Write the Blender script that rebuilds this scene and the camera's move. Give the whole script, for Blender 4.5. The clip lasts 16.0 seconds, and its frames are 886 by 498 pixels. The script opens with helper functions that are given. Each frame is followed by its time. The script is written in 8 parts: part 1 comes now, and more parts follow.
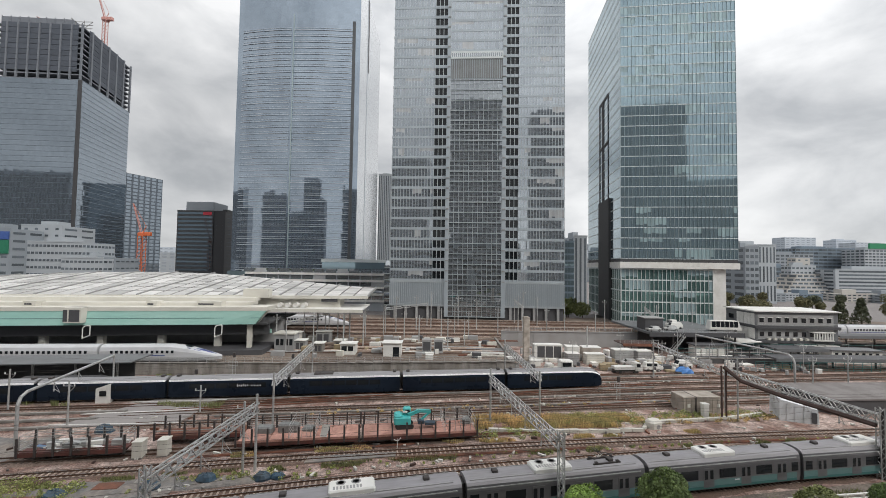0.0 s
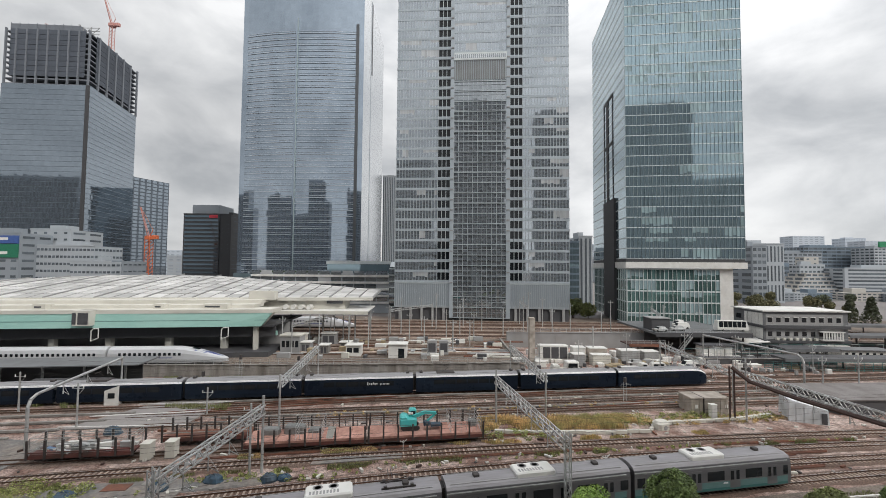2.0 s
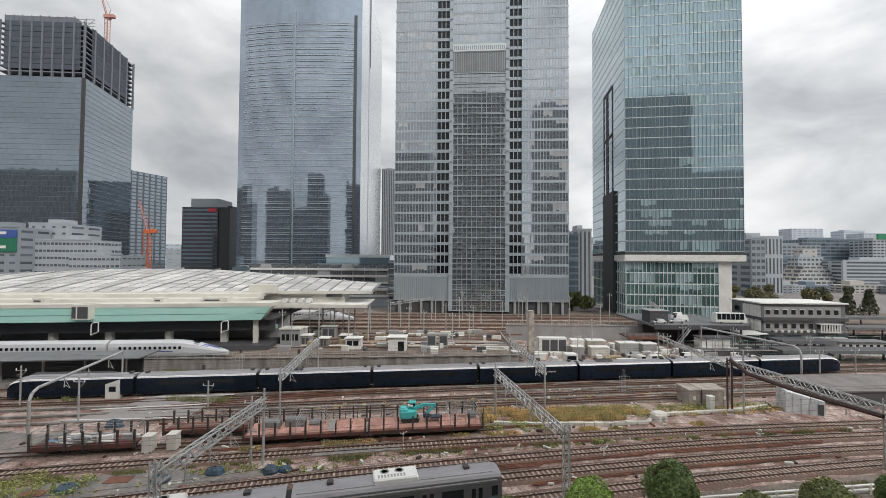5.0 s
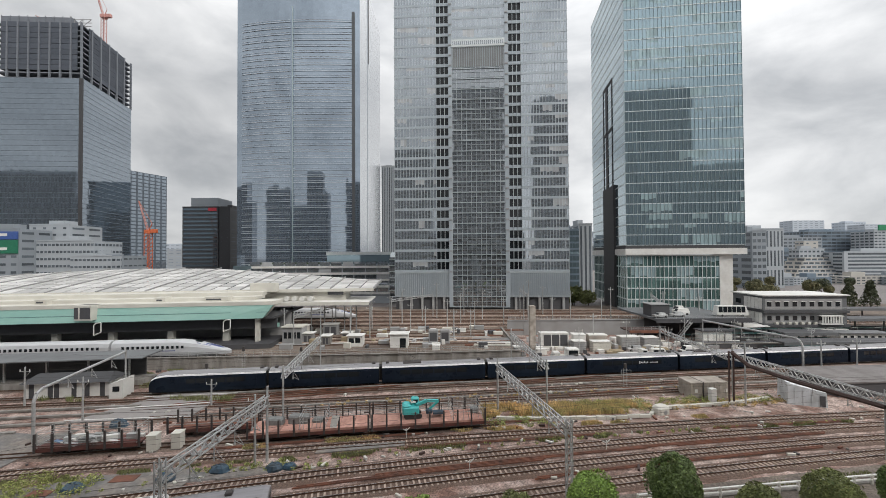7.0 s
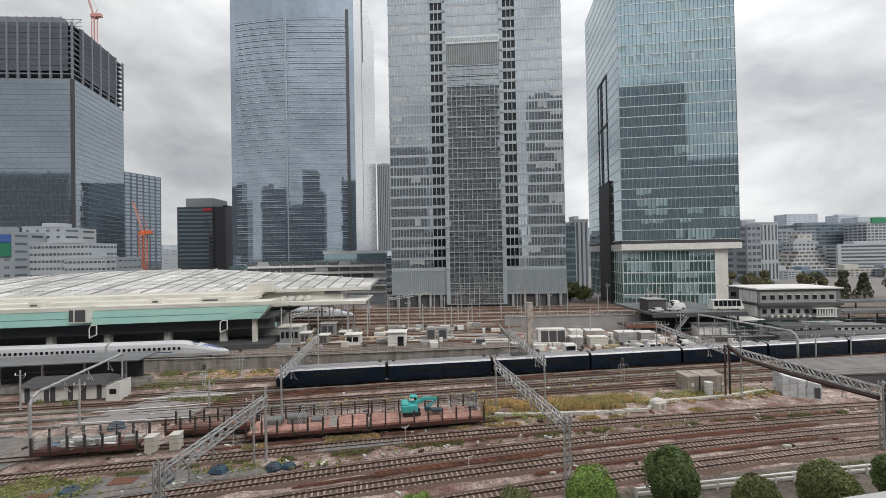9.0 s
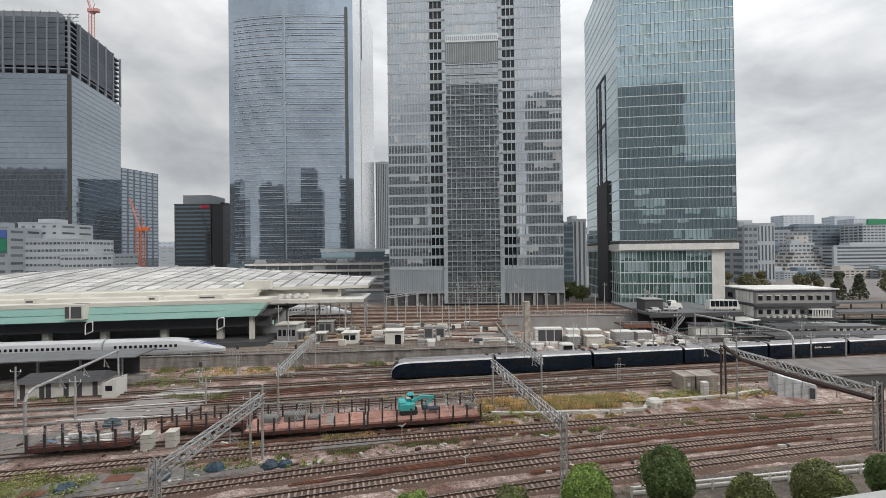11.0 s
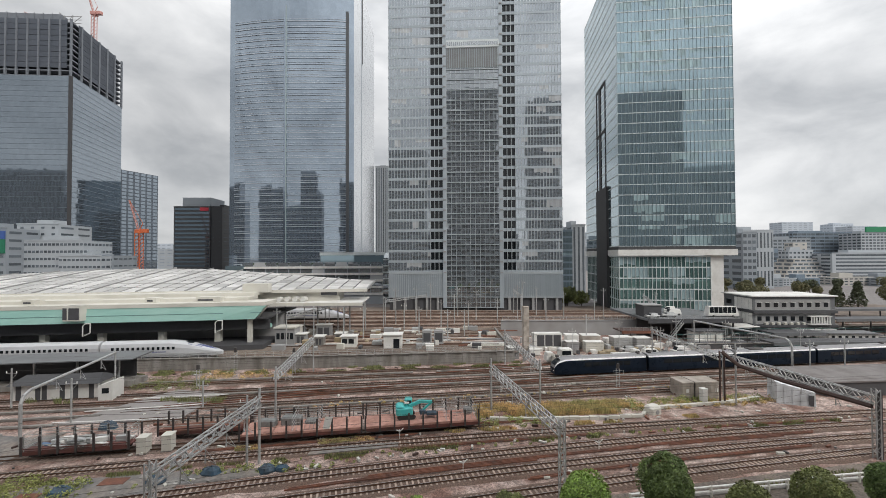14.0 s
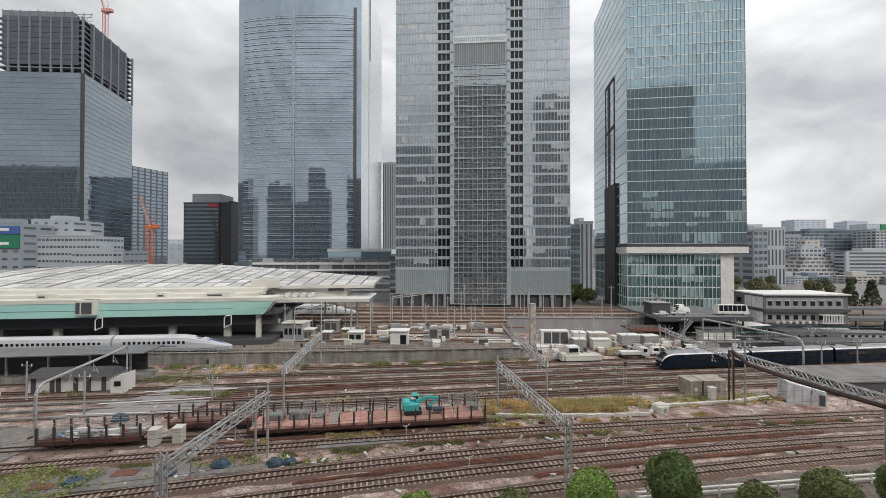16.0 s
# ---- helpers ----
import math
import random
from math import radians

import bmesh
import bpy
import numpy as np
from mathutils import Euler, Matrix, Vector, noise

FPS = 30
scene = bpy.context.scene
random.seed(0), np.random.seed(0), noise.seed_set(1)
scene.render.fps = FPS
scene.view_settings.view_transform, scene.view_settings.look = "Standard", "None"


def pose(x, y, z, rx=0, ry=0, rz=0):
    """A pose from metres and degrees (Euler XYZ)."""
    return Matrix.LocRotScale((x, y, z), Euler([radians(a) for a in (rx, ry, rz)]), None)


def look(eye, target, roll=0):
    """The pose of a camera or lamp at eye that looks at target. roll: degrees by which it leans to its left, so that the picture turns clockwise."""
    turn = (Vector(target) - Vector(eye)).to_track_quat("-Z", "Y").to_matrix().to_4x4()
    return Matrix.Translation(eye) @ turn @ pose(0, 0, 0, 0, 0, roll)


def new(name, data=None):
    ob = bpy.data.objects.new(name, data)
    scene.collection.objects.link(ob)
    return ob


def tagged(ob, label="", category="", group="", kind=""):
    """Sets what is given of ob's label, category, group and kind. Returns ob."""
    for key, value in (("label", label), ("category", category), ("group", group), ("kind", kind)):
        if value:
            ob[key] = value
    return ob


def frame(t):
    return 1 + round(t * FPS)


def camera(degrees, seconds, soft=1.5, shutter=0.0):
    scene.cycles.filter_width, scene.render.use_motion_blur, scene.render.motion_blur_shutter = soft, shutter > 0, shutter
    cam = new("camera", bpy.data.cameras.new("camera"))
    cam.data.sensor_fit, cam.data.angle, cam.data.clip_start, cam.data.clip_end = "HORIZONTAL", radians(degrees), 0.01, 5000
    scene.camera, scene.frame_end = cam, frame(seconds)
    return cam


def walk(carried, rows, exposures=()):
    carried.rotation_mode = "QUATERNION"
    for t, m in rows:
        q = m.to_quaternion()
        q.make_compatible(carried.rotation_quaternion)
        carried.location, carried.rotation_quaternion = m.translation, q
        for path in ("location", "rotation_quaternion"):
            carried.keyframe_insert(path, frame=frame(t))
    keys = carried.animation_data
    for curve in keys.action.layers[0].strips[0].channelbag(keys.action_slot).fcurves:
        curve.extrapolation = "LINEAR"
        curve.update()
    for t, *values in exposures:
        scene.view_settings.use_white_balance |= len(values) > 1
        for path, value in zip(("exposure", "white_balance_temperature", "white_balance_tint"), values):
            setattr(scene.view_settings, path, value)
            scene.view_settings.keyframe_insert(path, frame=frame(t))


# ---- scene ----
cam = camera(95.0, 16.0, soft=0.6)
# seconds, pitch + 90, roll, yaw: held by hand at a window, turning only
PATH = [
    (0.0, 92.302, -0.860, -0.787),
    (0.5, 92.056, -0.677, -0.848),
    (1.0, 92.044, -0.662, -0.480),
    (1.5, 91.914, -0.573, -0.608),
    (2.0, 92.465, -0.511, -0.117),
    (2.5, 92.327, -0.477, -0.635),
    (3.0, 92.246, -0.443, -0.452),
    (3.5, 91.848, -0.388, -0.162),
    (4.0, 91.788, -0.389, -0.212),
    (6.5, 91.035, -0.342, -0.180),
    (7.0, 91.003, 0.328, -0.116),
    (7.5, 90.373, 0.970, -0.055),
    (8.0, 90.593, 1.083, -0.845),
    (8.5, 90.591, 1.248, -0.706),
    (9.0, 90.676, 1.037, -0.575),
    (11.5, 90.466, 0.607, -0.867),
    (12.0, 90.700, 0.452, -0.643),
    (12.5, 90.542, 0.622, -0.549),
    (13.0, 90.774, 0.498, -0.760),
    (13.5, 91.028, 0.192, -0.917),
    (14.0, 91.079, 0.225, -0.979),
    (14.5, 90.944, 0.121, -0.503),
    (15.0, 90.738, 0.071, -0.233),
    (15.5, 90.413, -0.112, -0.494),
    (16.0, 90.600, 0.000, 0.000),
]
EYE = (0.0, 0.0, 24.5)
walk(cam, [(t, pose(*EYE, p, r, y)) for t, p, r, y in PATH])

# ---- sky and light: high overcast, brighter towards the camera's right ----
world = bpy.data.worlds.new("overcast")
scene.world = world
world.use_nodes = True
wn, wl = world.node_tree.nodes, world.node_tree.links
wn.clear()
w_out, w_bg = wn.new("ShaderNodeOutputWorld"), wn.new("ShaderNodeBackground")
w_sky = wn.new("ShaderNodeTexSky")
w_sky.sky_type, w_sky.sun_disc = "NISHITA", False
w_sky.sun_elevation, w_sky.sun_rotation = radians(48), radians(120)
w_skyhsv = wn.new("ShaderNodeHueSaturation")
w_skyhsv.inputs["Saturation"].default_value, w_skyhsv.inputs["Value"].default_value = 0.35, 0.12
w_tc, w_map = wn.new("ShaderNodeTexCoord"), wn.new("ShaderNodeMapping")
w_map.inputs["Scale"].default_value = (1.7, 1.7, 3.4)
w_noise, w_ramp = wn.new("ShaderNodeTexNoise"), wn.new("ShaderNodeValToRGB")
w_noise.inputs["Scale"].default_value, w_noise.inputs["Detail"].default_value = 2.3, 8.0
w_noise.inputs["Roughness"].default_value, w_noise.inputs["Distortion"].default_value = 0.54, 0.3
w_ramp.color_ramp.elements[0].position, w_ramp.color_ramp.elements[0].color = 0.29, (0.49, 0.508, 0.53, 1)
w_ramp.color_ramp.elements[1].position, w_ramp.color_ramp.elements[1].color = 0.68, (0.94, 0.945, 0.95, 1)
w_mix = wn.new("ShaderNodeMix")
w_mix.data_type = "RGBA"
w_mix.inputs["Factor"].default_value = 0.88
wl.new(w_tc.outputs["Generated"], w_map.inputs["Vector"])
wl.new(w_map.outputs["Vector"], w_noise.inputs["Vector"])
wl.new(w_noise.outputs["Fac"], w_ramp.inputs["Fac"])
wl.new(w_sky.outputs["Color"], w_skyhsv.inputs["Color"])
wl.new(w_skyhsv.outputs["Color"], w_mix.inputs["A"])
wl.new(w_ramp.outputs["Color"], w_mix.inputs["B"])
# an overcast sky is brighter overhead than at the horizon
w_sep, w_up = wn.new("ShaderNodeSeparateXYZ"), wn.new("ShaderNodeMapRange")
w_up.inputs["From Min"].default_value, w_up.inputs["From Max"].default_value = 0.3, 1.0
w_up.inputs["To Min"].default_value, w_up.inputs["To Max"].default_value = 1.0, 2.05
w_side, w_both = wn.new("ShaderNodeMapRange"), wn.new("ShaderNodeMath")
w_side.interpolation_type = "SMOOTHSTEP"
w_side.inputs["From Min"].default_value, w_side.inputs["From Max"].default_value = -0.6, 0.2
w_side.inputs["To Min"].default_value, w_side.inputs["To Max"].default_value = 0.83, 1.06
w_both.operation = "MULTIPLY"
w_gain = wn.new("ShaderNodeVectorMath")
w_gain.operation = "SCALE"
wl.new(w_sep.outputs["X"], w_side.inputs["Value"])
wl.new(w_up.outputs["Result"], w_both.inputs[0])
wl.new(w_side.outputs["Result"], w_both.inputs[1])
wl.new(w_tc.outputs["Generated"], w_sep.inputs[0])
wl.new(w_sep.outputs["Z"], w_up.inputs["Value"])
wl.new(w_mix.outputs["Result"], w_gain.inputs[0])
wl.new(w_both.outputs["Value"], w_gain.inputs["Scale"])
wl.new(w_gain.outputs["Vector"], w_bg.inputs["Color"])
w_bg.inputs["Strength"].default_value = 1.0
wl.new(w_bg.outputs["Background"], w_out.inputs["Surface"])

sun = new("sun", bpy.data.lights.new("sun", "SUN"))
sun.data.energy, sun.data.angle, sun.data.color = 1.9, radians(20), (1.0, 0.97, 0.92)
sun.matrix_world = look((120, -60, 150), (0, 60, 0))
scene.view_settings.exposure = 0.0


# ---- materials ----
def mat(name, color, rough=0.7, metal=0.0, var=0.18, scale=1.0, bump=0.0, tint=None, tint_amount=0.5, tint_scale=0.15,
        island=0.0, obj=0.0, spec=0.5, stretch=(1, 1, 1), mid=0.0, mid_scale=1.1):
    """A surface with grain (scale, per metre), broad stains of a second colour and variation from piece to piece."""
    m = bpy.data.materials.new(name)
    m.use_nodes = True
    n, l = m.node_tree.nodes, m.node_tree.links
    p = n["Principled BSDF"]
    p.inputs["Roughness"].default_value, p.inputs["Metallic"].default_value = rough, metal
    p.inputs["Specular IOR Level"].default_value = spec
    tc, mp = n.new("ShaderNodeTexCoord"), n.new("ShaderNodeMapping")
    mp.inputs["Scale"].default_value = stretch
    l.new(tc.outputs["Object"], mp.inputs["Vector"])

    def noisy(sc, detail):
        t = n.new("ShaderNodeTexNoise")
        t.inputs["Scale"].default_value, t.inputs["Detail"].default_value = sc, detail
        t.inputs["Roughness"].default_value = 0.6
        l.new(mp.outputs["Vector"], t.inputs["Vector"])
        return t.outputs["Fac"]

    def mapped(src, lo, hi, a=0.25, b=0.75):
        r = n.new("ShaderNodeMapRange")
        for k, v in (("From Min", a), ("From Max", b), ("To Min", lo), ("To Max", hi)):
            r.inputs[k].default_value = v
        l.new(src, r.inputs["Value"])
        return r.outputs["Result"]

    base = n.new("ShaderNodeRGB")
    base.outputs[0].default_value = (*color, 1)
    col = base.outputs[0]
    if tint:
        mx = n.new("ShaderNodeMix")
        mx.data_type = "RGBA"
        mx.inputs["B"].default_value = (*tint, 1)
        l.new(col, mx.inputs["A"])
        l.new(mapped(noisy(tint_scale, 5), 0, tint_amount * 2, 0.4, 0.75), mx.inputs["Factor"])
        col = mx.outputs["Result"]
    fine = noisy(scale, 6)
    val = mapped(fine, 1 - var, 1 + var)
    if mid:
        mm = n.new("ShaderNodeMath")
        mm.operation = "MULTIPLY"
        l.new(val, mm.inputs[0])
        l.new(mapped(noisy(mid_scale, 3), 1 - mid, 1 + mid), mm.inputs[1])
        val = mm.outputs[0]
    if island or obj:
        src = n.new("ShaderNodeNewGeometry").outputs["Random Per Island"] if island else n.new("ShaderNodeObjectInfo").outputs["Random"]
        amount = island or obj
        mul = n.new("ShaderNodeMath")
        mul.operation = "MULTIPLY"
        l.new(val, mul.inputs[0])
        l.new(mapped(src, 1 - amount, 1 + amount, 0, 1), mul.inputs[1])
        val = mul.outputs[0]
    sc = n.new("ShaderNodeVectorMath")
    sc.operation = "SCALE"
    l.new(col, sc.inputs[0])
    l.new(val, sc.inputs["Scale"])
    l.new(sc.outputs["Vector"], p.inputs["Base Color"])
    if rough < 0.95:
        l.new(mapped(fine, max(0.0, rough - 0.08), min(1.0, rough + 0.08)), p.inputs["Roughness"])
    if bump:
        b = n.new("ShaderNodeBump")
        b.inputs["Strength"].default_value, b.inputs["Distance"].default_value = min(1.0, bump), 0.05
        l.new(fine, b.inputs["Height"])
        l.new(b.outputs["Normal"], p.inputs["Normal"])
    return m


def facade_glass(name, tint, rough=0.03, island=0.06, metal=0.9):
    """Coated curtain-wall glass: a tinted mirror, a little uneven from pane to pane."""
    m = mat(name, tint, rough, metal, 0.05, 0.3, 0, None, island=island)
    p = m.node_tree.nodes["Principled BSDF"]
    for k in [k for k in p.inputs["Roughness"].links]:
        m.node_tree.links.remove(k)
    p.inputs["Roughness"].default_value = rough
    return m


BALLAST = mat("ballast", (0.4, 0.312, 0.275), 0.95, 0, 0.85, 5.0, 1.0, (0.175, 0.1, 0.078), 0.85, 0.22, mid=0.45)
BED_DARK = mat("oil_stained_bed", (0.12, 0.085, 0.07), 0.95, 0, 0.7, 6.0, 0.9, (0.26, 0.19, 0.155), 0.6, 0.1, mid=0.3)
BED = mat("track_bed", (0.14, 0.096, 0.076), 0.95, 0, 0.75, 9.0, 0.9, (0.12, 0.07, 0.05), 0.55, 0.25)
PLATEAU = mat("viaduct_deck", (0.19, 0.15, 0.12), 0.9, 0, 0.7, 3.0, 0.5, (0.075, 0.055, 0.045), 0.5, 0.1)
ASPHALT = mat("worn_asphalt", (0.2, 0.185, 0.18), 0.9, 0, 0.2, 5.0, 0.4, (0.12, 0.105, 0.1), 0.5, 0.35)
CONCRETE = mat("weathered_concrete", (0.28, 0.265, 0.245), 0.85, 0, 0.2, 2.0, 0.3, (0.15, 0.135, 0.12), 0.65, 0.5, stretch=(1, 1, 0.25), mid=0.25)
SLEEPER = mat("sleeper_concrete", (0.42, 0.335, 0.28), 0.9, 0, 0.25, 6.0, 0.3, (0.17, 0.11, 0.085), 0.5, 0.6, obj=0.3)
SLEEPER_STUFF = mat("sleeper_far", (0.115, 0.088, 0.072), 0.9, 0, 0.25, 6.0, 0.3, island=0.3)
RAIL = mat("rail_steel", (0.075, 0.046, 0.034), 0.55, 0.4, 0.25, 3.0, 0.1, (0.15, 0.07, 0.04), 0.5, 0.4)
RAIL_TOP = mat("rail_polished", (0.42, 0.4, 0.38), 0.3, 0.9, 0.15, 2.0)
RUST = mat("rusty_steel", (0.2, 0.08, 0.048), 0.8, 0.1, 0.3, 3.0, 0.3, (0.09, 0.05, 0.04), 0.6, 0.5)
STEEL = mat("galvanised_steel", (0.52, 0.53, 0.53), 0.5, 0.5, 0.15, 3.0, 0.05, (0.28, 0.26, 0.24), 0.4, 0.4)
DARKSTEEL = mat("dark_steel", (0.07, 0.062, 0.06), 0.6, 0.3, 0.2, 3.0, 0.05)
WHITE = mat("white_paint", (0.72, 0.71, 0.68), 0.5, 0, 0.06, 1.0, 0.02, (0.52, 0.5, 0.46), 0.35, 0.3)
CREAM = mat("cream_panel", (0.62, 0.6, 0.54), 0.6, 0, 0.07, 0.8, 0.02, (0.45, 0.43, 0.38), 0.4, 0.2)
GREY = mat("grey_panel", (0.32, 0.32, 0.32), 0.6, 0, 0.1, 1.0, 0.03, (0.22, 0.21, 0.2), 0.4, 0.25)
DARKGREY = mat("dark_panel", (0.07, 0.07, 0.075), 0.6, 0, 0.15, 1.0)
# near-black that paints shade under roofs, and also serves as real black cladding
BLACKISH = mat("black_shade_and_cladding", (0.05, 0.05, 0.053), 0.7, 0, 0.2, 1.0)
MINT = mat("mint_fascia", (0.31, 0.54, 0.48), 0.45, 0, 0.05, 0.5, 0.0, (0.38, 0.58, 0.52), 0.5, 0.08, stretch=(1, 1, 3))
GLASS_DARK = mat("dark_window", (0.015, 0.018, 0.021), 0.08, 0, 0.2, 0.5, spec=0.4)



# ---- mesh building ----
class Build:
    """Collects simple solids into one mesh."""

    def __init__(self):
        self.v, self.f = [], []

    def add(self, verts, faces):
        k = len(self.v)
        self.v += [tuple(p) for p in verts]
        self.f += [tuple(i + k for i in q) for q in faces]
        return self

    def box(self, x0, y0, z0, x1, y1, z1, m=None):
        vs = [Vector(p) for p in ((x0, y0, z0), (x1, y0, z0), (x1, y1, z0), (x0, y1, z0), (x0, y0, z1), (x1, y0, z1), (x1, y1, z1), (x0, y1, z1))]
        if m:
            vs = [m @ p for p in vs]
        return self.add(vs, [(3, 2, 1, 0), (4, 5, 6, 7), (0, 1, 5, 4), (1, 2, 6, 5), (2, 3, 7, 6), (3, 0, 4, 7)])

    def soft(self, x0, y0, z0, x1, y1, z1, c, m=None):
        """A box whose upper and upright edges are cut by c."""
        def ring(d, z):
            return [(x0 + d + c, y0 + d, z), (x1 - d - c, y0 + d, z), (x1 - d, y0 + d + c, z), (x1 - d, y1 - d - c, z),
                    (x1 - d - c, y1 - d, z), (x0 + d + c, y1 - d, z), (x0 + d, y1 - d - c, z), (x0 + d, y0 + d + c, z)]
        return self.loft([ring(0, z0), ring(0, z1 - c), ring(c * 0.8, z1)], m)

    def loft(self, rings, m=None, closed=True, caps=True):
        n, vs, fs = len(rings[0]), [], []
        for r in rings:
            vs += [Vector(p) for p in r]
        if m:
            vs = [m @ p for p in vs]
        for i in range(len(rings) - 1):
            for j in range(n if closed else n - 1):
                a, b = i * n + j, i * n + (j + 1) % n
                fs.append((a, b, b + n, a + n))
        if caps and closed:
            fs.append(tuple(reversed(range(n))))
            fs.append(tuple(range((len(rings) - 1) * n, len(rings) * n)))
        return self.add(vs, fs)

    def bar(self, p, q, w, h=None):
        """A square bar from p to q."""
        p, q = Vector(p), Vector(q)
        d = q - p
        t = d.to_track_quat("Z", "Y").to_matrix().to_4x4()
        h = h or w
        return self.box(-w / 2, -h / 2, 0, w / 2, h / 2, d.length, Matrix.Translation(p) @ t)

    def tube(self, p, q, r, r2=None, n=8):
        p, q = Vector(p), Vector(q)
        d = q - p
        m = Matrix.Translation(p) @ d.to_track_quat("Z", "Y").to_matrix().to_4x4()
        r2 = r if r2 is None else r2
        ring = lambda s, z: [(s * math.cos(2 * math.pi * i / n), s * math.sin(2 * math.pi * i / n), z) for i in range(n)]
        return self.loft([ring(r, 0), ring(r2, d.length)], m)

    def bent(self, pts, r, n=8):
        for a, b in zip(pts, pts[1:]):
            self.tube(a, b, r, n=n)
        return self

    def line(self, pts, r, n=4):
        """One thin tube through points that run along x."""
        return self.loft([[(x, y + r * math.cos(2 * math.pi * i / n), z + r * math.sin(2 * math.pi * i / n)) for i in range(n)] for x, y, z in pts])

    def mesh(self, name, material, smooth=False):
        me = bpy.data.meshes.new(name)
        me.from_pydata(self.v, [], self.f)
        me.materials.append(material)
        if smooth:
            me.shade_smooth()
        me.update()
        return me


def part(name, b, material, parent=None, label="", smooth=False, kind="", m=None):
    me = b if isinstance(b, bpy.types.Mesh) else b.mesh(name, material, smooth)
    ob = new(name, me)
    if parent:
        ob.parent = parent
    if m:
        ob.matrix_basis = m
    return tagged(ob, label=label, kind=kind)


def thing(name, label, category, group="", kind="", m=None):
    ob = tagged(new(name), label, category, group, kind)
    ob.empty_display_size = 0.2
    if m:
        ob.matrix_basis = m
    return ob


def box(*a, m=None):
    return Build().box(*a, m=m)


# ---- ground ----
def sheet(name, x0, y0, x1, y1, z, nx, ny, rough, material, label, category):
    b = Build()
    vs = [(x0 + (x1 - x0) * i / nx, y0 + (y1 - y0) * j / ny, z + rough * (noise.noise(Vector((x0 + (x1 - x0) * i / nx, y0 + (y1 - y0) * j / ny, 0)) * 0.35)))
          for j in range(ny + 1) for i in range(nx + 1)]
    fs = [(j * (nx + 1) + i, j * (nx + 1) + i + 1, (j + 1) * (nx + 1) + i + 1, (j + 1) * (nx + 1) + i) for j in range(ny) for i in range(nx)]
    b.add(vs, fs)
    return tagged(part(name, b, material), label, category, kind="structure")


sheet("ground", -3000, -2500, 3000, 3500, -0.32, 60, 60, 0.0, ASPHALT, "grey city ground reaching the horizon", "ground")
sheet("rail_yard_ground", -150, 12, 180, 128, -0.12, 220, 150, 0.16, BALLAST, "brown crushed-stone ballast of a wide rail yard", "ground")

PLAT = 2.0  # level of the viaduct behind the retaining wall


def wall_y(x):
    return 93.2 + 0.085 * x + 0.0004 * x * x


plat = Build()
xs = [-160 + 10 * i for i in range(37)]
front = lambda x: wall_y(x) + 0.25 if x <= 20 else 126.2
xs = sorted(xs + [20.01])
N = len(xs)
plat.add([(x, front(x), PLAT) for x in xs] + [(x, 182, PLAT) for x in xs], [(i, i + 1, i + N + 1, i + N) for i in range(N - 1)])
tagged(part("viaduct_deck", plat, PLATEAU), "raised gravel and concrete deck of the viaduct", "viaduct", kind="structure")

ret = thing("retaining_wall", "weathered grey concrete retaining wall below the viaduct", "wall", kind="structure")
XW = [-110 + 4.0 * i for i in range(33)]
for a, c in zip(XW, XW[1:]):
    b = Build()
    ya, yc = wall_y(a), wall_y(c)
    b.loft([[(a + 0.02, ya, -0.2), (c - 0.02, yc, -0.2), (c - 0.02, yc + 0.4, -0.2), (a + 0.02, ya + 0.4, -0.2)],
            [(a + 0.02, ya + 0.06, 2.45), (c - 0.02, yc + 0.06, 2.45), (c - 0.02, yc + 0.4, 2.45), (a + 0.02, ya + 0.4, 2.45)]])
    b.box(a, min(ya, yc) - 0.06, 2.45, c, max(ya, yc) + 0.5, 2.6)
    part("panel", b, CONCRETE, ret)
back_wall = thing("retaining_wall", "smooth grey concrete viaduct wall at the back of the yard", "wall", kind="structure")
for i in range(20):
    a = 20 + 5.0 * i
    part("panel", Build().box(a + 0.02, 125.8, -0.2, a + 4.98, 126.3, 4.4).box(a, 125.6, 4.4, a + 5, 126.5, 4.6), GREY, back_wall)
for i in range(6):
    a = 95.2 + 5.1 * i
    part("panel", Build().box(17.8, a, -0.2, 18.3, a + 5.08, 2.6), CONCRETE, back_wall)
fence = thing("viaduct_fence", "low galvanised steel railing along the viaduct edge", "fence")
for a, c in zip(XW, XW[1:]):
    for k in (0, 2):
        x = a + k
        part("post", Build().bar((x, wall_y(x) + 0.2, 2.6), (x, wall_y(x) + 0.2, 3.7), 0.07), STEEL, fence)
for z in (2.95, 3.3, 3.7):
    b = Build()
    for a, c in zip(XW, XW[1:]):
        b.bar((a, wall_y(a) + 0.2, z), (c, wall_y(c) + 0.2, z), 0.05)
    part("rail", b, STEEL, fence)


# ---- railway tracks ----
SLEEPER_ME = Build().loft([[(-1.0, -0.12, -0.1), (1.0, -0.12, -0.1), (1.0, 0.12, -0.1), (-1.0, 0.12, -0.1)],
                           [(-1.0, -0.1, 0.03), (1.0, -0.1, 0.03), (1.0, 0.1, 0.03), (-1.0, 0.1, 0.03)]]).mesh("sleeper", SLEEPER)


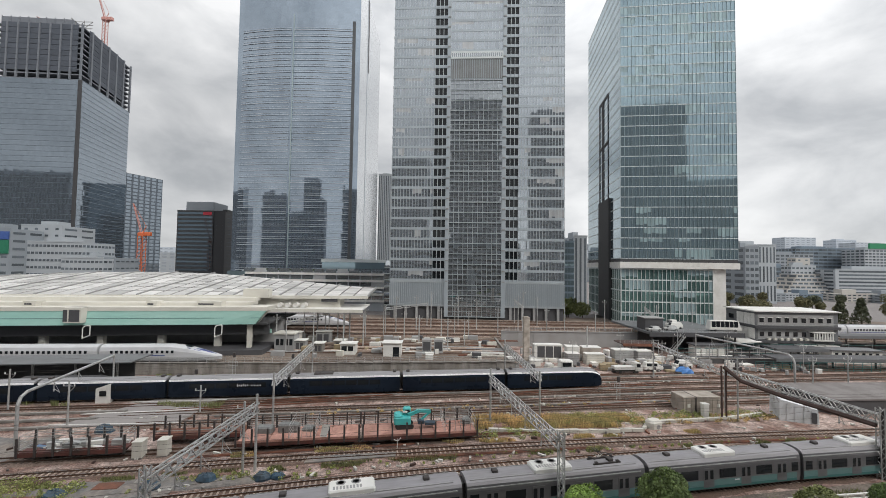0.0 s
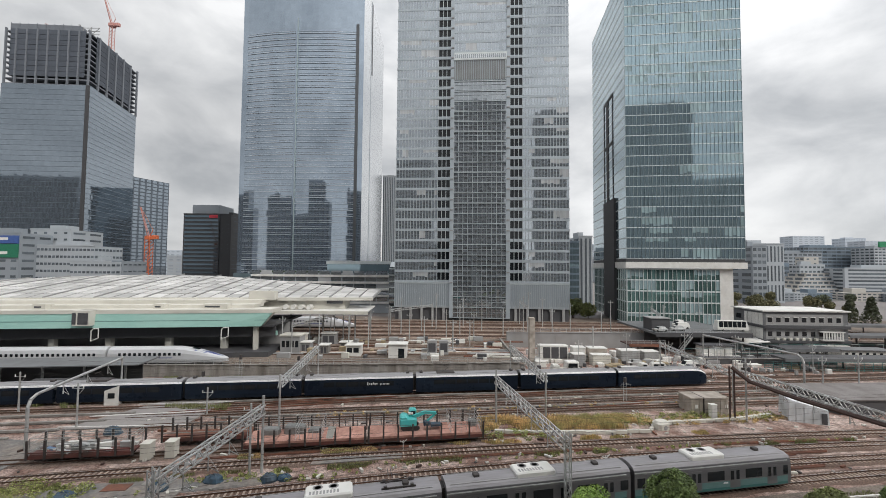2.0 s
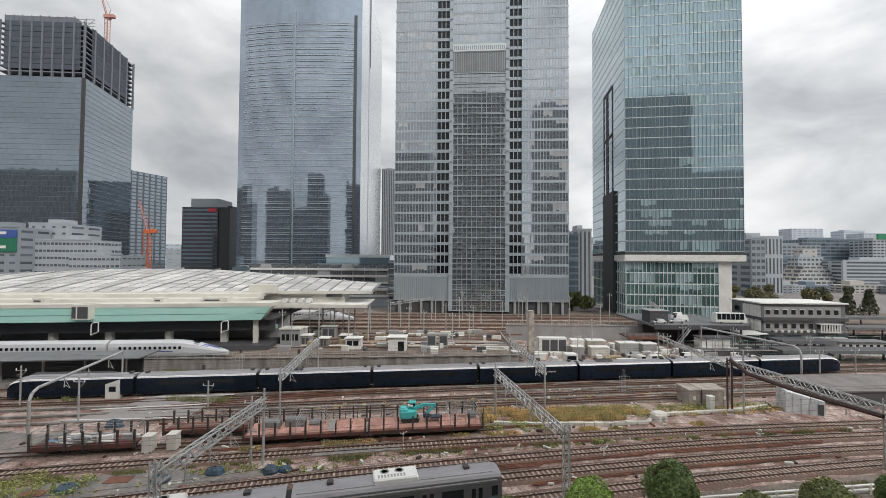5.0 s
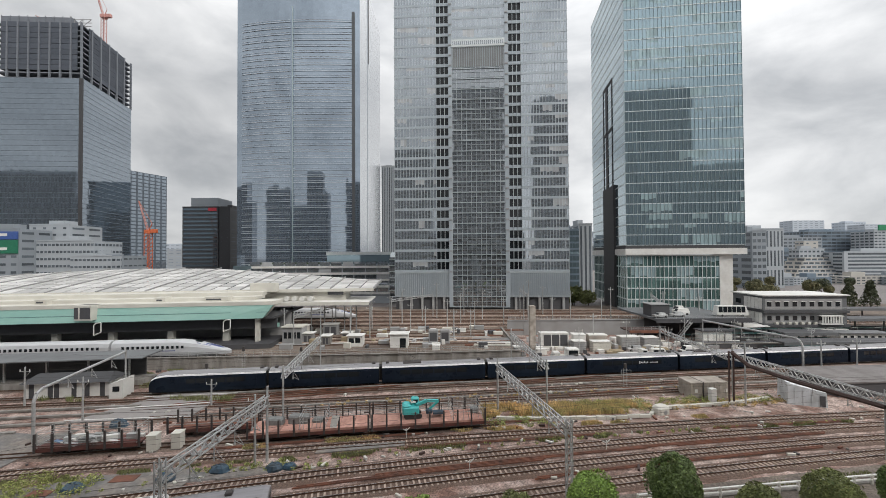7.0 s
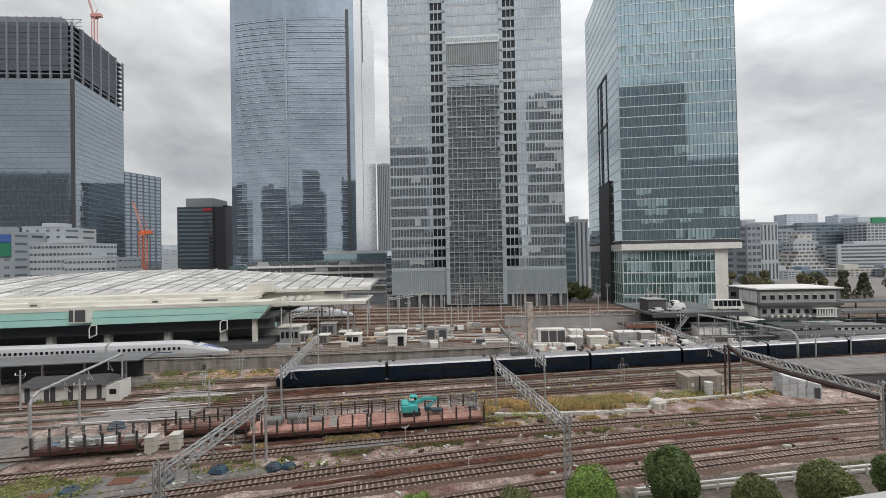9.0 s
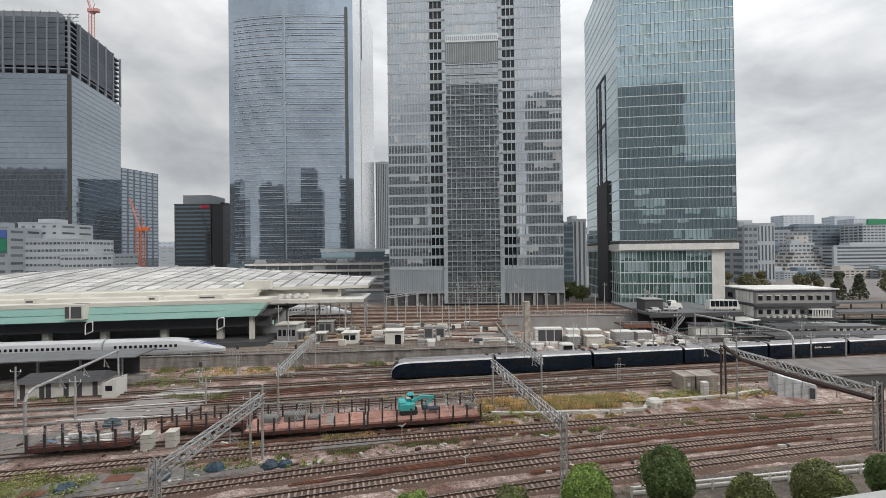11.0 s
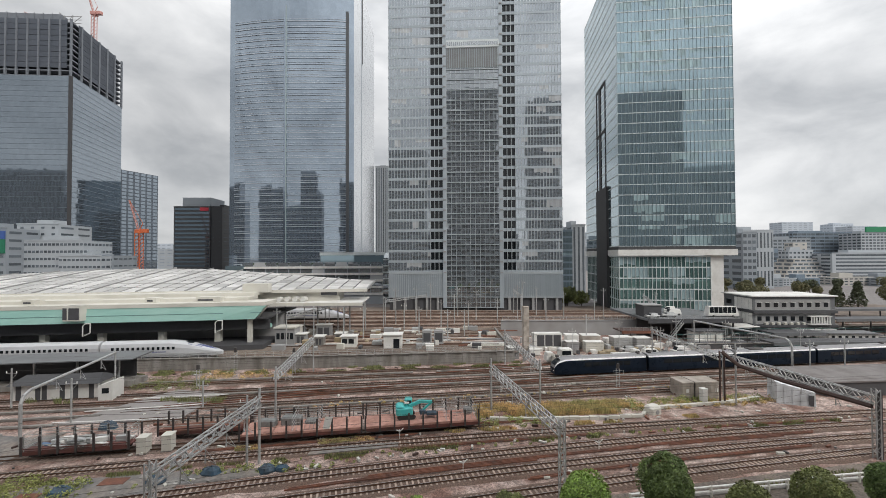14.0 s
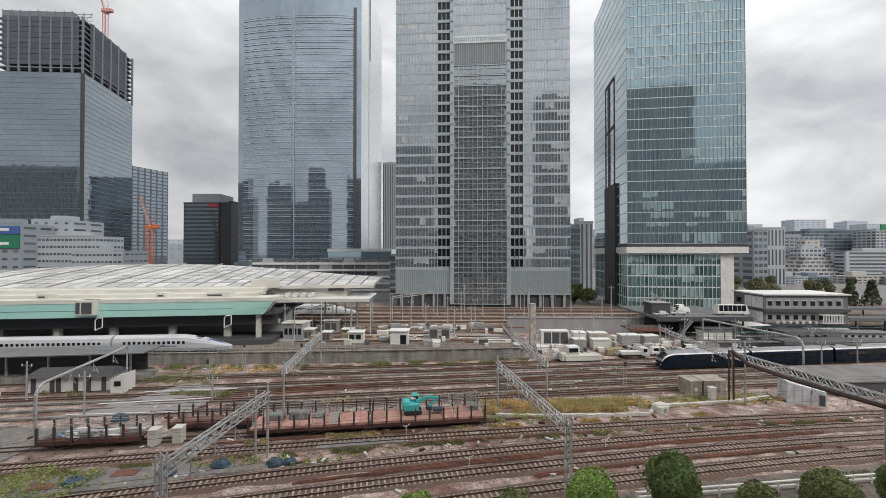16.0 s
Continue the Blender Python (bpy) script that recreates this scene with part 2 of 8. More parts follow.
def railway(curve, x0, x1, singles=True, z=0.0, shiny=False, gauge=1.067, bed=True, rail_mat=None):
    """A track along y = curve(x); sleepers one by one where singles is set."""
    t = thing("railway_track", "narrow-gauge railway track, brown rails on pale sleepers" if singles else "weathered railway track on brown ballast",
              "railway track", "tracks of the yard")
    n = int((x1 - x0) / 3.0)
    pts = []
    for i in range(n + 1):
        x = x0 + (x1 - x0) * i / n
        dx = 0.5
        d = Vector((2 * dx, curve(x + dx) - curve(x - dx), 0)).normalized()
        pts.append((Vector((x, curve(x), z)), d, Vector((-d.y, d.x, 0))))
    if bed:
        part("ballast_bed", Build().loft([[p + s * w + Vector((0, 0, h)) for w, h in ((-2.1, -0.3), (-1.3, -0.03), (1.3, -0.03), (2.1, -0.3))] for p, d, s in pts], closed=False), BED if singles or z > 1 else BED_DARK, t)
    for side in (-1, 1):
        g = side * (gauge / 2 + 0.03)
        part("rail", Build().loft([[p + s * (g + w) + Vector((0, 0, h)) for w, h in ((-0.07, 0.02), (-0.035, 0.17), (0.035, 0.17), (0.07, 0.02))] for p, d, s in pts]), rail_mat or RAIL, t)
        part("rail_head", Build().loft([[p + s * (g + w) + Vector((0, 0, h)) for w, h in ((-0.036, 0.16), (-0.03, 0.183), (0.03, 0.183), (0.036, 0.16))] for p, d, s in pts]),
             RAIL_TOP if shiny else (rail_mat or RAIL), t, "polished running surface" if shiny else "")
    b, count, x = Build(), 0, x0 + 0.3
    while x < x1:
        a = math.atan2(curve(x + 0.5) - curve(x - 0.5), 1.0)
        m = Matrix.Translation((x, curve(x), z)) @ Matrix.Rotation(a + math.pi / 2 + random.uniform(-0.012, 0.012), 4, "Z")
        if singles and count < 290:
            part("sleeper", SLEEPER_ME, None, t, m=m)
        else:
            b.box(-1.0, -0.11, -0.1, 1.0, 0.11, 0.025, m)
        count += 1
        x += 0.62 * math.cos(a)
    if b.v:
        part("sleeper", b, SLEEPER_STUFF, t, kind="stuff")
    return t


def poly(c2, c1, c0):
    return lambda x: c0 + c1 * x + c2 * x * x


T1 = poly(-0.00075, 0.224, 40.25)
T2 = poly(-0.00092, 0.212, 45.0)
T3 = poly(-0.00088, 0.202, 49.25)
T4 = poly(-0.00044, 0.144, 54.85)
EXPRESS_LINE = poly(0, 0.125, 80.4)
railway(T1, -50, 90, shiny=True)
railway(T2, -55, 95, shiny=True)
railway(T3, -62, 95, shiny=True)
railway(T4, -85, 100, shiny=True)
railway(poly(-0.0002, 0.137, 58.6), -80, 8, singles=False)
railway(poly(-0.0001, 0.128, 68.2), -45, 110, singles=False)
railway(poly(0, 0.128, 72.4), -50, 120, singles=False, shiny=True)
railway(poly(0, 0.125, 76.6), -110, 130, singles=False)
railway(EXPRESS_LINE, -130, 140, singles=False, shiny=True)
railway(poly(0, 0.11, 85.0), -110, 140, singles=False)
railway(poly(0.0001, 0.10, 89.0), -30, 140, singles=False)
for c0, xe in ((104.5, 16), (109.0, 16), (113.5, 17), (118.5, 17), (123.0, 17)):
    railway(poly(0, 0.02, c0), -44, xe, singles=False, z=PLAT, bed=False)
tagged(part("viaduct_extension", Build().box(199, 130, -0.3, 640, 147, PLAT - 0.01), PLATEAU), "far continuation of the raised railway deck", "viaduct", kind="structure")
railway(poly(0, 0, 138.5), 150, 640, singles=False, z=PLAT + 0.3, gauge=1.435)
for i, (c1, c0) in enumerate(((0.01, 131.0), (0.0, 138.5), (-0.01, 147.0), (-0.02, 156.0), (-0.02, 164.0))):
    railway(poly(0, c1, c0), -60 - 4 * i, 150, singles=False, z=PLAT + 0.3, gauge=1.435, shiny=i % 2 == 0)


for x0, x1, y, c1, z in ((-60, 17, 106.8, 0.02, 0), (-44, 17, 111.3, 0.02, 0), (-44, 17, 116.2, 0.02, 0), (-44, 17, 121.0, 0.02, 0), (-60, 150, 128.0, 0.01, 0), (-60, 150, 134.6, 0.005, 0),
                        (-70, 150, 142.6, -0.005, 0), (-70, 150, 151.4, -0.015, 0), (-75, 150, 160.2, -0.02, 0), (-80, 150, 167.8, -0.02, 0)):
    b = Build()
    n = int((x1 - x0) / 3)
    for i in range(n):
        a = x0 + 3 * i
        b.box(a + 0.03, y + c1 * a - 0.35, PLAT - 0.05, a + 2.97, y + c1 * a + 0.35, PLAT + 0.3 + 0.03 * (i % 3))
    tagged(part("cable_trough", b, SLEEPER, kind="stuff"), "pale concrete cable trough along the viaduct tracks", "trough", kind="stuff")


# ---- towers ----
G_CENTRE = facade_glass("silver_glass", (0.39, 0.425, 0.455), metal=0.78)
G_CORE = facade_glass("smoked_glass", (0.35, 0.375, 0.395), metal=0.78, island=0.08)
G_RIGHT = facade_glass("teal_glass", (0.3, 0.4, 0.445), metal=0.72)
G_SECOND = facade_glass("blue_glass", (0.35, 0.41, 0.475), island=0.03, metal=0.85)
G_LEFT = facade_glass("slate_glass", (0.26, 0.302, 0.345), island=0.05, metal=0.8)
G_SIDE = facade_glass("pale_panel_glass", (0.6, 0.615, 0.63), rough=0.2, island=0.02, metal=0.8)
G_DEEP = facade_glass("deep_blue_glass", (0.11, 0.15, 0.185), island=0.08, metal=0.8)
BLIND_GREY = mat("blind_behind_grey_glass", (0.5, 0.51, 0.52), 0.15, 0.25, 0.05, 0.4, island=0.14)
G_LOWER = facade_glass("green_glass", (0.16, 0.275, 0.26), metal=0.6, island=0.3)
BLIND_TEAL = mat("blind_behind_teal_glass", (0.33, 0.44, 0.465), 0.15, 0.25, 0.06, 0.4, island=0.2)
NET = mat("netting", (0.065, 0.075, 0.093), 0.8, 0, 0.12, 0.25, 0, (0.085, 0.095, 0.115), 0.4, 0.06, obj=0.12)
BARE = mat("bare_concrete", (0.16, 0.173, 0.195), 0.8, 0, 0.15, 0.3)
BAND = mat("spandrel_grey", (0.4, 0.445, 0.48), 0.4, 0.2, 0.05, 0.4, 0, (0.35, 0.39, 0.425), 0.4, 0.05, obj=0.05)
BAND_SLATE = mat("spandrel_slate", (0.19, 0.225, 0.26), 0.3, 0.5, 0.06, 0.4)
BAND_PALE = mat("spandrel_pale", (0.6, 0.64, 0.64), 0.5, 0.1, 0.06, 0.4)
FIN = mat("sunshade_aluminium", (0.56, 0.6, 0.64), 0.4, 0.3, 0.05, 0.4)
MULLION_TEAL = mat("mullion_teal", (0.35, 0.42, 0.435), 0.4, 0.3, 0.08, 0.5)
MULLION = mat("mullion_aluminium", (0.45, 0.49, 0.51), 0.4, 0.4, 0.08, 0.5)
MULLION_DARK = mat("mullion_dark", (0.1, 0.105, 0.11), 0.4, 0.5, 0.08, 0.5)


def facade(parent, p, q, z0, z1, floors, bays, glass, band, mull, band_h=0.9, mull_w=0.14, proud=0.12, wobble=0.0025, names=("glazing", "spandrel", "mullion"), blind=None, drawn=lambda k: 0.0):
    """Curtain wall from p to q (outside to the right of p -> q seen from above), set on a storey and bay grid.

    blind: the look of a pane with its blind drawn, also painted on for lit rooms; drawn(k): how likely a run of them
    starts on storey k."""
    p, q = Vector((*p, 0)), Vector((*q, 0))
    d = (q - p)
    w = d.length
    d.normalize()
    n = Vector((d.y, -d.x, 0))
    fh, bw = (z1 - z0) / floors, w / bays
    g, pale = Build(), Build()
    chance = random.Random(floors * 100 + bays)
    for k in range(floors):
        run, low = 0, 1.0
        for j in range(bays):
            if run:
                run -= 1
            elif blind and chance.random() < drawn(k):
                run, low = chance.randint(2, 8), chance.choice((0.35, 0.55, 0.8, 1.0))
            a, b = p + d * (bw * j), p + d * (bw * (j + 1))
            za, zb = z0 + fh * k + band_h, z0 + fh * (k + 1)
            e = [n * random.uniform(-wobble, wobble) * 2 for _ in range(3)]
            if run:
                zd = zb - (zb - za) * min(1.0, low * chance.uniform(0.8, 1.15))
                pale.add([a + Vector((0, 0, zd)), b + Vector((0, 0, zd)), b + Vector((0, 0, zb)), a + Vector((0, 0, zb))], [(0, 1, 2, 3)])
                if zd - za > 0.1:
                    g.add([a + Vector((0, 0, za)), b + Vector((0, 0, za)), b + Vector((0, 0, zd)), a + Vector((0, 0, zd))], [(0, 1, 2, 3)])
                continue
            g.add([a + e[0] + Vector((0, 0, za)), b + e[1] + Vector((0, 0, za)), b + e[2] + Vector((0, 0, zb)), a + (e[0] - e[1] + e[2]) + Vector((0, 0, zb))], [(0, 1, 2, 3)])
    if floors * bays <= 100:
        for k in range(floors * bays):
            part(names[0], Build().add(g.v[4 * k:4 * k + 4], [(0, 1, 2, 3)]), glass, parent)
    else:
        part(names[0], g, glass, parent, kind="stuff")
        if pale.v:
            part("drawn_blind", pale, blind, parent, "panes with pale blinds drawn", kind="stuff")
    if band:
        turn = Matrix.Translation(p) @ Matrix.Rotation(math.atan2(d.y, d.x), 4, "Z")
        for k in range(floors + 1):
            part(names[1], Build().box(0, -proud, z0 + fh * k, w, 0.3, z0 + fh * k + band_h, turn), band, parent)
    if mull:
        turn = Matrix.Translation(p) @ Matrix.Rotation(math.atan2(d.y, d.x), 4, "Z")
        for j in range(bays + 1):
            part(names[2], Build().box(bw * j - mull_w / 2, -proud * 1.6, z0, bw * j + mull_w / 2, 0.2, z1, turn), mull, parent)


def solid(parent, corners, z0, z1, material, name="wall"):
    b = Build()
    b.loft([[(x, y, z0) for x, y in corners], [(x, y, z1) for x, y in corners]])
    return part(name, b, material, parent)


def along(o, deg, s, back=0.0):
    a = radians(deg)
    return (o[0] + math.cos(a) * s - math.sin(a) * back, o[1] + math.sin(a) * s + math.cos(a) * back)


# the slim grey tower: two wings, glazed notches and a tall glass core between them
def centre_tower():
    t = thing("office_tower", "grey glass office tower with a recessed dark glass core", "tower")
    o, deg, fh = (-20.1, 173.4), -4.0, 4.38
    A = lambda s, back=0.0: along(o, deg, s, back)
    top = 152.0
    z0 = 17.6
    n = 30
    cuts = (0, 17.9, 23.2, 24.7, 46.9, 48.5, 53.8, 73.0)
    solid(t, [A(0.2, 0.6), A(72.8, 0.6), A(72.8, 40), A(0.2, 40)], 2, top, DARKGREY, "core_wall")
    for a, b, bays in ((cuts[0], cuts[1], 14), (cuts[6], cuts[7], 15)):
        facade(t, A(a), A(b), z0, z0 + n * fh, n, bays, G_CENTRE, BAND, MULLION, 1.05, 0.16, 0.1, blind=BLIND_GREY, drawn=lambda k: 0.035)
    for a, b in ((cuts[1], cuts[2]), (cuts[5], cuts[6])):
        facade(t, A(a, 0.4), A(b, 0.4), z0, z0 + n * fh, n, 3, GLASS_DARK, BAND, MULLION, 1.25, 0.22, 0.5, names=("notch_window", "notch_spandrel", "notch_mullion"))
    facade(t, A(cuts[3], -0.3), A(cuts[4], -0.3), 3.0, 104.5, 46, 11, G_CORE, MULLION, MULLION, 0.13, 0.17, 0.2, names=("core_glazing", "core_transom", "core_mullion"))
    turn = Matrix.Translation((*A(cuts[3], -0.3), 0)) @ Matrix.Rotation(radians(deg), 4, "Z")
    wc = cuts[4] - cuts[3]
    for k in range(24):
        part("core_ledge", Build().box(0, -0.45, 3.0 + fh * k, wc, 0.1, 3.26 + fh * k, turn), MULLION, t)
    # tall louvred storey at the head of the core
    part("louvre_back", Build().box(0, 0.0, 104.5, wc, 0.3, 113.2, turn), GREY, t)
    for k in range(23):
        x = wc * (k + 0.5) / 23
        part("louvre_blade", Build().box(x - 0.13, -0.5, 104.6, x + 0.13, 0.05, 113.2, turn), MULLION, t)
    part("core_cornice", Build().box(-0.1, -0.6, 113.2, wc + 0.1, 0.3, 116.4, turn), BAND_PALE, t)
    for k in range(26):
        x = 0.6 + (wc - 1.2) * k / 25
        part("lift_window", Build().box(x - 0.28, -0.64, 114.0, x + 0.28, -0.55, 115.6, turn), G_CORE, t)
    facade(t, A(cuts[3], -0.2), A(cuts[4], -0.2), 116.4, top, 8, 14, G_CENTRE, BAND, MULLION, 1.1, 0.1, 0.1, names=("upper_glazing", "upper_spandrel", "upper_mullion"), blind=BLIND_GREY, drawn=lambda k: 0.05)
    for a, b in ((cuts[2], cuts[3]), (cuts[4], cuts[5])):
        turn = Matrix.Translation((*A(a), 0)) @ Matrix.Rotation(radians(deg), 4, "Z")
        part("pier", Build().box(0, -0.7, 3, b - a, 1.0, top, turn), BAND, t)
        for k in range(n):
            part("pier_bracket", Build().box(0.2, -1.0, z0 + fh * k, b - a - 0.2, -0.6, z0 + fh * k + 0.5, turn), GREY, t)
    # louvred storeys above an open ground floor
    for a, b, bays in ((cuts[0], cuts[2], 14), (cuts[5], cuts[7], 15)):
        facade(t, A(a, -0.1), A(b, -0.1), 7.2, 17.2, 1, bays * 2, BAND, MULLION, MULLION, 0.8, 0.16, 0.2, names=("screen_panel", "screen_rail", "screen_post"))
        turn = Matrix.Translation((*A(a), 0)) @ Matrix.Rotation(radians(deg), 4, "Z")
        for k in range(5):
            x = (b - a) * (k + 0.5) / 5
            part("column", Build().box(x - 0.5, -0.2, 2, x + 0.5, 0.5, 7.2, turn), GREY, t)
    facade(t, A(73, 0), A(73, 40), z0, z0 + n * fh, n, 20, G_CENTRE, BAND, None, 1.1, 0.1, 0.2, names=("side_glazing", "side_spandrel", "side_mullion"))
    facade(t, A(0, 40), A(0, 0), z0, z0 + n * fh, n, 20, G_CENTRE, BAND, None, 1.1, 0.1, 0.2, names=("side_glazing", "side_spandrel", "side_mullion"))


# the teal glass tower raised on a white transfer beam
def right_tower():
    t = thing("office_tower", "teal glass office tower raised on a white beam", "tower")
    o, deg = (73.6, 162.0), -8.0
    A = lambda s, back=0.0: along(o, deg, s, back)
    w, d = 43.5, 57.0
    fh, n, z0 = 4.13, 29, 28.2
    z1 = z0 + n * fh
    solid(t, [A(0.3, 0.5), A(w - 0.3, 0.5), A(w - 0.3, d - 0.5), A(0.3, d - 0.5)], 27, z1, DARKGREY, "core_wall")
    # extra pale panes on storeys 0-3 paint lit rooms in the blind colour
    facade(t, A(0), A(w), z0, z1, n, 30, G_RIGHT, BAND_PALE, MULLION_TEAL, 0.3, 0.08, 0.12, blind=BLIND_TEAL, drawn=lambda k: (0.09, 0.07, 0.1, 0.09)[k] if k < 4 else (0.02, 0.04, 0.06, 0.02, 0.05)[k % 5] if k < 17 else 0.05 + 0.4 * (k in (17, 18, 23)))
    facade(t, A(0, d), A(0, 0), z0, z1, n, 14, G_RIGHT, BAND_PALE, None, 0.35, 0.1, 0.06, names=("side_glazing", "side_spandrel", "side_mullion"))
    facade(t, A(w, 0), A(w, d), z0, z1, n, 14, G_RIGHT, BAND_PALE, None, 0.35, 0.1, 0.06, names=("side_glazing", "side_spandrel", "side_mullion"))
    turn = Matrix.Translation((*o, 0)) @ Matrix.Rotation(radians(deg), 4, "Z")
    part("transfer_beam", Build().box(-0.6, -0.9, 24.6, w + 0.2, d, 27.0, turn), WHITE, t, "broad white painted beam")
    part("beam_shadow_gap", Build().box(-0.2, -0.3, 27.0, w - 0.3, d - 1, 28.3, turn), BLACKISH, t)
    part("column", Build().box(w - 9.0, 0.6, 2, w - 4.2, 5, 24.6, turn), WHITE, t, "broad white column")
    # dark stair core on the narrow side
    # solid black below 55 m is cladding plus a painted-in dark reflection
    part("stair_core", Build().box(-1.0, 14.0, 2, 0.35, 31.5, 55, turn), BLACKISH, t, "black clad stair shaft")
    for y0_, y1_, za, zb in ((25.0, 28.5, 55, 103), (32.0, 33.0, 55, 103), (17.5, 18.3, 55, 103), (17.5, 33, 102, 103.3), (17.5, 33, 80.4, 81.6)):
        part("shaft_frame", Build().box(-0.22, y0_, za, 0.3, y1_, zb, turn), BLACKISH, t)
    # lower glazed block
    wl = 34.5
    solid(t, [A(0.4, 1.0), A(wl - 0.2, 1.0), A(wl - 0.2, d - 2), A(0.4, d - 2)], 2, 24.3, DARKGREY, "lower_wall")
    facade(t, A(0.2, 0.6), A(wl, 0.6), 2.2, 24.0, 5, 22, G_LOWER, BAND_PALE, BAND_PALE, 0.5, 0.16, 0.15, names=("lower_glazing", "lower_spandrel", "lower_mullion"), blind=BLIND_TEAL, drawn=lambda k: 0.12)
    facade(t, A(0.2, d - 2), A(0.2, 0.6), 2.2, 24.0, 5, 20, G_LOWER, BAND_PALE, BAND_PALE, 0.42, 0.1, 0.155, names=("lower_glazing", "lower_spandrel", "lower_mullion"))


# the tall blue tower with a gently bowed, ribbed front
def second_tower():
    t = thing("office_tower", "tall blue glass tower with a bowed ribbed front", "tower")
    xa, xb, yb = -148.3, -58.0, 286.0
    bow = lambda s: yb + 7.5 * (max(0, 0.62 - s) / 0.62) ** 2 + 1.5 * (max(0, s - 0.62) / 0.38) ** 2
    top = 236.0
    segs = 22
    pts = [(xa + (xb - xa) * i / segs, bow(i / segs)) for i in range(segs + 1)]
    inner = [(max(xa + 0.4, min(xb - 0.4, x)), y) for x, y in pts]
    solid(t, [(x, y + 0.6) for x, y in inner] + [(xb - 0.4, 382), (xa + 0.4, 382)], -0.3, top, DARKGREY, "core_wall")
    g, rib = Build(), Build()
    fh, z0 = 4.42, 6.0
    n = int((top - z0) / fh)
    for i in range(segs):
        (x0, y0), (x1, y1) = pts[i], pts[i + 1]
        for k in range(n):
            e = [random.uniform(-0.004, 0.004) for _ in range(3)]
            za, zb = z0 + fh * k, z0 + fh * (k + 1)
            g.add([(x0, y0 + e[0], za), (x1, y1 + e[1], za), (x1, y1 + e[2], zb), (x0, y0 + e[0] - e[1] + e[2], zb)], [(0, 1, 2, 3)])
    part("glazing", g, G_SECOND, t)
    for i in range(segs):
        (x0, y0), (x1, y1) = pts[i], pts[i + 1]
        if i in (0, segs - 1):
            continue
        if i == 10:
            x0 += 0.5 * (x1 - x0)
        for k in range(int((199 - z0) / fh)):
            for dz, out, h in ((0.0, 0.5, 0.3), (1.5, 0.28, 0.2)):
                z = z0 + fh * k + dz
                rib.add([(x0, y0, z), (x1, y1, z), (x1, y1 - out, z + 0.04), (x0, y0 - out, z + 0.04), (x0, y0, z + h), (x1, y1, z + h), (x1, y1 - out, z + h), (x0, y0 - out, z + h)],
                        [(0, 1, 2, 3), (3, 2, 6, 7), (7, 6, 5, 4)])
    part("sunshade_rib", rib, FIN, t, kind="stuff")
    xm = xa + (xb - xa) * 0.475
    part("seam", Build().box(xm - 0.3, bow(0.475) - 0.7, 6, xm + 0.3, bow(0.475) + 0.3, 203), MULLION_TEAL, t)
    part("edge_seam", Build().box(xb - 5.5, bow(0.95) - 0.7, 6, xb - 3.4, bow(0.95) + 0.5, 199), MULLION_DARK, t)
    facade(t, (xb, 287.5), (xb, 382), 6, top, 46, 8, G_SIDE, None, None, 0.0, names=("side_panel", "side_band", "side_mullion"))
    part("slot", Build().box(xb - 0.3, 318, 178, xb + 0.3, 322, top), DARKGREY, t)
    part("side_seam", Build().box(xb - 0.3, 316.5, 6, xb + 0.25, 317.5, top), BAND, t)


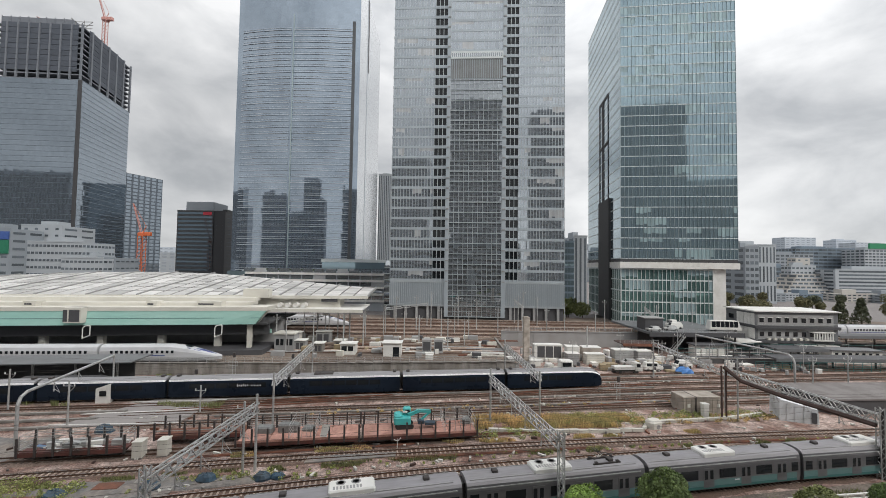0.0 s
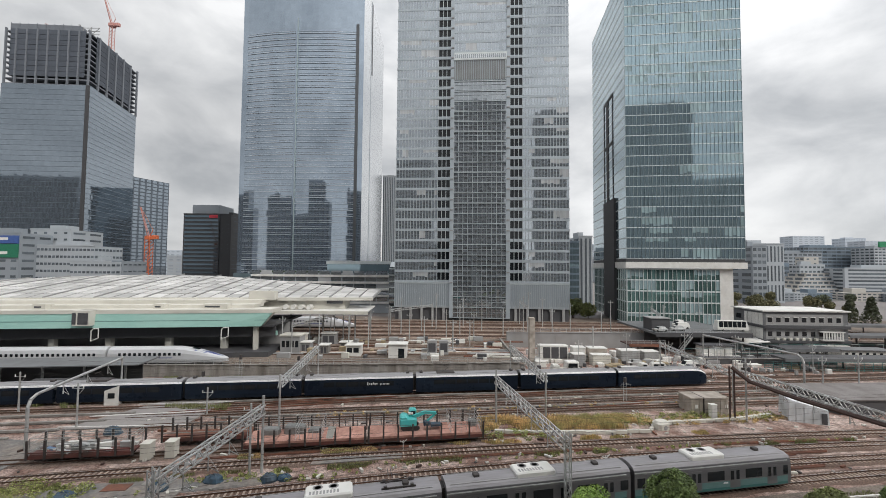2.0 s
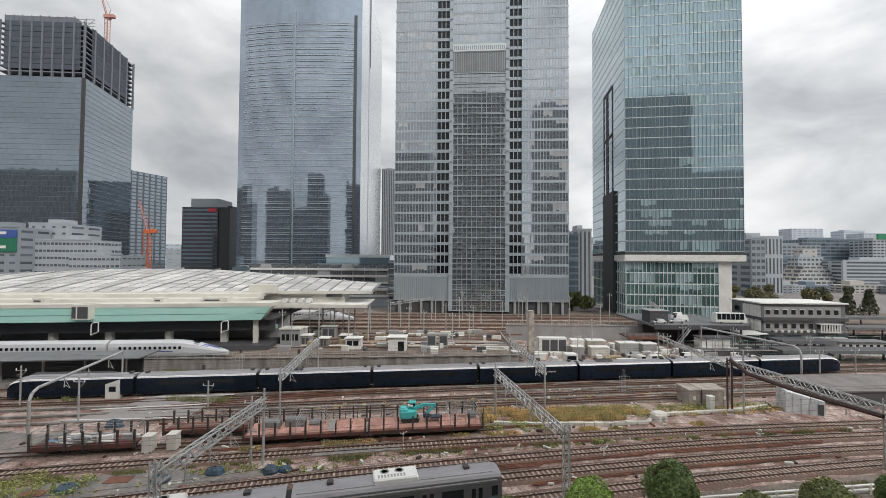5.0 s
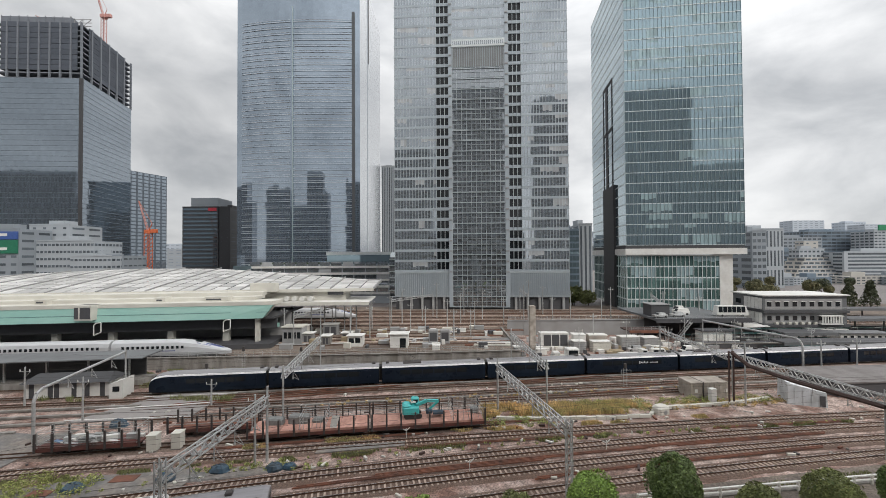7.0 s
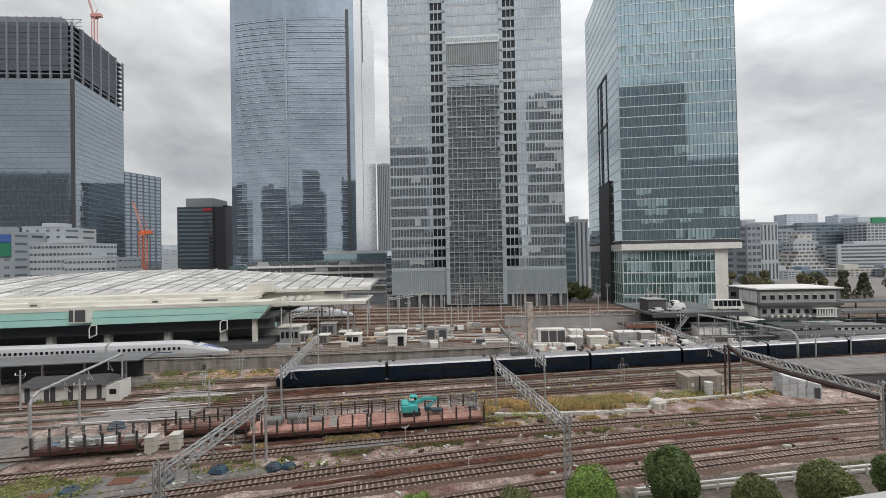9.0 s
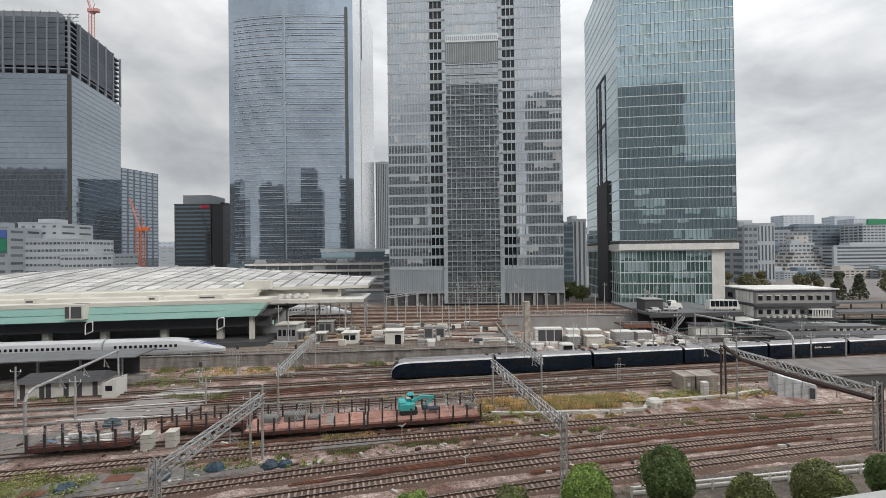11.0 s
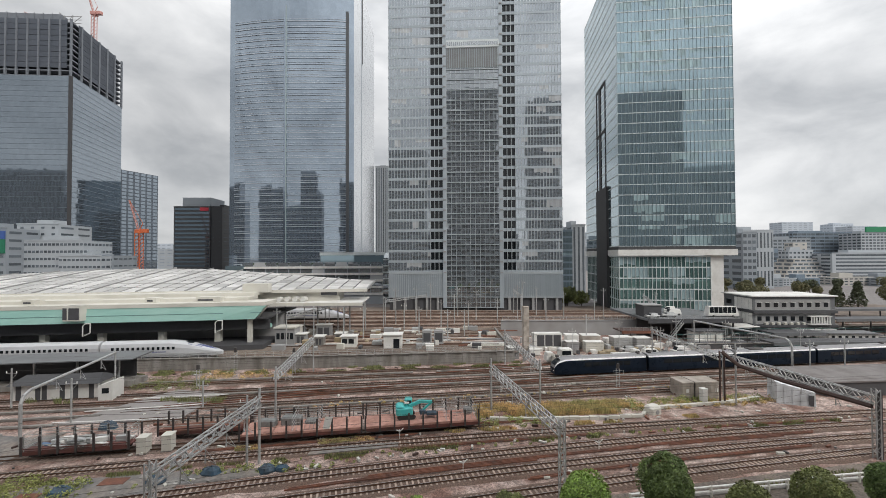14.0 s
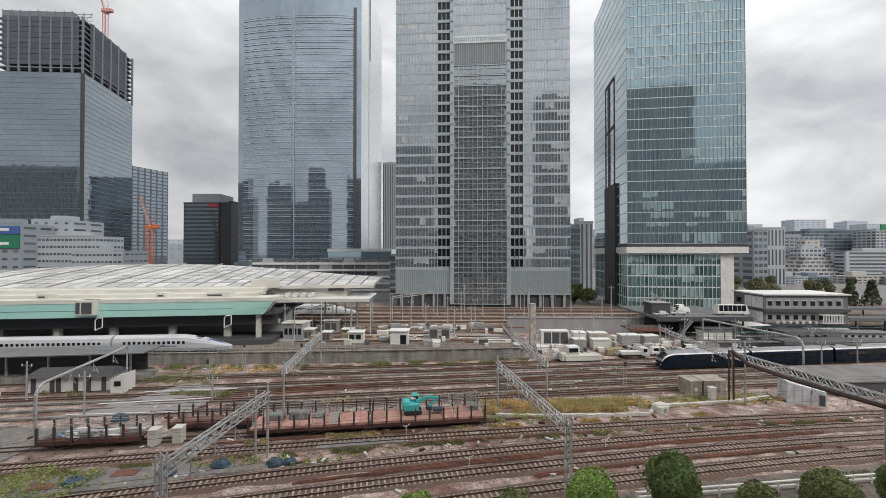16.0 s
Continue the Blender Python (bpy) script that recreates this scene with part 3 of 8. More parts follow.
# the tower still under construction
def left_tower():
    t = thing("unfinished_tower", "slate glass tower with open concrete floors and cranes on top", "tower")
    o = (-306.5, 345.0)
    deg = 3.0
    A = lambda s, back=0.0: along(o, deg, s, back)
    w, side = 72.0, (-322.5, 420.0)
    zc = 178.0
    fl = A(-w)
    bk = (side[0] - w, side[1] + 20)
    solid(t, [(fl[0] + 0.5, fl[1] + 0.5), (o[0] - 0.5, o[1] + 0.8), (side[0] - 0.5, side[1]), bk], 0, zc, DARKGREY, "core_wall")
    facade(t, fl, o, 0, zc, 40, 30, G_LEFT, None, None, 0.0, wobble=0.004)
    for k in range(40):
        part("spandrel", Build().box(-w, -0.15, zc * k / 40, -0.5, 0.2, zc * k / 40 + 0.35, Matrix.Translation((*o, 0)) @ Matrix.Rotation(radians(deg), 4, "Z")), BAND_SLATE, t)
    facade(t, o, side, 0, zc, 40, 24, G_LEFT, BAND_SLATE, None, 0.45, wobble=0.004, proud=0.1, names=("side_glazing", "side_spandrel", "side_mullion"))
    part("corner_slot", Build().box(-2.4, -0.5, 0, 0.4, 0.6, zc, Matrix.Translation((*o, 0)) @ Matrix.Rotation(radians(deg), 4, "Z")), BLACKISH, t)
    # bare storeys
    fh = 4.6
    for k in range(11):
        z = zc + fh * k
        b = Build().loft([[(fl[0] + 1, fl[1] + 1, z + dz), (o[0] - 1, o[1] + 1, z + dz), (side[0] - 1, side[1], z + dz), (bk[0], bk[1], z + dz)] for dz in (0, 1.0)])
        part("floor_slab", b, BARE, t)
    H = fh * 10.6
    for k in range(9):
        x, y = A(-w + 1.5 + (w - 3) * k / 8, 0.3)
        part("bare_column", Build().box(x - 0.6, y - 0.5, zc, x + 0.6, y + 0.9, zc + H), BARE, t)
    for k in range(1, 7):
        x, y = o[0] + (side[0] - o[0]) * k / 6 - 0.5, o[1] + (side[1] - o[1]) * k / 6
        part("bare_column", Build().box(x - 0.7, y - 0.7, zc, x + 0.7, y + 0.7, zc + H), BARE, t)
    # safety netting hung storey by storey, short of the corners
    ux, uy = (o[0] - fl[0]) / w, (o[1] - fl[1]) / w
    vx, vy = (side[0] - o[0]) / 76.7, (side[1] - o[1]) / 76.7
    for k in range(2, 11):
        za, zb = zc + fh * k - fh * 0.5 + 0.3, zc + fh * k + fh * 0.5
        part("safety_net", Build().loft([[(fl[0] + ux * 5, fl[1] + uy * 5 + 0.5, z), (o[0] - ux * 5, o[1] - uy * 5 + 0.5, z), (o[0] - ux * 5, o[1] - uy * 5 + 0.9, z), (fl[0] + ux * 5, fl[1] + uy * 5 + 0.9, z)] for z in (za, zb)]), NET, t, "dark safety netting")
        part("safety_net", Build().loft([[(o[0] + vx * 9 - 0.9, o[1] + vy * 9, z), (o[0] + vx * 9 - 0.5, o[1] + vy * 9, z), (side[0] - vx * 12 - 0.5, side[1] - vy * 12, z), (side[0] - vx * 12 - 0.9, side[1] - vy * 12, z)] for z in (za, zb)]), NET, t, "dark safety netting")
    # screened plant storey on the roof
    for k in range(8):
        a = -w + 1 + 7.2 * k
        m = Matrix.Translation((*o, 0)) @ Matrix.Rotation(radians(deg), 4, "Z")
        part("roof_screen", Build().box(a, 5.0, zc + H - 1, a + 7.1, 12.0, zc + H + 6.5, m), BARE, t, "grey screened plant storey")
        part("screen_post", Build().box(a - 0.2, 4.6, zc + H - 1, a + 0.2, 5.0, zc + H + 7.2, m), BARE, t)
    return t


centre_tower()
right_tower()
second_tower()
left_tower()


# ---- trains ----
NAVY = mat("navy_train_paint", (0.009, 0.014, 0.024), 0.3, 0, 0.15, 0.6, 0, (0.016, 0.026, 0.042), 0.4, 0.2, spec=0.15)
TRAIN_ROOF = mat("train_roof", (0.28, 0.27, 0.285), 0.55, 0.1, 0.12, 1.2, 0.02, (0.22, 0.21, 0.21), 0.45, 0.5, stretch=(0.4, 2, 2))
EXPRESS_ROOF = mat("express_roof", (0.26, 0.255, 0.265), 0.5, 0.1, 0.15, 1.2, 0.02, (0.28, 0.28, 0.28), 0.45, 0.4, stretch=(0.4, 2, 2))
STRIPE = mat("white_stripe_paint", (0.86, 0.86, 0.86), 0.35, 0, 0.03, 0.6)
TRAIN_WHITE = mat("train_white", (0.66, 0.665, 0.68), 0.3, 0, 0.05, 0.6)
STAINLESS = mat("brushed_stainless", (0.17, 0.17, 0.18), 0.4, 0.55, 0.1, 1.5, 0.02, (0.22, 0.215, 0.22), 0.4, 0.4, stretch=(0.3, 3, 3))
BULLET = mat("bullet_white", (0.5, 0.505, 0.52), 0.35, 0, 0.06, 0.6, 0, (0.42, 0.42, 0.43), 0.3, 0.2)
TEAL = mat("teal_band", (0.05, 0.16, 0.155), 0.4, 0.1, 0.1, 1.0)
TEAL_PALE = mat("pale_teal_band", (0.13, 0.24, 0.235), 0.4, 0.2, 0.1, 1.0)
AC_WHITE = mat("roof_unit_white", (0.74, 0.73, 0.7), 0.5, 0, 0.05, 1.0, 0, (0.55, 0.54, 0.5), 0.3, 0.5)
UNDER = mat("underframe", (0.035, 0.033, 0.032), 0.7, 0.2, 0.25, 2.0)
DEEPBLUE = mat("blue_nose_paint", (0.03, 0.05, 0.2), 0.3, 0, 0.05, 0.5)
PITCH = 20.55


def section(b, prof, xs, m=None):
    """A shell of the (y, z) profile drawn along x; xs: (x, scale of y, drop, lift of the floor)."""
    return b.loft([[(x, y * sy, z - drop * max(0, (z - 0.9) / 3.0)) for y, z in prof] for x, sy, drop in xs], m, closed=True)


BODY = [(-1.38, 0.35), (-1.47, 1.0), (-1.46, 2.75), (-1.36, 3.22), (1.36, 3.22), (1.46, 2.75), (1.47, 1.0), (1.38, 0.35)]
ROOF = [(-1.37, 3.2), (-1.2, 3.45), (-0.7, 3.64), (0, 3.7), (0.7, 3.64), (1.2, 3.45), (1.37, 3.2)]


def express_car(train, i, head=0):
    """One navy coach; head: +1 a nose towards +x, -1 towards -x."""
    x1, x0 = -PITCH * i - 0.3, -PITCH * (i + 1) + 0.3
    ends = [(x0, 1, 0), (x1, 1, 0)]
    if head > 0:
        ends = [(x0, 1, 0), (x1 - 3.4, 1, 0), (x1 - 2.2, 0.99, 0.1), (x1 - 1.2, 0.95, 0.42), (x1 - 0.5, 0.89, 0.95), (x1 - 0.12, 0.81, 1.6), (x1, 0.74, 2.05)]
    if head < 0:
        ends = [(x0, 0.74, 2.05), (x0 + 0.12, 0.81, 1.6), (x0 + 0.5, 0.89, 0.95), (x0 + 1.2, 0.95, 0.42), (x0 + 2.2, 0.99, 0.1), (x0 + 3.4, 1, 0), (x1, 1, 0)]
    car = part("car", section(Build(), BODY, ends), NAVY, train, "glossy dark navy coach")
    part("roof", section(Build(), ROOF, ends), EXPRESS_ROOF, car, "grey roof")
    s = Build()
    for a, c in zip(ends, ends[1:]):
        for sg in (-1, 1):
            p = lambda e, y, z: (e[0], sg * y * e[1], z - e[2] * (z - 0.9) / 3.0)
            s.add([p(a, 1.425, 3.07), p(c, 1.425, 3.07), p(c, 1.39, 3.25), p(a, 1.39, 3.25), p(a, 1.31, 3.36), p(c, 1.31, 3.36)], [(0, 1, 2, 3), (3, 2, 5, 4)])
    part("white_stripe", s, STRIPE, car)
    if head:
        e, d = (x1, -1) if head > 0 else (x0, 1)
        rings = []
        for dx, drop, sy in ((0.1, 1.62, 0.81), (0.5, 0.94, 0.89), (0.85, 0.66, 0.92), (1.25, 0.39, 0.95)):
            rings.append([(e + d * dx, y * sy, z - drop * (z - 0.9) / 3.0 + 0.03) for y, z in ((-1.12, 3.47), (-0.7, 3.65), (0, 3.72), (0.7, 3.65), (1.12, 3.47))])
        part("windscreen", Build().loft(rings, closed=False), GLASS_DARK, car, "raked dark windscreen")
        for y in (-0.62, 0.62):
            part("headlamp", Build().soft(e + d * 0.02 - 0.08, y - 0.16, 0.95, e + d * 0.02 + 0.08, y + 0.16, 1.1, 0.03), STRIPE, car)
    part("chassis", Build().box(x0 + 0.6, -1.1, 0.2, x1 - 0.6, 1.1, 0.5), UNDER, car)
    for c in (x0 + 3.4, x1 - 3.4):
        b = Build().box(c - 1.5, -1.0, 0.25, c + 1.5, 1.0, 0.6)
        for dx in (-1.05, 1.05):
            for y in (-0.6, 0.5):
                b.tube((c + dx, y, 0.6), (c + dx, y + 0.1, 0.6), 0.43, n=14)
        part("bogie", b, UNDER, car)
    lo, hi = x0 + 2.2, x1 - 2.2
    if head > 0:
        hi -= 3
    if head < 0:
        lo += 3
    k = 6
    for j in range(k):
        a = lo + 1.2 + (hi - lo - 2.4) * j / k
        w = (hi - lo - 2.4) / k - 0.25
        for sg in (-1, 1):
            part("window", Build().box(a, sg * 1.462 - 0.02, 1.75, a + w, sg * 1.462 + 0.02, 2.6), GLASS_DARK, car)
    for a in (lo - 0.7, hi - 0.2):
        for sg in (-1, 1):
            part("door", Build().box(a, sg * 1.47 - 0.012, 0.95, a + 0.85, sg * 1.47 + 0.012, 2.8), NAVY, car)
    if head <= 0:
        part("gangway", Build().box(x1 - 0.02, -0.75, 0.6, x1 + 0.62, 0.75, 3.3), UNDER, car)
    if i in (2, 5):
        b = Build().soft(x0 + 4, -0.8, 3.6, x0 + 7.5, 0.8, 3.85, 0.08)
        b.bar((x0 + 5, -0.5, 3.85), (x0 + 6.3, 0, 4.5), 0.06).bar((x0 + 6.3, 0, 4.5), (x0 + 5.4, 0, 5.0), 0.06).bar((x0 + 5.4, -0.8, 5.0), (x0 + 5.4, 0.8, 5.0), 0.08)
        part("pantograph", b, DARKSTEEL, car)
    for a in (x0 + 0.7, x1 - 1.3):
        part("roof_cable_box", Build().soft(a, -0.4, 3.6, a + 0.6, 0.4, 4.0, 0.08), DARKSTEEL, car)
    if i == 3:
        # name in white script, drawn as plain strokes
        b = Build()
        for j in range(6):
            b.box(x1 - 8.6 + 0.34 * j, -1.485, 1.95 + (0.1 if j % 2 else 0), x1 - 8.6 + 0.34 * j + 0.2, -1.474, 2.45 if j in (0, 3) else 2.3)
        for j in range(7):
            b.box(x1 - 6.2 + 0.26 * j, -1.485, 1.98, x1 - 6.2 + 0.26 * j + 0.15, -1.474, 2.22)
        part("lettering_bars", b, TRAIN_WHITE, car)
    return car


express = thing("express_train", "long navy express train with pale grey roof and white stripe", "train")
for i in range(8):
    express_car(express, i, 1 if i == 0 else -1 if i == 7 else 0)


def express_x(t):
    """Place of the front end along the yard."""
    return 34.1 + 10.9 * t


def on_line(curve, x):
    a = math.degrees(math.atan2(curve(x + 0.5) - curve(x - 0.5), 1.0))
    return pose(x, curve(x), 0.183, 0, 0, a)


CURVE_R = 685.0


def arc(s):
    """Pose in the train's own space at arc length s from its end, on the yard's curve."""
    return pose(CURVE_R * math.sin(s / CURVE_R), -CURVE_R * (1 - math.cos(s / CURVE_R)), 0, 0, 0, math.degrees(-s / CURVE_R))


def commuter_car(train, i, end=False):
    L = 19.5
    m = arc(-20.0 * i - 10.0)
    h = L / 2
    ends = [(-h, 1, 0), (h - 0.45, 1, 0), (h, 0.97, 0.12)] if end else [(-h, 1, 0), (h, 1, 0)]
    car = part("car", section(Build(), BODY, ends), STAINLESS, train, "grey stainless steel coach with teal bands", m=m)
    part("roof", section(Build(), ROOF, ends), TRAIN_ROOF, car, "grey ribbed roof")
    for sg in (-1, 1):
        part("waist_band", Build().box(-h + 0.02, sg * 1.468 - 0.012, 0.75, h - 0.5, sg * 1.468 + 0.012, 1.35), TEAL_PALE, car)
        part("sill_band", Build().box(-h + 0.02, sg * 1.45 - 0.02, 0.45, h - 0.5, sg * 1.45 + 0.02, 0.72), TEAL, car)
        part("cant_rail", Build().box(-h, sg * 1.43 - 0.03, 2.92, h - 0.5, sg * 1.43 + 0.03, 3.02), STEEL, car)
        for d in (-7.2, -2.4, 2.4, 7.2):
            part("door", Build().box(d - 0.65, sg * 1.472 - 0.014, 0.6, d + 0.65, sg * 1.472 + 0.014, 2.62), STAINLESS, car)
            for dx in (-0.34, 0.34):
                part("door_window", Build().box(d + dx - 0.2, sg * 1.482 - 0.012, 1.45, d + dx + 0.2, sg * 1.482 + 0.012, 2.4), GLASS_DARK, car)
        for c, w in ((-4.8, 2.1), (0, 2.1), (4.8, 2.1), (-9.0, 0.9), (9.0, 0.9)):
            if end and c == 9.0:
                w = 0.6
            part("window", Build().box(c - w / 2, sg * 1.47 - 0.014, 1.5, c + w / 2, sg * 1.47 + 0.014, 2.45), GLASS_DARK, car)
        part("number_bars", Build().box(0.9, sg * 1.482 - 0.008, 1.1, 1.5, sg * 1.482 + 0.008, 1.25), TRAIN_WHITE, car)
    ac = part("air_conditioner", Build().soft(-2.6, -1.0, 3.5, 1.6, 1.0, 4.02, 0.14), AC_WHITE, car, "white rooftop air conditioner")
    for dx in (-1.5, -0.1):
        b = Build()
        for r in (0.46, 0.3, 0.14):
            b.tube((dx, 0.4, 4.0), (dx, 0.4, 4.03), r, n=18)
        part("fan", b, GREY, car)
    b = Build()
    for j in range(9):
        b.box(-2.2 + 0.3 * j, -0.75, 4.0, -2.2 + 0.3 * j + 0.18, -0.2, 4.03)
    part("grille", b, GREY, car)
    for dx in (-6.8, 6.2):
        part("vent_box", Build().soft(dx, -0.3, 3.6, dx + 0.6, 0.3, 3.95, 0.06), DARKSTEEL, car)
    b = Build()
    for y in (-0.95, 0.95):
        b.box(-h + 0.4, y - 0.03, 3.5, h - 0.8, y + 0.03, 3.6)
    part("roof_gutter", b, GREY, car)
    part("chassis", Build().box(-h + 0.5, -1.15, 0.2, h - 0.5, 1.15, 0.55), UNDER, car)
    for c in (-6.9, 6.9):
        b = Build().box(c - 1.6, -1.05, 0.25, c + 1.6, 1.05, 0.6)
        for dx in (-1.05, 1.05):
            for y in (-0.6, 0.5):
                b.tube((c + dx, y, 0.25), (c + dx, y + 0.1, 0.25), 0.43, n=14)
        part("bogie", b, UNDER, car)
    if not end:
        part("gangway", Build().box(h - 0.02, -0.7, 0.6, h + 0.52, 0.7, 3.2), UNDER, car)
    else:
        part("cab_window", Build().box(h - 0.1, -1.15, 1.6, h + 0.03, 1.15, 2.9), GLASS_DARK, car)
        part("nose_panel", Build().soft(h - 0.3, -1.3, 0.5, h + 0.06, 1.3, 1.5, 0.05), TRAIN_WHITE, car)
        for y in (-0.95, 0.95):
            part("tail_lamp", Build().tube((h + 0.03, y, 1.2), (h + 0.09, y, 1.2), 0.11, n=12), RUST, car)
    if i in (2, 6):
        b = Build()
        for y in (-0.6, 0.6):
            b.box(4.2, y - 0.06, 3.6, 7.4, y + 0.06, 3.8).box(4.4, y - 0.12, 3.8, 4.7, y + 0.12, 3.95).box(6.9, y - 0.12, 3.8, 7.2, y + 0.12, 3.95)
        b.bar((4.6, 0, 3.9), (6.6, 0, 4.35), 0.07).bar((6.6, 0, 4.35), (5.0, 0, 4.75), 0.06)
        for dx in (4.85, 5.15):
            b.bar((dx, -0.85, 4.78), (dx, 0.85, 4.78), 0.06)
        part("pantograph", b, DARKSTEEL, car)
    return car


commuter = thing("commuter_train", "grey stainless commuter train with teal bands and white roof units", "train")
for i in range(10):
    commuter_car(commuter, i, end=i == 0)


def commuter_x(t):
    """Place of the rear end along the yard."""
    return 45.0 - 11.15 * (t - 1.5) + 0.08 * max(0.0, t - 3.5) ** 2


def on_circle(x):
    # distance gone from the reference place, followed along the curve
    x0, a0 = 20.0, math.atan(0.224 - 2 * 0.00075 * 20.0)
    cx, cy = x0 + CURVE_R * math.sin(a0), T1(x0) - CURVE_R * math.cos(a0)
    a = math.asin((cx - x) / CURVE_R)
    return pose(x, cy + CURVE_R * math.cos(a), 0.183, 0, 0, math.degrees(a))


# ---- the high-speed station ----
ROOFPANEL = mat("roof_membrane", (0.51, 0.5, 0.485), 0.5, 0, 0.06, 0.5, 0.02, (0.38, 0.37, 0.36), 0.4, 0.08, obj=0.24)
RIBWHITE = mat("roof_rib", (0.31, 0.31, 0.305), 0.5, 0.2, 0.08, 0.5)


def fascia_y(x):
    return 107.9 + 0.128 * x


def station():
    t = thing("station_hall", "white station hall with a mint green fascia and dark platforms", "station")
    xa, xb = -190.0, -42.5
    n = 12
    for i in range(n):
        a, c = xa + (xb - xa) * i / n, xa + (xb - xa) * (i + 1) / n
        cut = 2.6 if i == n - 1 else 0.0
        ya, yc = fascia_y(a), fascia_y(c)
        b = Build().loft([[(a, ya - 0.5, 9.2), (c - cut, yc - 0.5, 9.2), (c - cut, yc + 0.5, 9.2), (a, ya + 0.5, 9.2)],
                          [(a, ya - 0.2, 12.5), (c, yc - 0.2, 12.5), (c, yc + 0.5, 12.5), (a, ya + 0.5, 12.5)]])
        part("fascia_panel", b, MINT, t, "mint green fascia panel")
        part("fascia_seam", Build().loft([[(a, ya - 0.4, 10.7), (c - cut / 2, yc - 0.4, 10.7), (c - cut / 2, yc + 0.1, 10.7), (a, ya + 0.1, 10.7)],
                                          [(a, ya - 0.39, 10.84), (c - cut / 2, yc - 0.39, 10.84), (c - cut / 2, yc + 0.1, 10.84), (a, ya + 0.1, 10.84)]]), TEAL_PALE, t)
        # stepped cream parapets behind
        for z0, z1, off0, off1 in ((12.504, 13.4, -0.3, 6.5), (13.4, 14.2, 3.5, 9.0), (14.2, 15.1, 7.5, 13.0)):
            e = -6.0 if i == n - 1 and z0 > 13 else 0.0
            part("parapet", Build().loft([[(a, ya + off0, z), (c + e, yc + off0, z), (c + e, yc + off1, z), (a, ya + off1, z)] for z in (z0, z1)]), CREAM, t)
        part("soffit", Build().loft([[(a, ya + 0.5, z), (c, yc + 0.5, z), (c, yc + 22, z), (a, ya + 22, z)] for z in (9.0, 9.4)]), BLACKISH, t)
        # added black panel stands in for the shadow below the fascia
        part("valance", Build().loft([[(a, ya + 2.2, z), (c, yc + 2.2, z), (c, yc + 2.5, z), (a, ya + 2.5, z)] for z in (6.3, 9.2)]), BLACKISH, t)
        part("back_wall", Build().loft([[(a, ya + 12, z), (c, yc + 12, z), (c, yc + 12.4, z), (a, ya + 12.4, z)] for z in (PLAT, 9.2)]), GREY, t)
        part("platform", Build().loft([[(a, ya - 2.0, z), (c, yc - 2.0, z), (c, yc + 9, z), (a, ya + 9, z)] for z in (PLAT, 3.2)]), DARKGREY, t)
    # slanting end bracket
    b = Build().loft([[(-45.2, 102.6, 9.2), (-42.5, 102.6, 12.5), (-43.4, 102.6, 12.5), (-47.4, 102.6, 8.2)], [(-45.2, 104.6, 9.2), (-42.5, 104.6, 12.5), (-43.4, 104.6, 12.5), (-47.4, 104.6, 8.2)]])
    part("end_bracket", b, CREAM, t)
    part("end_post", Build().box(-47.4, 103.0, PLAT, -46.5, 104.2, 9.0), CREAM, t)
    for x in (-148, -134, -120, -107.5, -94.5, -82.0, -68.5, -55.5):
        part("column", Build().box(x - 0.75, fascia_y(x) + 3.5, PLAT, x + 0.75, fascia_y(x) + 4.6, 9.2), CREAM, t)
    # box with two dark shutters standing out of the fascia
    y = fascia_y(-84.2)
    part("signal_box", Build().box(-86.2, y - 1.7, 9.9, -82.2, y + 1.0, 13.4), CREAM, t, "cream box with dark shutters")
    for a, c in ((-86.25, -85.3), (-84.9, -82.5)):
        part("shutter", Build().box(a, y - 1.74, 10.2, c, y - 1.66, 12.9), DARKGREY, t)
    for x, w in ((-98, 3.0), (-71.5, 2.6), (-60.0, 6.0)):
        y = fascia_y(x) + 2.5
        part("roof_box", Build().box(x, y, 13.2, x + w, y + 2.5, 14.6), CREAM, t)
        part("roof_box_vent", Build().box(x + 0.4, y - 0.03, 13.7, x + w * 0.7, y + 0.1, 14.1), DARKGREY, t)
    # hooped ladder frames on the platform edge
    for x in (-82.4, -53.8):
        y = fascia_y(x) - 1.0
        b = Build().bent([(x, y, 6.2), (x, y, 8.6), (x + 0.5, y, 9.1), (x + 1.7, y, 9.2), (x + 1.7, y, 7.0), (x, y, 6.2)], 0.12)
        part("hoop_frame", b, WHITE, t)
    return t


station()


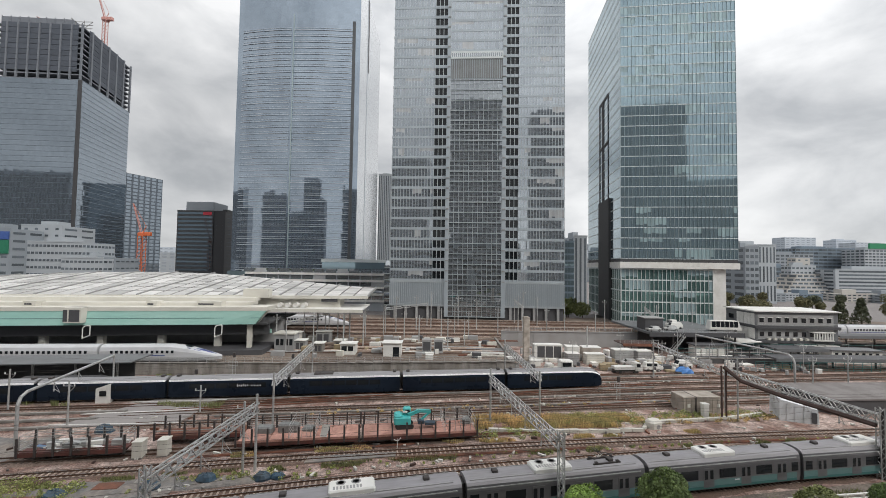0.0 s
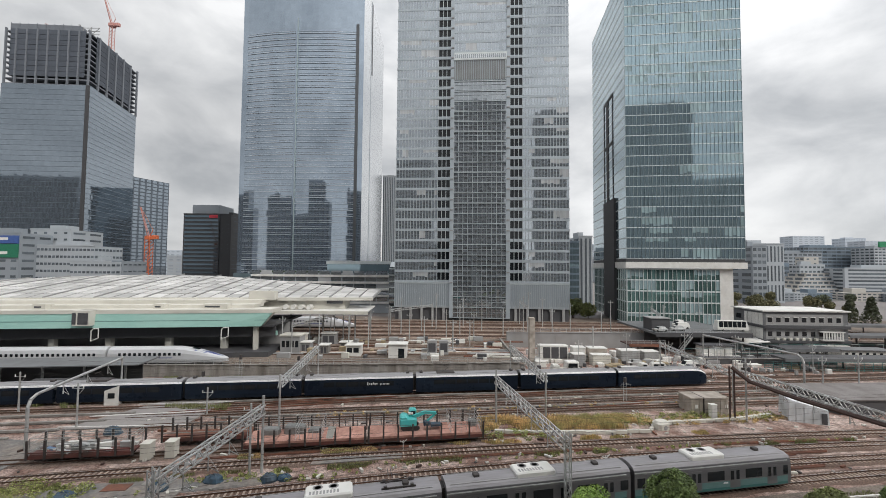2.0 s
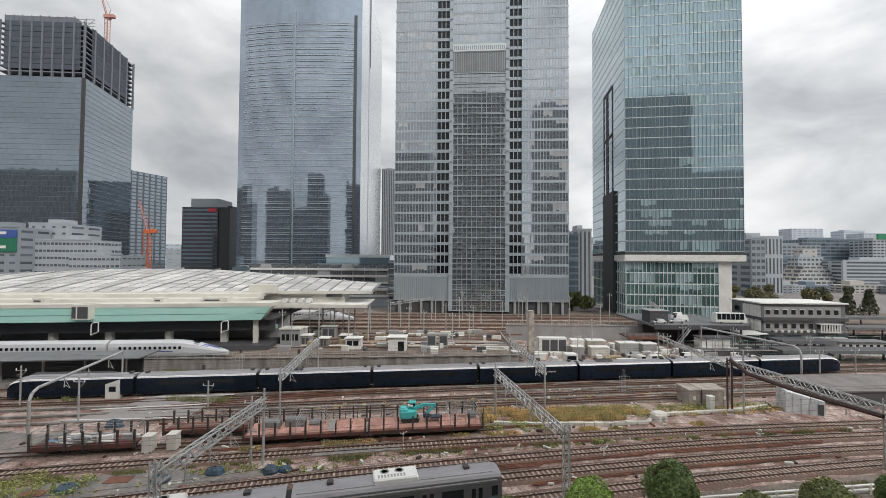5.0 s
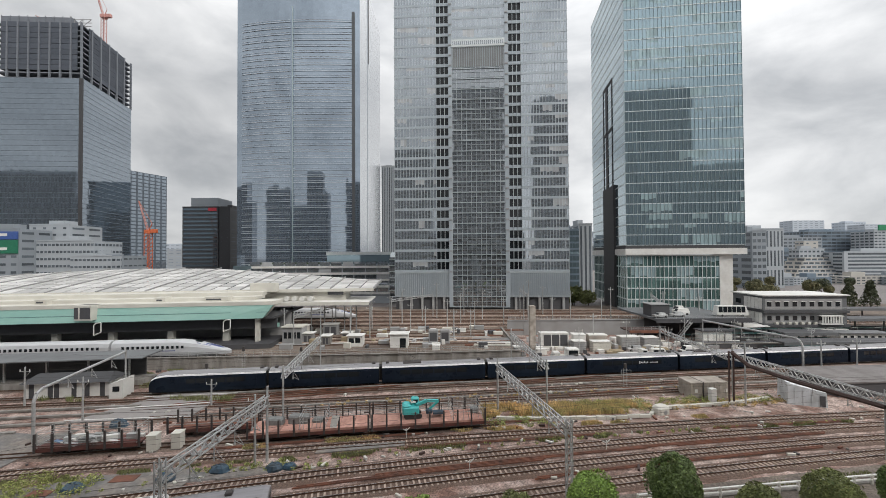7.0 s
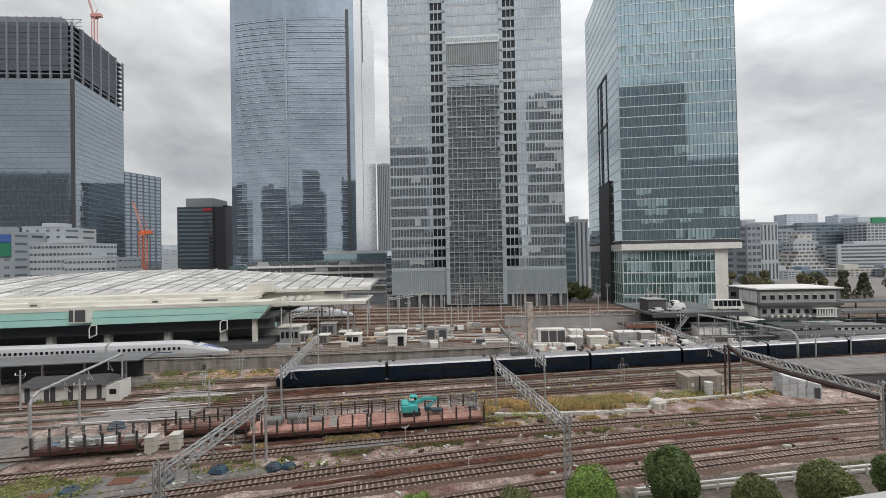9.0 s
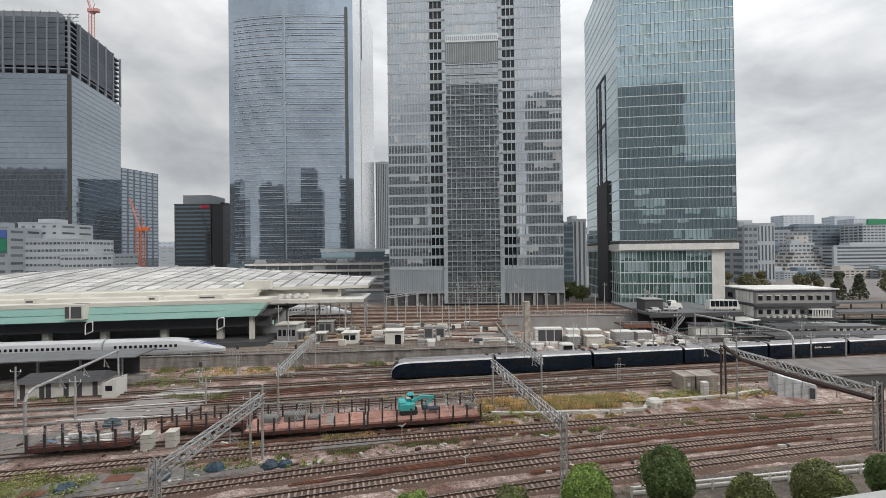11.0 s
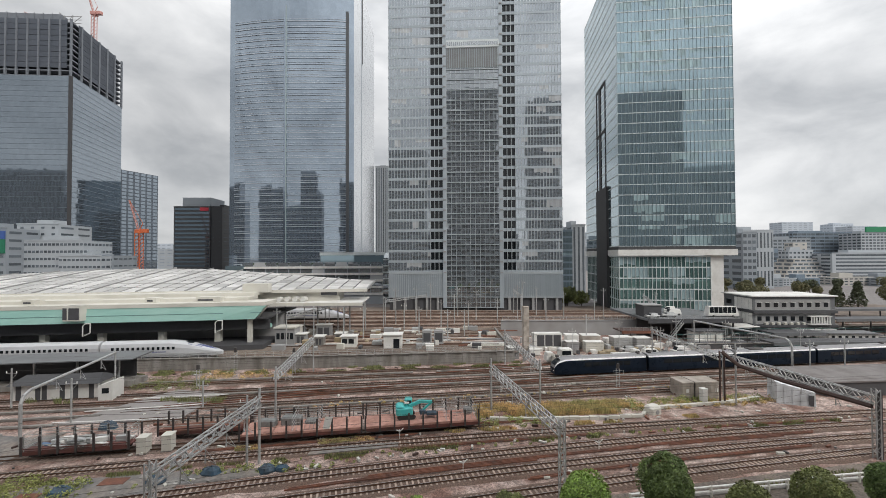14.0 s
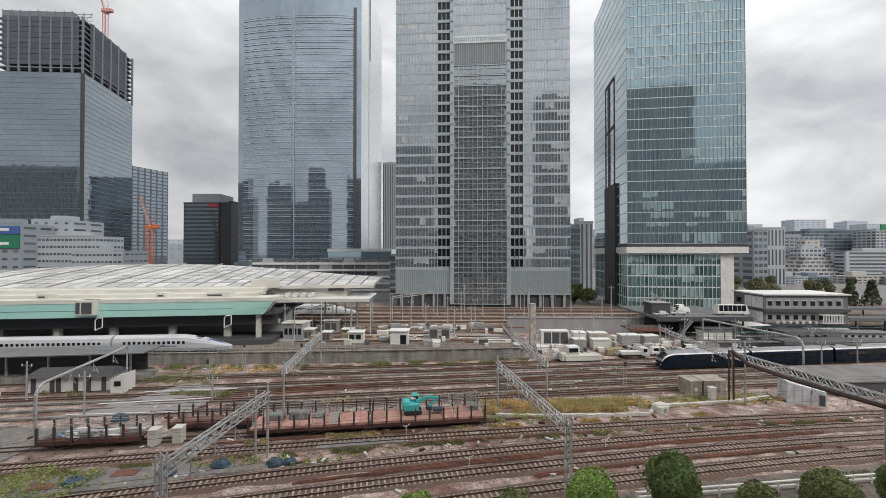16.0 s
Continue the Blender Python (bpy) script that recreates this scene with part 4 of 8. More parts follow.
def vault():
    """The arched roof of ribs and pale panels."""
    t = thing("arched_roof", "pale arched station roof of ribs and glazed panels", "roof")
    bell = lambda x: 15.2 + 5.4 * math.exp(-((x + 98) / 75.0) ** 2)
    xa, xb, n, rows = -178.0, -20.0, 13, 7

    def at(i, j, lift=0.0):
        v = j / rows
        xf = xa + (xb - xa) * i / n
        x = xf + 1.0 * v
        yf = 121 + 0.128 * xf
        rise = (bell(x) - 15.2) * v ** 0.9
        return Vector((x, yf + (35 if xf < -80 else 35 - 27 * (xf + 80) / 60) * v, 15.2 + rise + lift))
    for i in range(n):
        for k in range(3):
            f = lambda u, j, lift=0.0: at(i + u / 3, j, lift)
            for j in range(rows):
                e = 0.06
                q = [f(k + e, j + e), f(k + 1 - e, j + e), f(k + 1 - e, j + 1 - e), f(k + e, j + 1 - e)]
                z = Vector((0, 0, 0.12))
                b = Build().add([*q, *[p + z for p in q]], [(4, 5, 6, 7), (0, 1, 5, 4), (1, 2, 6, 5), (2, 3, 7, 6), (3, 0, 4, 7), (3, 2, 1, 0)])
                part("roof_panel", b, ROOFPANEL, t)
    for i in range(n + 1):
        part("rib", Build().loft([[at(i, j, h) + Vector((d, 0, 0)) for d, h in ((-0.18, -0.3), (-0.18, 0.42), (0.18, 0.42), (0.18, -0.3))] for j in np.linspace(0, rows + 0.25, 12)]), RIBWHITE, t)
    for j in range(rows + 1):
        part("purlin", Build().loft([[at(i, j, h) + Vector((0, d, 0)) for d, h in ((-0.1, -0.25), (-0.1, 0.02), (0.1, 0.02), (0.1, -0.25))] for i in np.linspace(0, n, 40)]), RIBWHITE, t)
    part("eaves_beam", Build().loft([[at(i, 0, h) + Vector((0, d, 0)) for d, h in ((-0.6, -0.7), (-0.6, 0.15), (0.2, 0.15), (0.2, -0.7))] for i in (0, n * 0.5, n)]), CREAM, t)
    return t


vault()


def platform_roof(x0, x1, y0, y1, z, label, slope=0.0):
    t = thing("platform_canopy", label, "canopy", "platform canopies")
    b = Build().loft([[(x0, y0 + slope * x0, z - 0.35), (x1, y0 + slope * x1, z - 0.35), (x1, y1 + slope * x1, z), (x0, y1 + slope * x0, z)],
                      [(x0, y0 + slope * x0, z - 0.05), (x1, y0 + slope * x1, z - 0.05), (x1, y1 + slope * x1, z + 0.35), (x0, y1 + slope * x0, z + 0.35)]])
    part("roof", b, WHITE, t)
    part("edge", Build().loft([[(x0, y0 - 0.15 + slope * x0, zz), (x1 + 0.2, y0 - 0.15 + slope * x1, zz), (x1 + 0.2, y0 + slope * x1, zz), (x0, y0 + slope * x0, zz)] for zz in (z - 0.9, z)]), CREAM, t)
    n = max(2, int((x1 - x0) / 9))
    for i in range(n):
        x = x0 + (x1 - x0) * (i + 0.5) / n
        ym = (y0 + y1) / 2 + slope * x
        part("post", Build().bar((x, ym, PLAT if z > 4 else 0), (x, ym, z), 0.35), GREY, t)
        part("bracket", Build().bar((x, y0 + 0.5 + slope * x, z - 0.4), (x, y1 - 0.3 + slope * x, z - 0.1), 0.2), GREY, t)
    return t


platform_roof(-58, -20.6, 113.0, 126, 11.9, "white platform canopy on slim posts")
t = thing("roof_plant", "cream plant boxes and vents on the canopy roof", "plant box")
part("wall", Build().loft([[(-60 + 0, 114.2, z), (-28, 118.2, z), (-28, 124, z), (-60, 124, z)] for z in (11.9, 15.0)]), CREAM, t)
part("plant_box", Build().box(-53, 112.2, 14.9, -46, 114.5, 17.3), CREAM, t)
part("louvre", Build().box(-33, 116.9, 13.6, -28.5, 117.3, 14.6), DARKGREY, t)
for i in range(4):
    part("vent_hood", Build().tube((-44 + 2.2 * i, 114.6, 12.7), (-44 + 2.2 * i, 117.0, 12.7), 0.7, n=12), WHITE, t)


def bullet_train(x_nose, yc, z, cars, deg, direction=1):
    """A white high-speed train with a long drooping nose."""
    t = thing("high_speed_train", "white high-speed train with dark blue nose, standing at the platform", "train", "standing high-speed trains",
              m=pose(x_nose, yc, z, 0, 0, deg))
    bp = [(-1.5, 0.3), (-1.68, 1.0), (-1.66, 2.4), (-1.4, 3.2), (-0.8, 3.6), (0, 3.7), (0.8, 3.6), (1.4, 3.2), (1.66, 2.4), (1.68, 1.0), (1.5, 0.3)]
    for i in range(cars):
        x1, x0 = -25.0 * i - 0.25, -25.0 * (i + 1) + 0.25
        ends = [(x0, 1, 0), (x1, 1, 0)]
        if i == 0:
            ends = [(x0, 1, 0), (-10.5, 1, 0), (-8.5, 0.98, 0.25), (-6.0, 0.93, 0.75), (-3.5, 0.82, 1.5), (-1.5, 0.62, 2.1), (-0.3, 0.36, 2.5), (0, 0.15, 2.65)]
        car = part("car", Build().loft([[(x, y * sy, zz - d * max(0, (zz - 0.8) / 2.9)) for y, zz in bp] for x, sy, d in ends]), BULLET, t, smooth=False)
        for sg in (-1, 1):
            k0 = 13 if i == 0 else 20
            for j in range(k0):
                a = x0 + 2.2 + j * 1.04
                part("window", Build().box(a, sg * 1.655 - 0.03, 1.9, a + 0.55, sg * 1.655 + 0.03, 2.5), GLASS_DARK, car)
            part("stripe", Build().box(x0 + 0.1, sg * 1.69 - 0.01, 1.35, x1 - (11 if i == 0 else 0.1), sg * 1.69 + 0.012, 1.5), DEEPBLUE, car)
        if i == 0:
            b = Build().loft([[(x, y * s, 3.72 - d + 0.02 - 0.25 * abs(y)) for y in (-1.2, -0.5, 0.5, 1.2)] for x, s, d in ((-7.0, 0.95, 0.5), (-5.0, 0.85, 0.98), (-3.0, 0.72, 1.55), (-1.2, 0.5, 2.12), (-0.2, 0.25, 2.5))], closed=False)
            part("nose_top", b, DEEPBLUE, car, "dark blue nose top")
            part("cab_glass", Build().loft([[(x, y, zz) for y in (-0.6, 0.6)] for x, zz in ((-7.6, 3.42), (-6.2, 3.05))], closed=False), GLASS_DARK, car)
        part("skirt", Build().box(x0 + 0.3, -1.45, 0.0, x1 - (2.5 if i == 0 else 0.3), 1.45, 0.4), UNDER, car)
    return t


bullet_train(-48.3, 93.2, PLAT + 0.4, 5, 4.5)
bullet_train(-31.0, 146.8, PLAT + 0.45, 3, -0.6)
railway(lambda x: 93.2 + 0.0787 * (x + 48.3), -150, -20, singles=False, z=PLAT - 0.05, gauge=1.435, bed=False)

# stair tower and small structures at the open end of the station
t = thing("platform_stair", "grey stair housing at the open platform end", "stair", m=pose(-41.5, 105.5, PLAT))
part("wall", Build().box(0, 0, -0.1, 5.0, 4, 4.2), GREY, t)
part("roof", Build().box(-0.3, -0.3, 4.2, 5.3, 4.3, 4.5), CREAM, t)
part("green_sign", Build().box(-2.6, -0.6, 4.6, -0.6, -0.3, 5.6), MINT, t)
for i in range(4):
    part("window", Build().box(0.4 + 1.15 * i, -0.05, 1.4, 1.2 + 1.15 * i, 0.0, 3.0), GLASS_DARK, t)
for i, (x, y, w, h) in enumerate(((-36.5, 106, 2.6, 2.5), (-31.0, 104, 2.2, 2.2), (-40.5, 111, 3.5, 3.6), (-34, 116, 4, 3.2), (-27, 109, 2.6, 2.0))):
    t = thing("platform_cabin", "pale platform cabin with dark openings", "cabin", "platform cabins", m=pose(x, y, PLAT))
    part("wall", Build().box(0, 0, -0.1, w, 2.5, h), (GREY, CONCRETE, CREAM, GREY, CONCRETE)[i], t)
    part("roof", Build().box(-0.3, -0.3, h, w + 0.3, 2.8, h + 0.2), WHITE, t)
    part("opening", Build().box(0.4, -0.05, 0.3, w * 0.45, 0.0, h * 0.8), DARKGREY, t)
    part("opening", Build().box(w * 0.55, -0.05, 0.3, w - 0.4, 0.0, h * 0.8), DARKGREY, t)


# ---- gantries and poles ----
def truss(t, a, c, depth=1.0, width=0.7, bays=12, w=0.09, material=None):
    """A lattice beam between a and c: four chords and zigzag webs, bay by bay."""
    a, c = Vector(a), Vector(c)
    d = (c - a).normalized()
    s = Vector((-d.y, d.x, 0)).normalized() * (width / 2)
    up = Vector((0, 0, depth))
    material = material or STEEL
    for o in (s, -s):
        part("chord", Build().bar(a + o, c + o, w * 1.3), material, t)
        part("chord", Build().bar(a + o + up, c + o + up, w * 1.3), material, t)
    for i in range(bays):
        p, q = a + (c - a) * (i / bays), a + (c - a) * ((i + 1) / bays)
        b = Build()
        for o in (s, -s):
            b.bar(p + o, (p + q) / 2 + o + up, w).bar((p + q) / 2 + o + up, q + o, w)
        b.bar(p + s, q - s, w * 0.8).bar(p + s + up, q - s + up, w * 0.8)
        part("web", b, material, t)


def lattice_post(t, x, y, h, w=0.55, material=None):
    material = material or STEEL
    b = Build()
    cs = [(x - w / 2, y - w / 2), (x + w / 2, y - w / 2), (x + w / 2, y + w / 2), (x - w / 2, y + w / 2)]
    for cx, cy in cs:
        b.bar((cx, cy, -0.2), (cx, cy, h), 0.09)
    n = int(h / 0.55)
    for k in range(n):
        z0, z1 = h * k / n, h * (k + 1) / n
        for i in range(4):
            p, q = cs[i], cs[(i + 1) % 4]
            if k % 2:
                p, q = q, p
            b.bar((*p, z0), (*q, z1), 0.05)
    part("post", b, material, t, "lattice steel post")


def tube_post(t, x, y, h, r=0.17):
    b = Build().tube((x, y, -0.2), (x, y, h), r, r * 0.8, 10).tube((x, y, h), (x, y, h + 0.06), r * 0.95, n=10)
    part("post", b, STEEL, t)


def insulator_arm(t, x, y, z, dx, dy):
    b = Build().bar((x, y, z), (x, y, z - 1.4), 0.08)
    b.bar((x, y, z - 1.3), (x + dx, y + dy, z - 1.9), 0.05).bar((x, y, z - 0.4), (x + dx, y + dy, z - 1.9), 0.04)
    for k in range(4):
        b.tube((x, y, z - 1.35 - 0.1 * k), (x, y, z - 1.41 - 0.1 * k), 0.09, n=8)
    part("registration_arm", b, STEEL, t)


def gantry(near, far, h, label, lattice=True, bays=12, material=None, depth=1.0, extra=0.8):
    t = thing("catenary_gantry", label, "gantry", "overhead line gantries")
    (x0, y0), (x1, y1) = near, far
    if lattice:
        lattice_post(t, x0, y0, h + extra, material=material)
    else:
        tube_post(t, x0, y0, h + extra)
    tube_post(t, x1, y1, h + 1.0)
    truss(t, (x0, y0, h - depth), (x1, y1, h - depth), depth, 0.6, bays, material=material)
    for k in range(1, 5):
        f = k / 5
        insulator_arm(t, x0 + (x1 - x0) * f, y0 + (y1 - y0) * f, h - depth, 0.9, 0.2)
    return t


gantry((-22.3, 32.3), (-21.2, 49.3), 7.8, "grey lattice steel gantry over the near tracks")
gantry((-23.7, 60.6), (-26.2, 87.4), 7.5, "grey lattice steel gantry spanning the express tracks", lattice=False, bays=16)
gantry((12.6, 41.0), (8.6, 64.1), 7.4, "galvanised lattice gantry with a latticed post", bays=14)
gantry((16.8, 66.0), (15.6, 92.6), 6.9, "slim grey lattice gantry by the vehicle yard", lattice=False, bays=16, depth=0.8)
DARKBROWN = mat("dark_brown_steel", (0.065, 0.038, 0.032), 0.7, 0.1, 0.2, 2.0)
g4 = gantry((53.0, 48.4), (50.0, 70.3), 7.5, "grey truss gantry on dark brown posts", bays=14, material=STEEL)
part("dark_post", Build().box(53.2, 48.2, -0.2, 53.6, 48.6, 8.0), DARKSTEEL, g4)
for dx in (0, 0.75):
    part("dark_post", Build().box(46.95 + dx, 66.9, -0.2, 47.15 + dx, 67.1, 8.6), DARKBROWN, g4)
part("dark_beam", Build().bent([(47.4, 67.0, 8.5), (48.2, 66.2, 7.6), (48.9, 65.0, 6.7), (50.2, 58.0, 6.35), (52.7, 48.6, 6.2)], 0.3, 6), DARKBROWN, g4)
for k in range(9):
    y = 64.0 - 1.75 * k
    part("beam_hanger", Build().bar((49.0 + 0.214 * (65 - y), y, 6.3), (50.2 + 0.137 * (66 - y), y, 6.55), 0.08), STEEL, g4)
g5 = thing("catenary_gantry", "grey truss beam running on over the far tracks", "gantry", "overhead line gantries")
tube_post(g5, 49.4, 92.5, 8.2)
truss(g5, (47.5, 67.4, 7.0), (49.4, 92.5, 7.0), 0.7, 0.5, 14, 0.07)
for f in (0.2, 0.45, 0.7, 0.9):
    insulator_arm(g5, 47.5 + 1.9 * f, 67.4 + 25.1 * f, 7.0, 0.8, 0.1)


def bent_gantry(x0, y0, x1, y1, h, label):
    t = thing("tube_gantry", label, "gantry", "overhead line gantries")
    pts = [(x0, y0, -0.2), (x0, y0, h - 1.5), (x0 - 0.05, y0 + 0.4, h - 0.6), (x0 - 0.1, y0 + 1.3, h - 0.1), (x1, y1, h + 0.1)]
    part("beam", Build().bent(pts, 0.2, 10), STEEL, t)
    tube_post(t, x1, y1, h + 0.3)
    for f in (0.3, 0.55, 0.8):
        insulator_arm(t, x0 + (x1 - x0) * f, y0 + (y1 - y0) * f, h, 0.8, 0.1)
    return t


bent_gantry(-54.2, 54.2, -59.0, 76.0, 7.0, "pale bent-tube gantry over the sidings")
bent_gantry(71.5, 80.8, 66.5, 104.0, 7.6, "pale bent-tube gantry over the far tracks")


def pole(x, y, h, label="slim galvanised overhead line pole", r=0.15, z=0.0, arm=True):
    t = thing("line_pole", label, "pole", "overhead line poles")
    part("shaft", Build().tube((x, y, z - 0.2), (x, y, z + h), r, r * 0.75, 10), STEEL, t)
    if arm:
        b = Build().bar((x - 0.9, y, z + h - 0.8), (x + 0.9, y, z + h - 0.8), 0.08).bar((x, y, z + h - 1.8), (x + 0.9, y, z + h - 0.8), 0.05)
        part("crossarm", b, STEEL, t)
        for s in (-0.8, 0.8):
            part("insulator", Build().tube((x + s, y, z + h - 0.78), (x + s, y, z + h - 0.45), 0.08, 0.05, 8), WHITE, t)
    return t


for x, y, h in ((-54.3, 61.7, 6.6), (-22.2, 48.3, 8.3), (49.2, 66.3, 10.1), (75.9, 81.6, 7.3), (-69.1, 67.6, 6.6), (-59.5, 54.0, 6.5),
                (-38.5, 68.0, 4.2), (84.0, 82.5, 7.4)):
    pole(x, y, h)
for x, y, h in ((-38, 118, 11), (-33.5, 112, 9), (-28.6, 119, 11), (-24, 106, 9.5), (-13.5, 136, 12), (-16.8, 130, 10), (-7, 141, 12), (-2.0, 146, 13), (3.0, 108, 8.5),
                (28.0, 140, 12.5), (30.0, 141.5, 14), (-36, 133, 10), (-30, 134, 9), (-22, 127, 9), (-10, 127, 8), (6, 135, 10), (10, 127, 8.5), (14, 143, 11), (20, 133, 9), (36, 133, 9), (45, 143, 10), (52, 133, 9), (60, 145, 11), (-26, 148, 11), (8, 152, 11), (38, 154, 11), (84, 133, 9), (-5, 118, 8), (8, 116, 7.5), (1.5, 128, 9), (40, 108, 9), (68, 140, 12), (76, 140, 10), (-20, 112, 9), (-42, 108, 9)):
    pole(x, y, h, "slim steel pole on the viaduct", 0.18, PLAT if y > 126 or x < 18 else 0.0)
for x0, y0, x1, y1, h in ((-16.5, 132, -3.5, 150, 11), (28.4, 135, 30.5, 160, 12), (68.5, 128, 77, 150, 10.5), (-38, 104, -33, 126, 10)):
    t = thing("catenary_gantry", "slim steel gantry over the viaduct tracks", "gantry", "overhead line gantries")
    tube_post(t, x0, y0, h)
    tube_post(t, x1, y1, h)
    truss(t, (x0, y0, h - 1.2), (x1, y1, h - 1.2), 0.7, 0.5, 8, 0.08)

# contact and messenger wires
WIRE = mat("dark_wire", (0.05, 0.045, 0.04), 0.6, 0.3)


def wires(curve, x0, x1, z, step=28.0):
    t = thing("contact_wire", "thin dark overhead contact wire with messenger above", "wire", "overhead wires")
    n = int((x1 - x0) / step)
    xs_ = [x0 + (x1 - x0) * i / n for i in range(n + 1)]
    part("contact", Build().line([(x, curve(x), z) for x in xs_], 0.014), WIRE, t)
    pts = []
    for a, c in zip(xs_, xs_[1:]):
        pts += [(a + (c - a) * k / 6, curve(a + (c - a) * k / 6), z + 0.35 + 0.65 * (2 * k / 6 - 1) ** 2) for k in range(6)]
    part("messenger", Build().line(pts, 0.014), WIRE, t)


for c in (T1, T2, T3, T4, EXPRESS_LINE, poly(0, 0.128, 72.4), poly(0, 0.125, 76.6), poly(0, 0.11, 85.0)):
    wires(c, -70, 110, 5.25)

# ---- wagons ----
PLANK = mat("faded_red_planks", (0.46, 0.255, 0.205), 0.8, 0, 0.25, 2.0, 0.2, (0.25, 0.12, 0.09), 0.5, 0.6, obj=0.22)
MAROON = mat("maroon_steel", (0.14, 0.048, 0.04), 0.65, 0.1, 0.25, 2.0, 0.15, (0.06, 0.035, 0.03), 0.6, 0.5)
WIRE_GREY = mat("zinc_frame", (0.4, 0.4, 0.39), 0.5, 0.5, 0.15, 2.0)


def side_line(x):
    return 57.25 + 0.137 * x


def wagon(x0, x1, label, walled=True, cage=(), back=0.0):
    """An open stake wagon between x0 and x1 on the siding."""
    a = math.atan(0.137)
    L = (x1 - x0) / math.cos(a)
    t = thing("stake_wagon", label, "wagon", "open wagons", m=pose(x0, side_line(x0) + back, 0.18, 0, 0, math.degrees(a)))
    for i in range(max(4, round(L / 1.95)) if walled else 0):
        n_ = max(4, round(L / 1.95))
        part("floor_panel", Build().box(L * i / n_ + 0.03, -0.1, 0.85, L * (i + 1) / n_ - 0.03, 4.4, 1.05 + random.uniform(0, 0.04)), PLANK, t)
    if not walled:
        part("floor", Build().box(0, -0.2, 0.85, L, 2.4, 1.05), MAROON if back == 0 else RUST, t)
    for y in (-0.2, 4.3 if walled else 2.3):
        part("sill", Build().box(0, y - 0.08, 0.55, L, y + 0.12, 0.95), MAROON, t)
    n = max(4, round(L / 1.95))
    for i in range(n + 1):
        x = L * i / n
        for y in (-0.33, 4.55 if walled else 2.48):
            part("stake", Build().box(x - 0.11, y - 0.09, 0.5, x + 0.11, y + 0.09, 2.8), DARKSTEEL, t)
    for i in range(n):
        xa, xb = L * i / n + 0.1, L * (i + 1) / n - 0.1
        yf = 4.4 if walled else 2.4
        for z in (2.6, 2.0, 1.5):
            part("side_rail", Build().bar((xa, yf, z), (xb, yf, z), 0.06), WIRE_GREY, t)
        if walled:
            part("sill_beam", Build().box(xa, -0.3, 0.6, xb, -0.16, 1.0), MAROON, t)
            part("side_board", Build().box(xa, -0.27, 1.02, xb, -0.19, 1.3), PLANK, t)
        if not walled:
            part("side_rail", Build().bar((xa, -0.25, 1.7), (xb, -0.25, 1.7), 0.07), WIRE_GREY, t)
            part("side_rail", Build().bar((xa, -0.25, 1.3), (xb, -0.25, 1.3), 0.12), MAROON, t)
    for c in ((1.8, L - 1.8) if L > 9 else (L / 2,)):
        b = Build().box(c - 1.1, -0.1, 0.3, c + 1.1, 2.3, 0.6)
        for dx in (-0.8, 0.8):
            for y in (0.5, 1.6):
                b.tube((c + dx, y, 0.42), (c + dx, y + 0.12, 0.42), 0.4, n=14)
        part("bogie", b, UNDER, t)
    for x in cage:
        b = Build()
        yf = 4.4 if walled else 2.4
        for y in (-0.2, yf):
            b.bar((x, y, 1.0), (x, y, 3.0), 0.07)
        for z in (1.4, 1.9, 2.4, 3.0):
            b.bar((x, -0.2, z), (x, yf, z), 0.05)
        part("end_frame", b, WIRE_GREY, t)
    if len(cage) > 1:
        for y in (-0.2, 4.4 if walled else 2.4):
            for z in (2.4, 3.0):
                part("cage_rail", Build().bar((cage[0], y, z), (cage[1], y, z), 0.05), WIRE_GREY, t)
            for k in range(1, 6):
                x = cage[0] + (cage[1] - cage[0]) * k / 6
                part("cage_bar", Build().bar((x, y, 1.0), (x, y, 3.0), 0.04), WIRE_GREY, t)
    return t


wagon(-50.0, -38.4, "dark maroon stake wagon with bare rails and scrap", walled=False, cage=(0.2, 11.4))
wagon(-37.2, -26.2, "empty maroon flat wagon with sparse stakes", walled=False, back=3.4)
wagon(-25.6, -10.2, "faded red plank-sided stake wagon", cage=(6.5, 9.8))
wagon(-9.7, 5.9, "faded red plank-sided stake wagon carrying an excavator", cage=(11.2, 15.5))
GREYSCRAP = mat("grey_scrap", (0.2, 0.205, 0.2), 0.7, 0.2, 0.3, 2.0, 0.3)
for x, w, h in ((-24.6, 2.4, 0.9), (-21.6, 2.8, 1.15), (-18.4, 1.6, 0.6), (4.0, 1.2, 0.8)):
    b = Build().soft(x, side_line(x) + 2.6, 1.2, x + w, side_line(x) + 3.9, 1.2 + h, 0.2)
    tagged(part("scrap_bin", b, GREYSCRAP), "grey steel bin of scrap on the wagon", "bin", "wagon load")
tagged(part("plywood_sheet", Build().loft([[(-15.2, side_line(-15) - 0.35, 1.6), (-14.3, side_line(-15) - 0.35, 1.6), (-14.3, side_line(-15) - 0.3, 1.6), (-15.2, side_line(-15) - 0.3, 1.6)],
                                           [(-14.9, side_line(-15) - 0.3, 3.1), (-13.9, side_line(-15) - 0.3, 3.1), (-13.9, side_line(-15) - 0.25, 3.1), (-14.9, side_line(-15) - 0.25, 3.1)]]), WHITE), "pale board leaning on the wagon side", "board")

TARP = mat("blue_tarpaulin", (0.03, 0.075, 0.12), 0.5, 0, 0.25, 1.5, 0.3, (0.035, 0.04, 0.045), 0.5, 0.8)
CYAN = mat("turquoise_paint", (0.06, 0.46, 0.45), 0.4, 0, 0.08, 1.5, 0, (0.12, 0.38, 0.37), 0.4, 0.8)


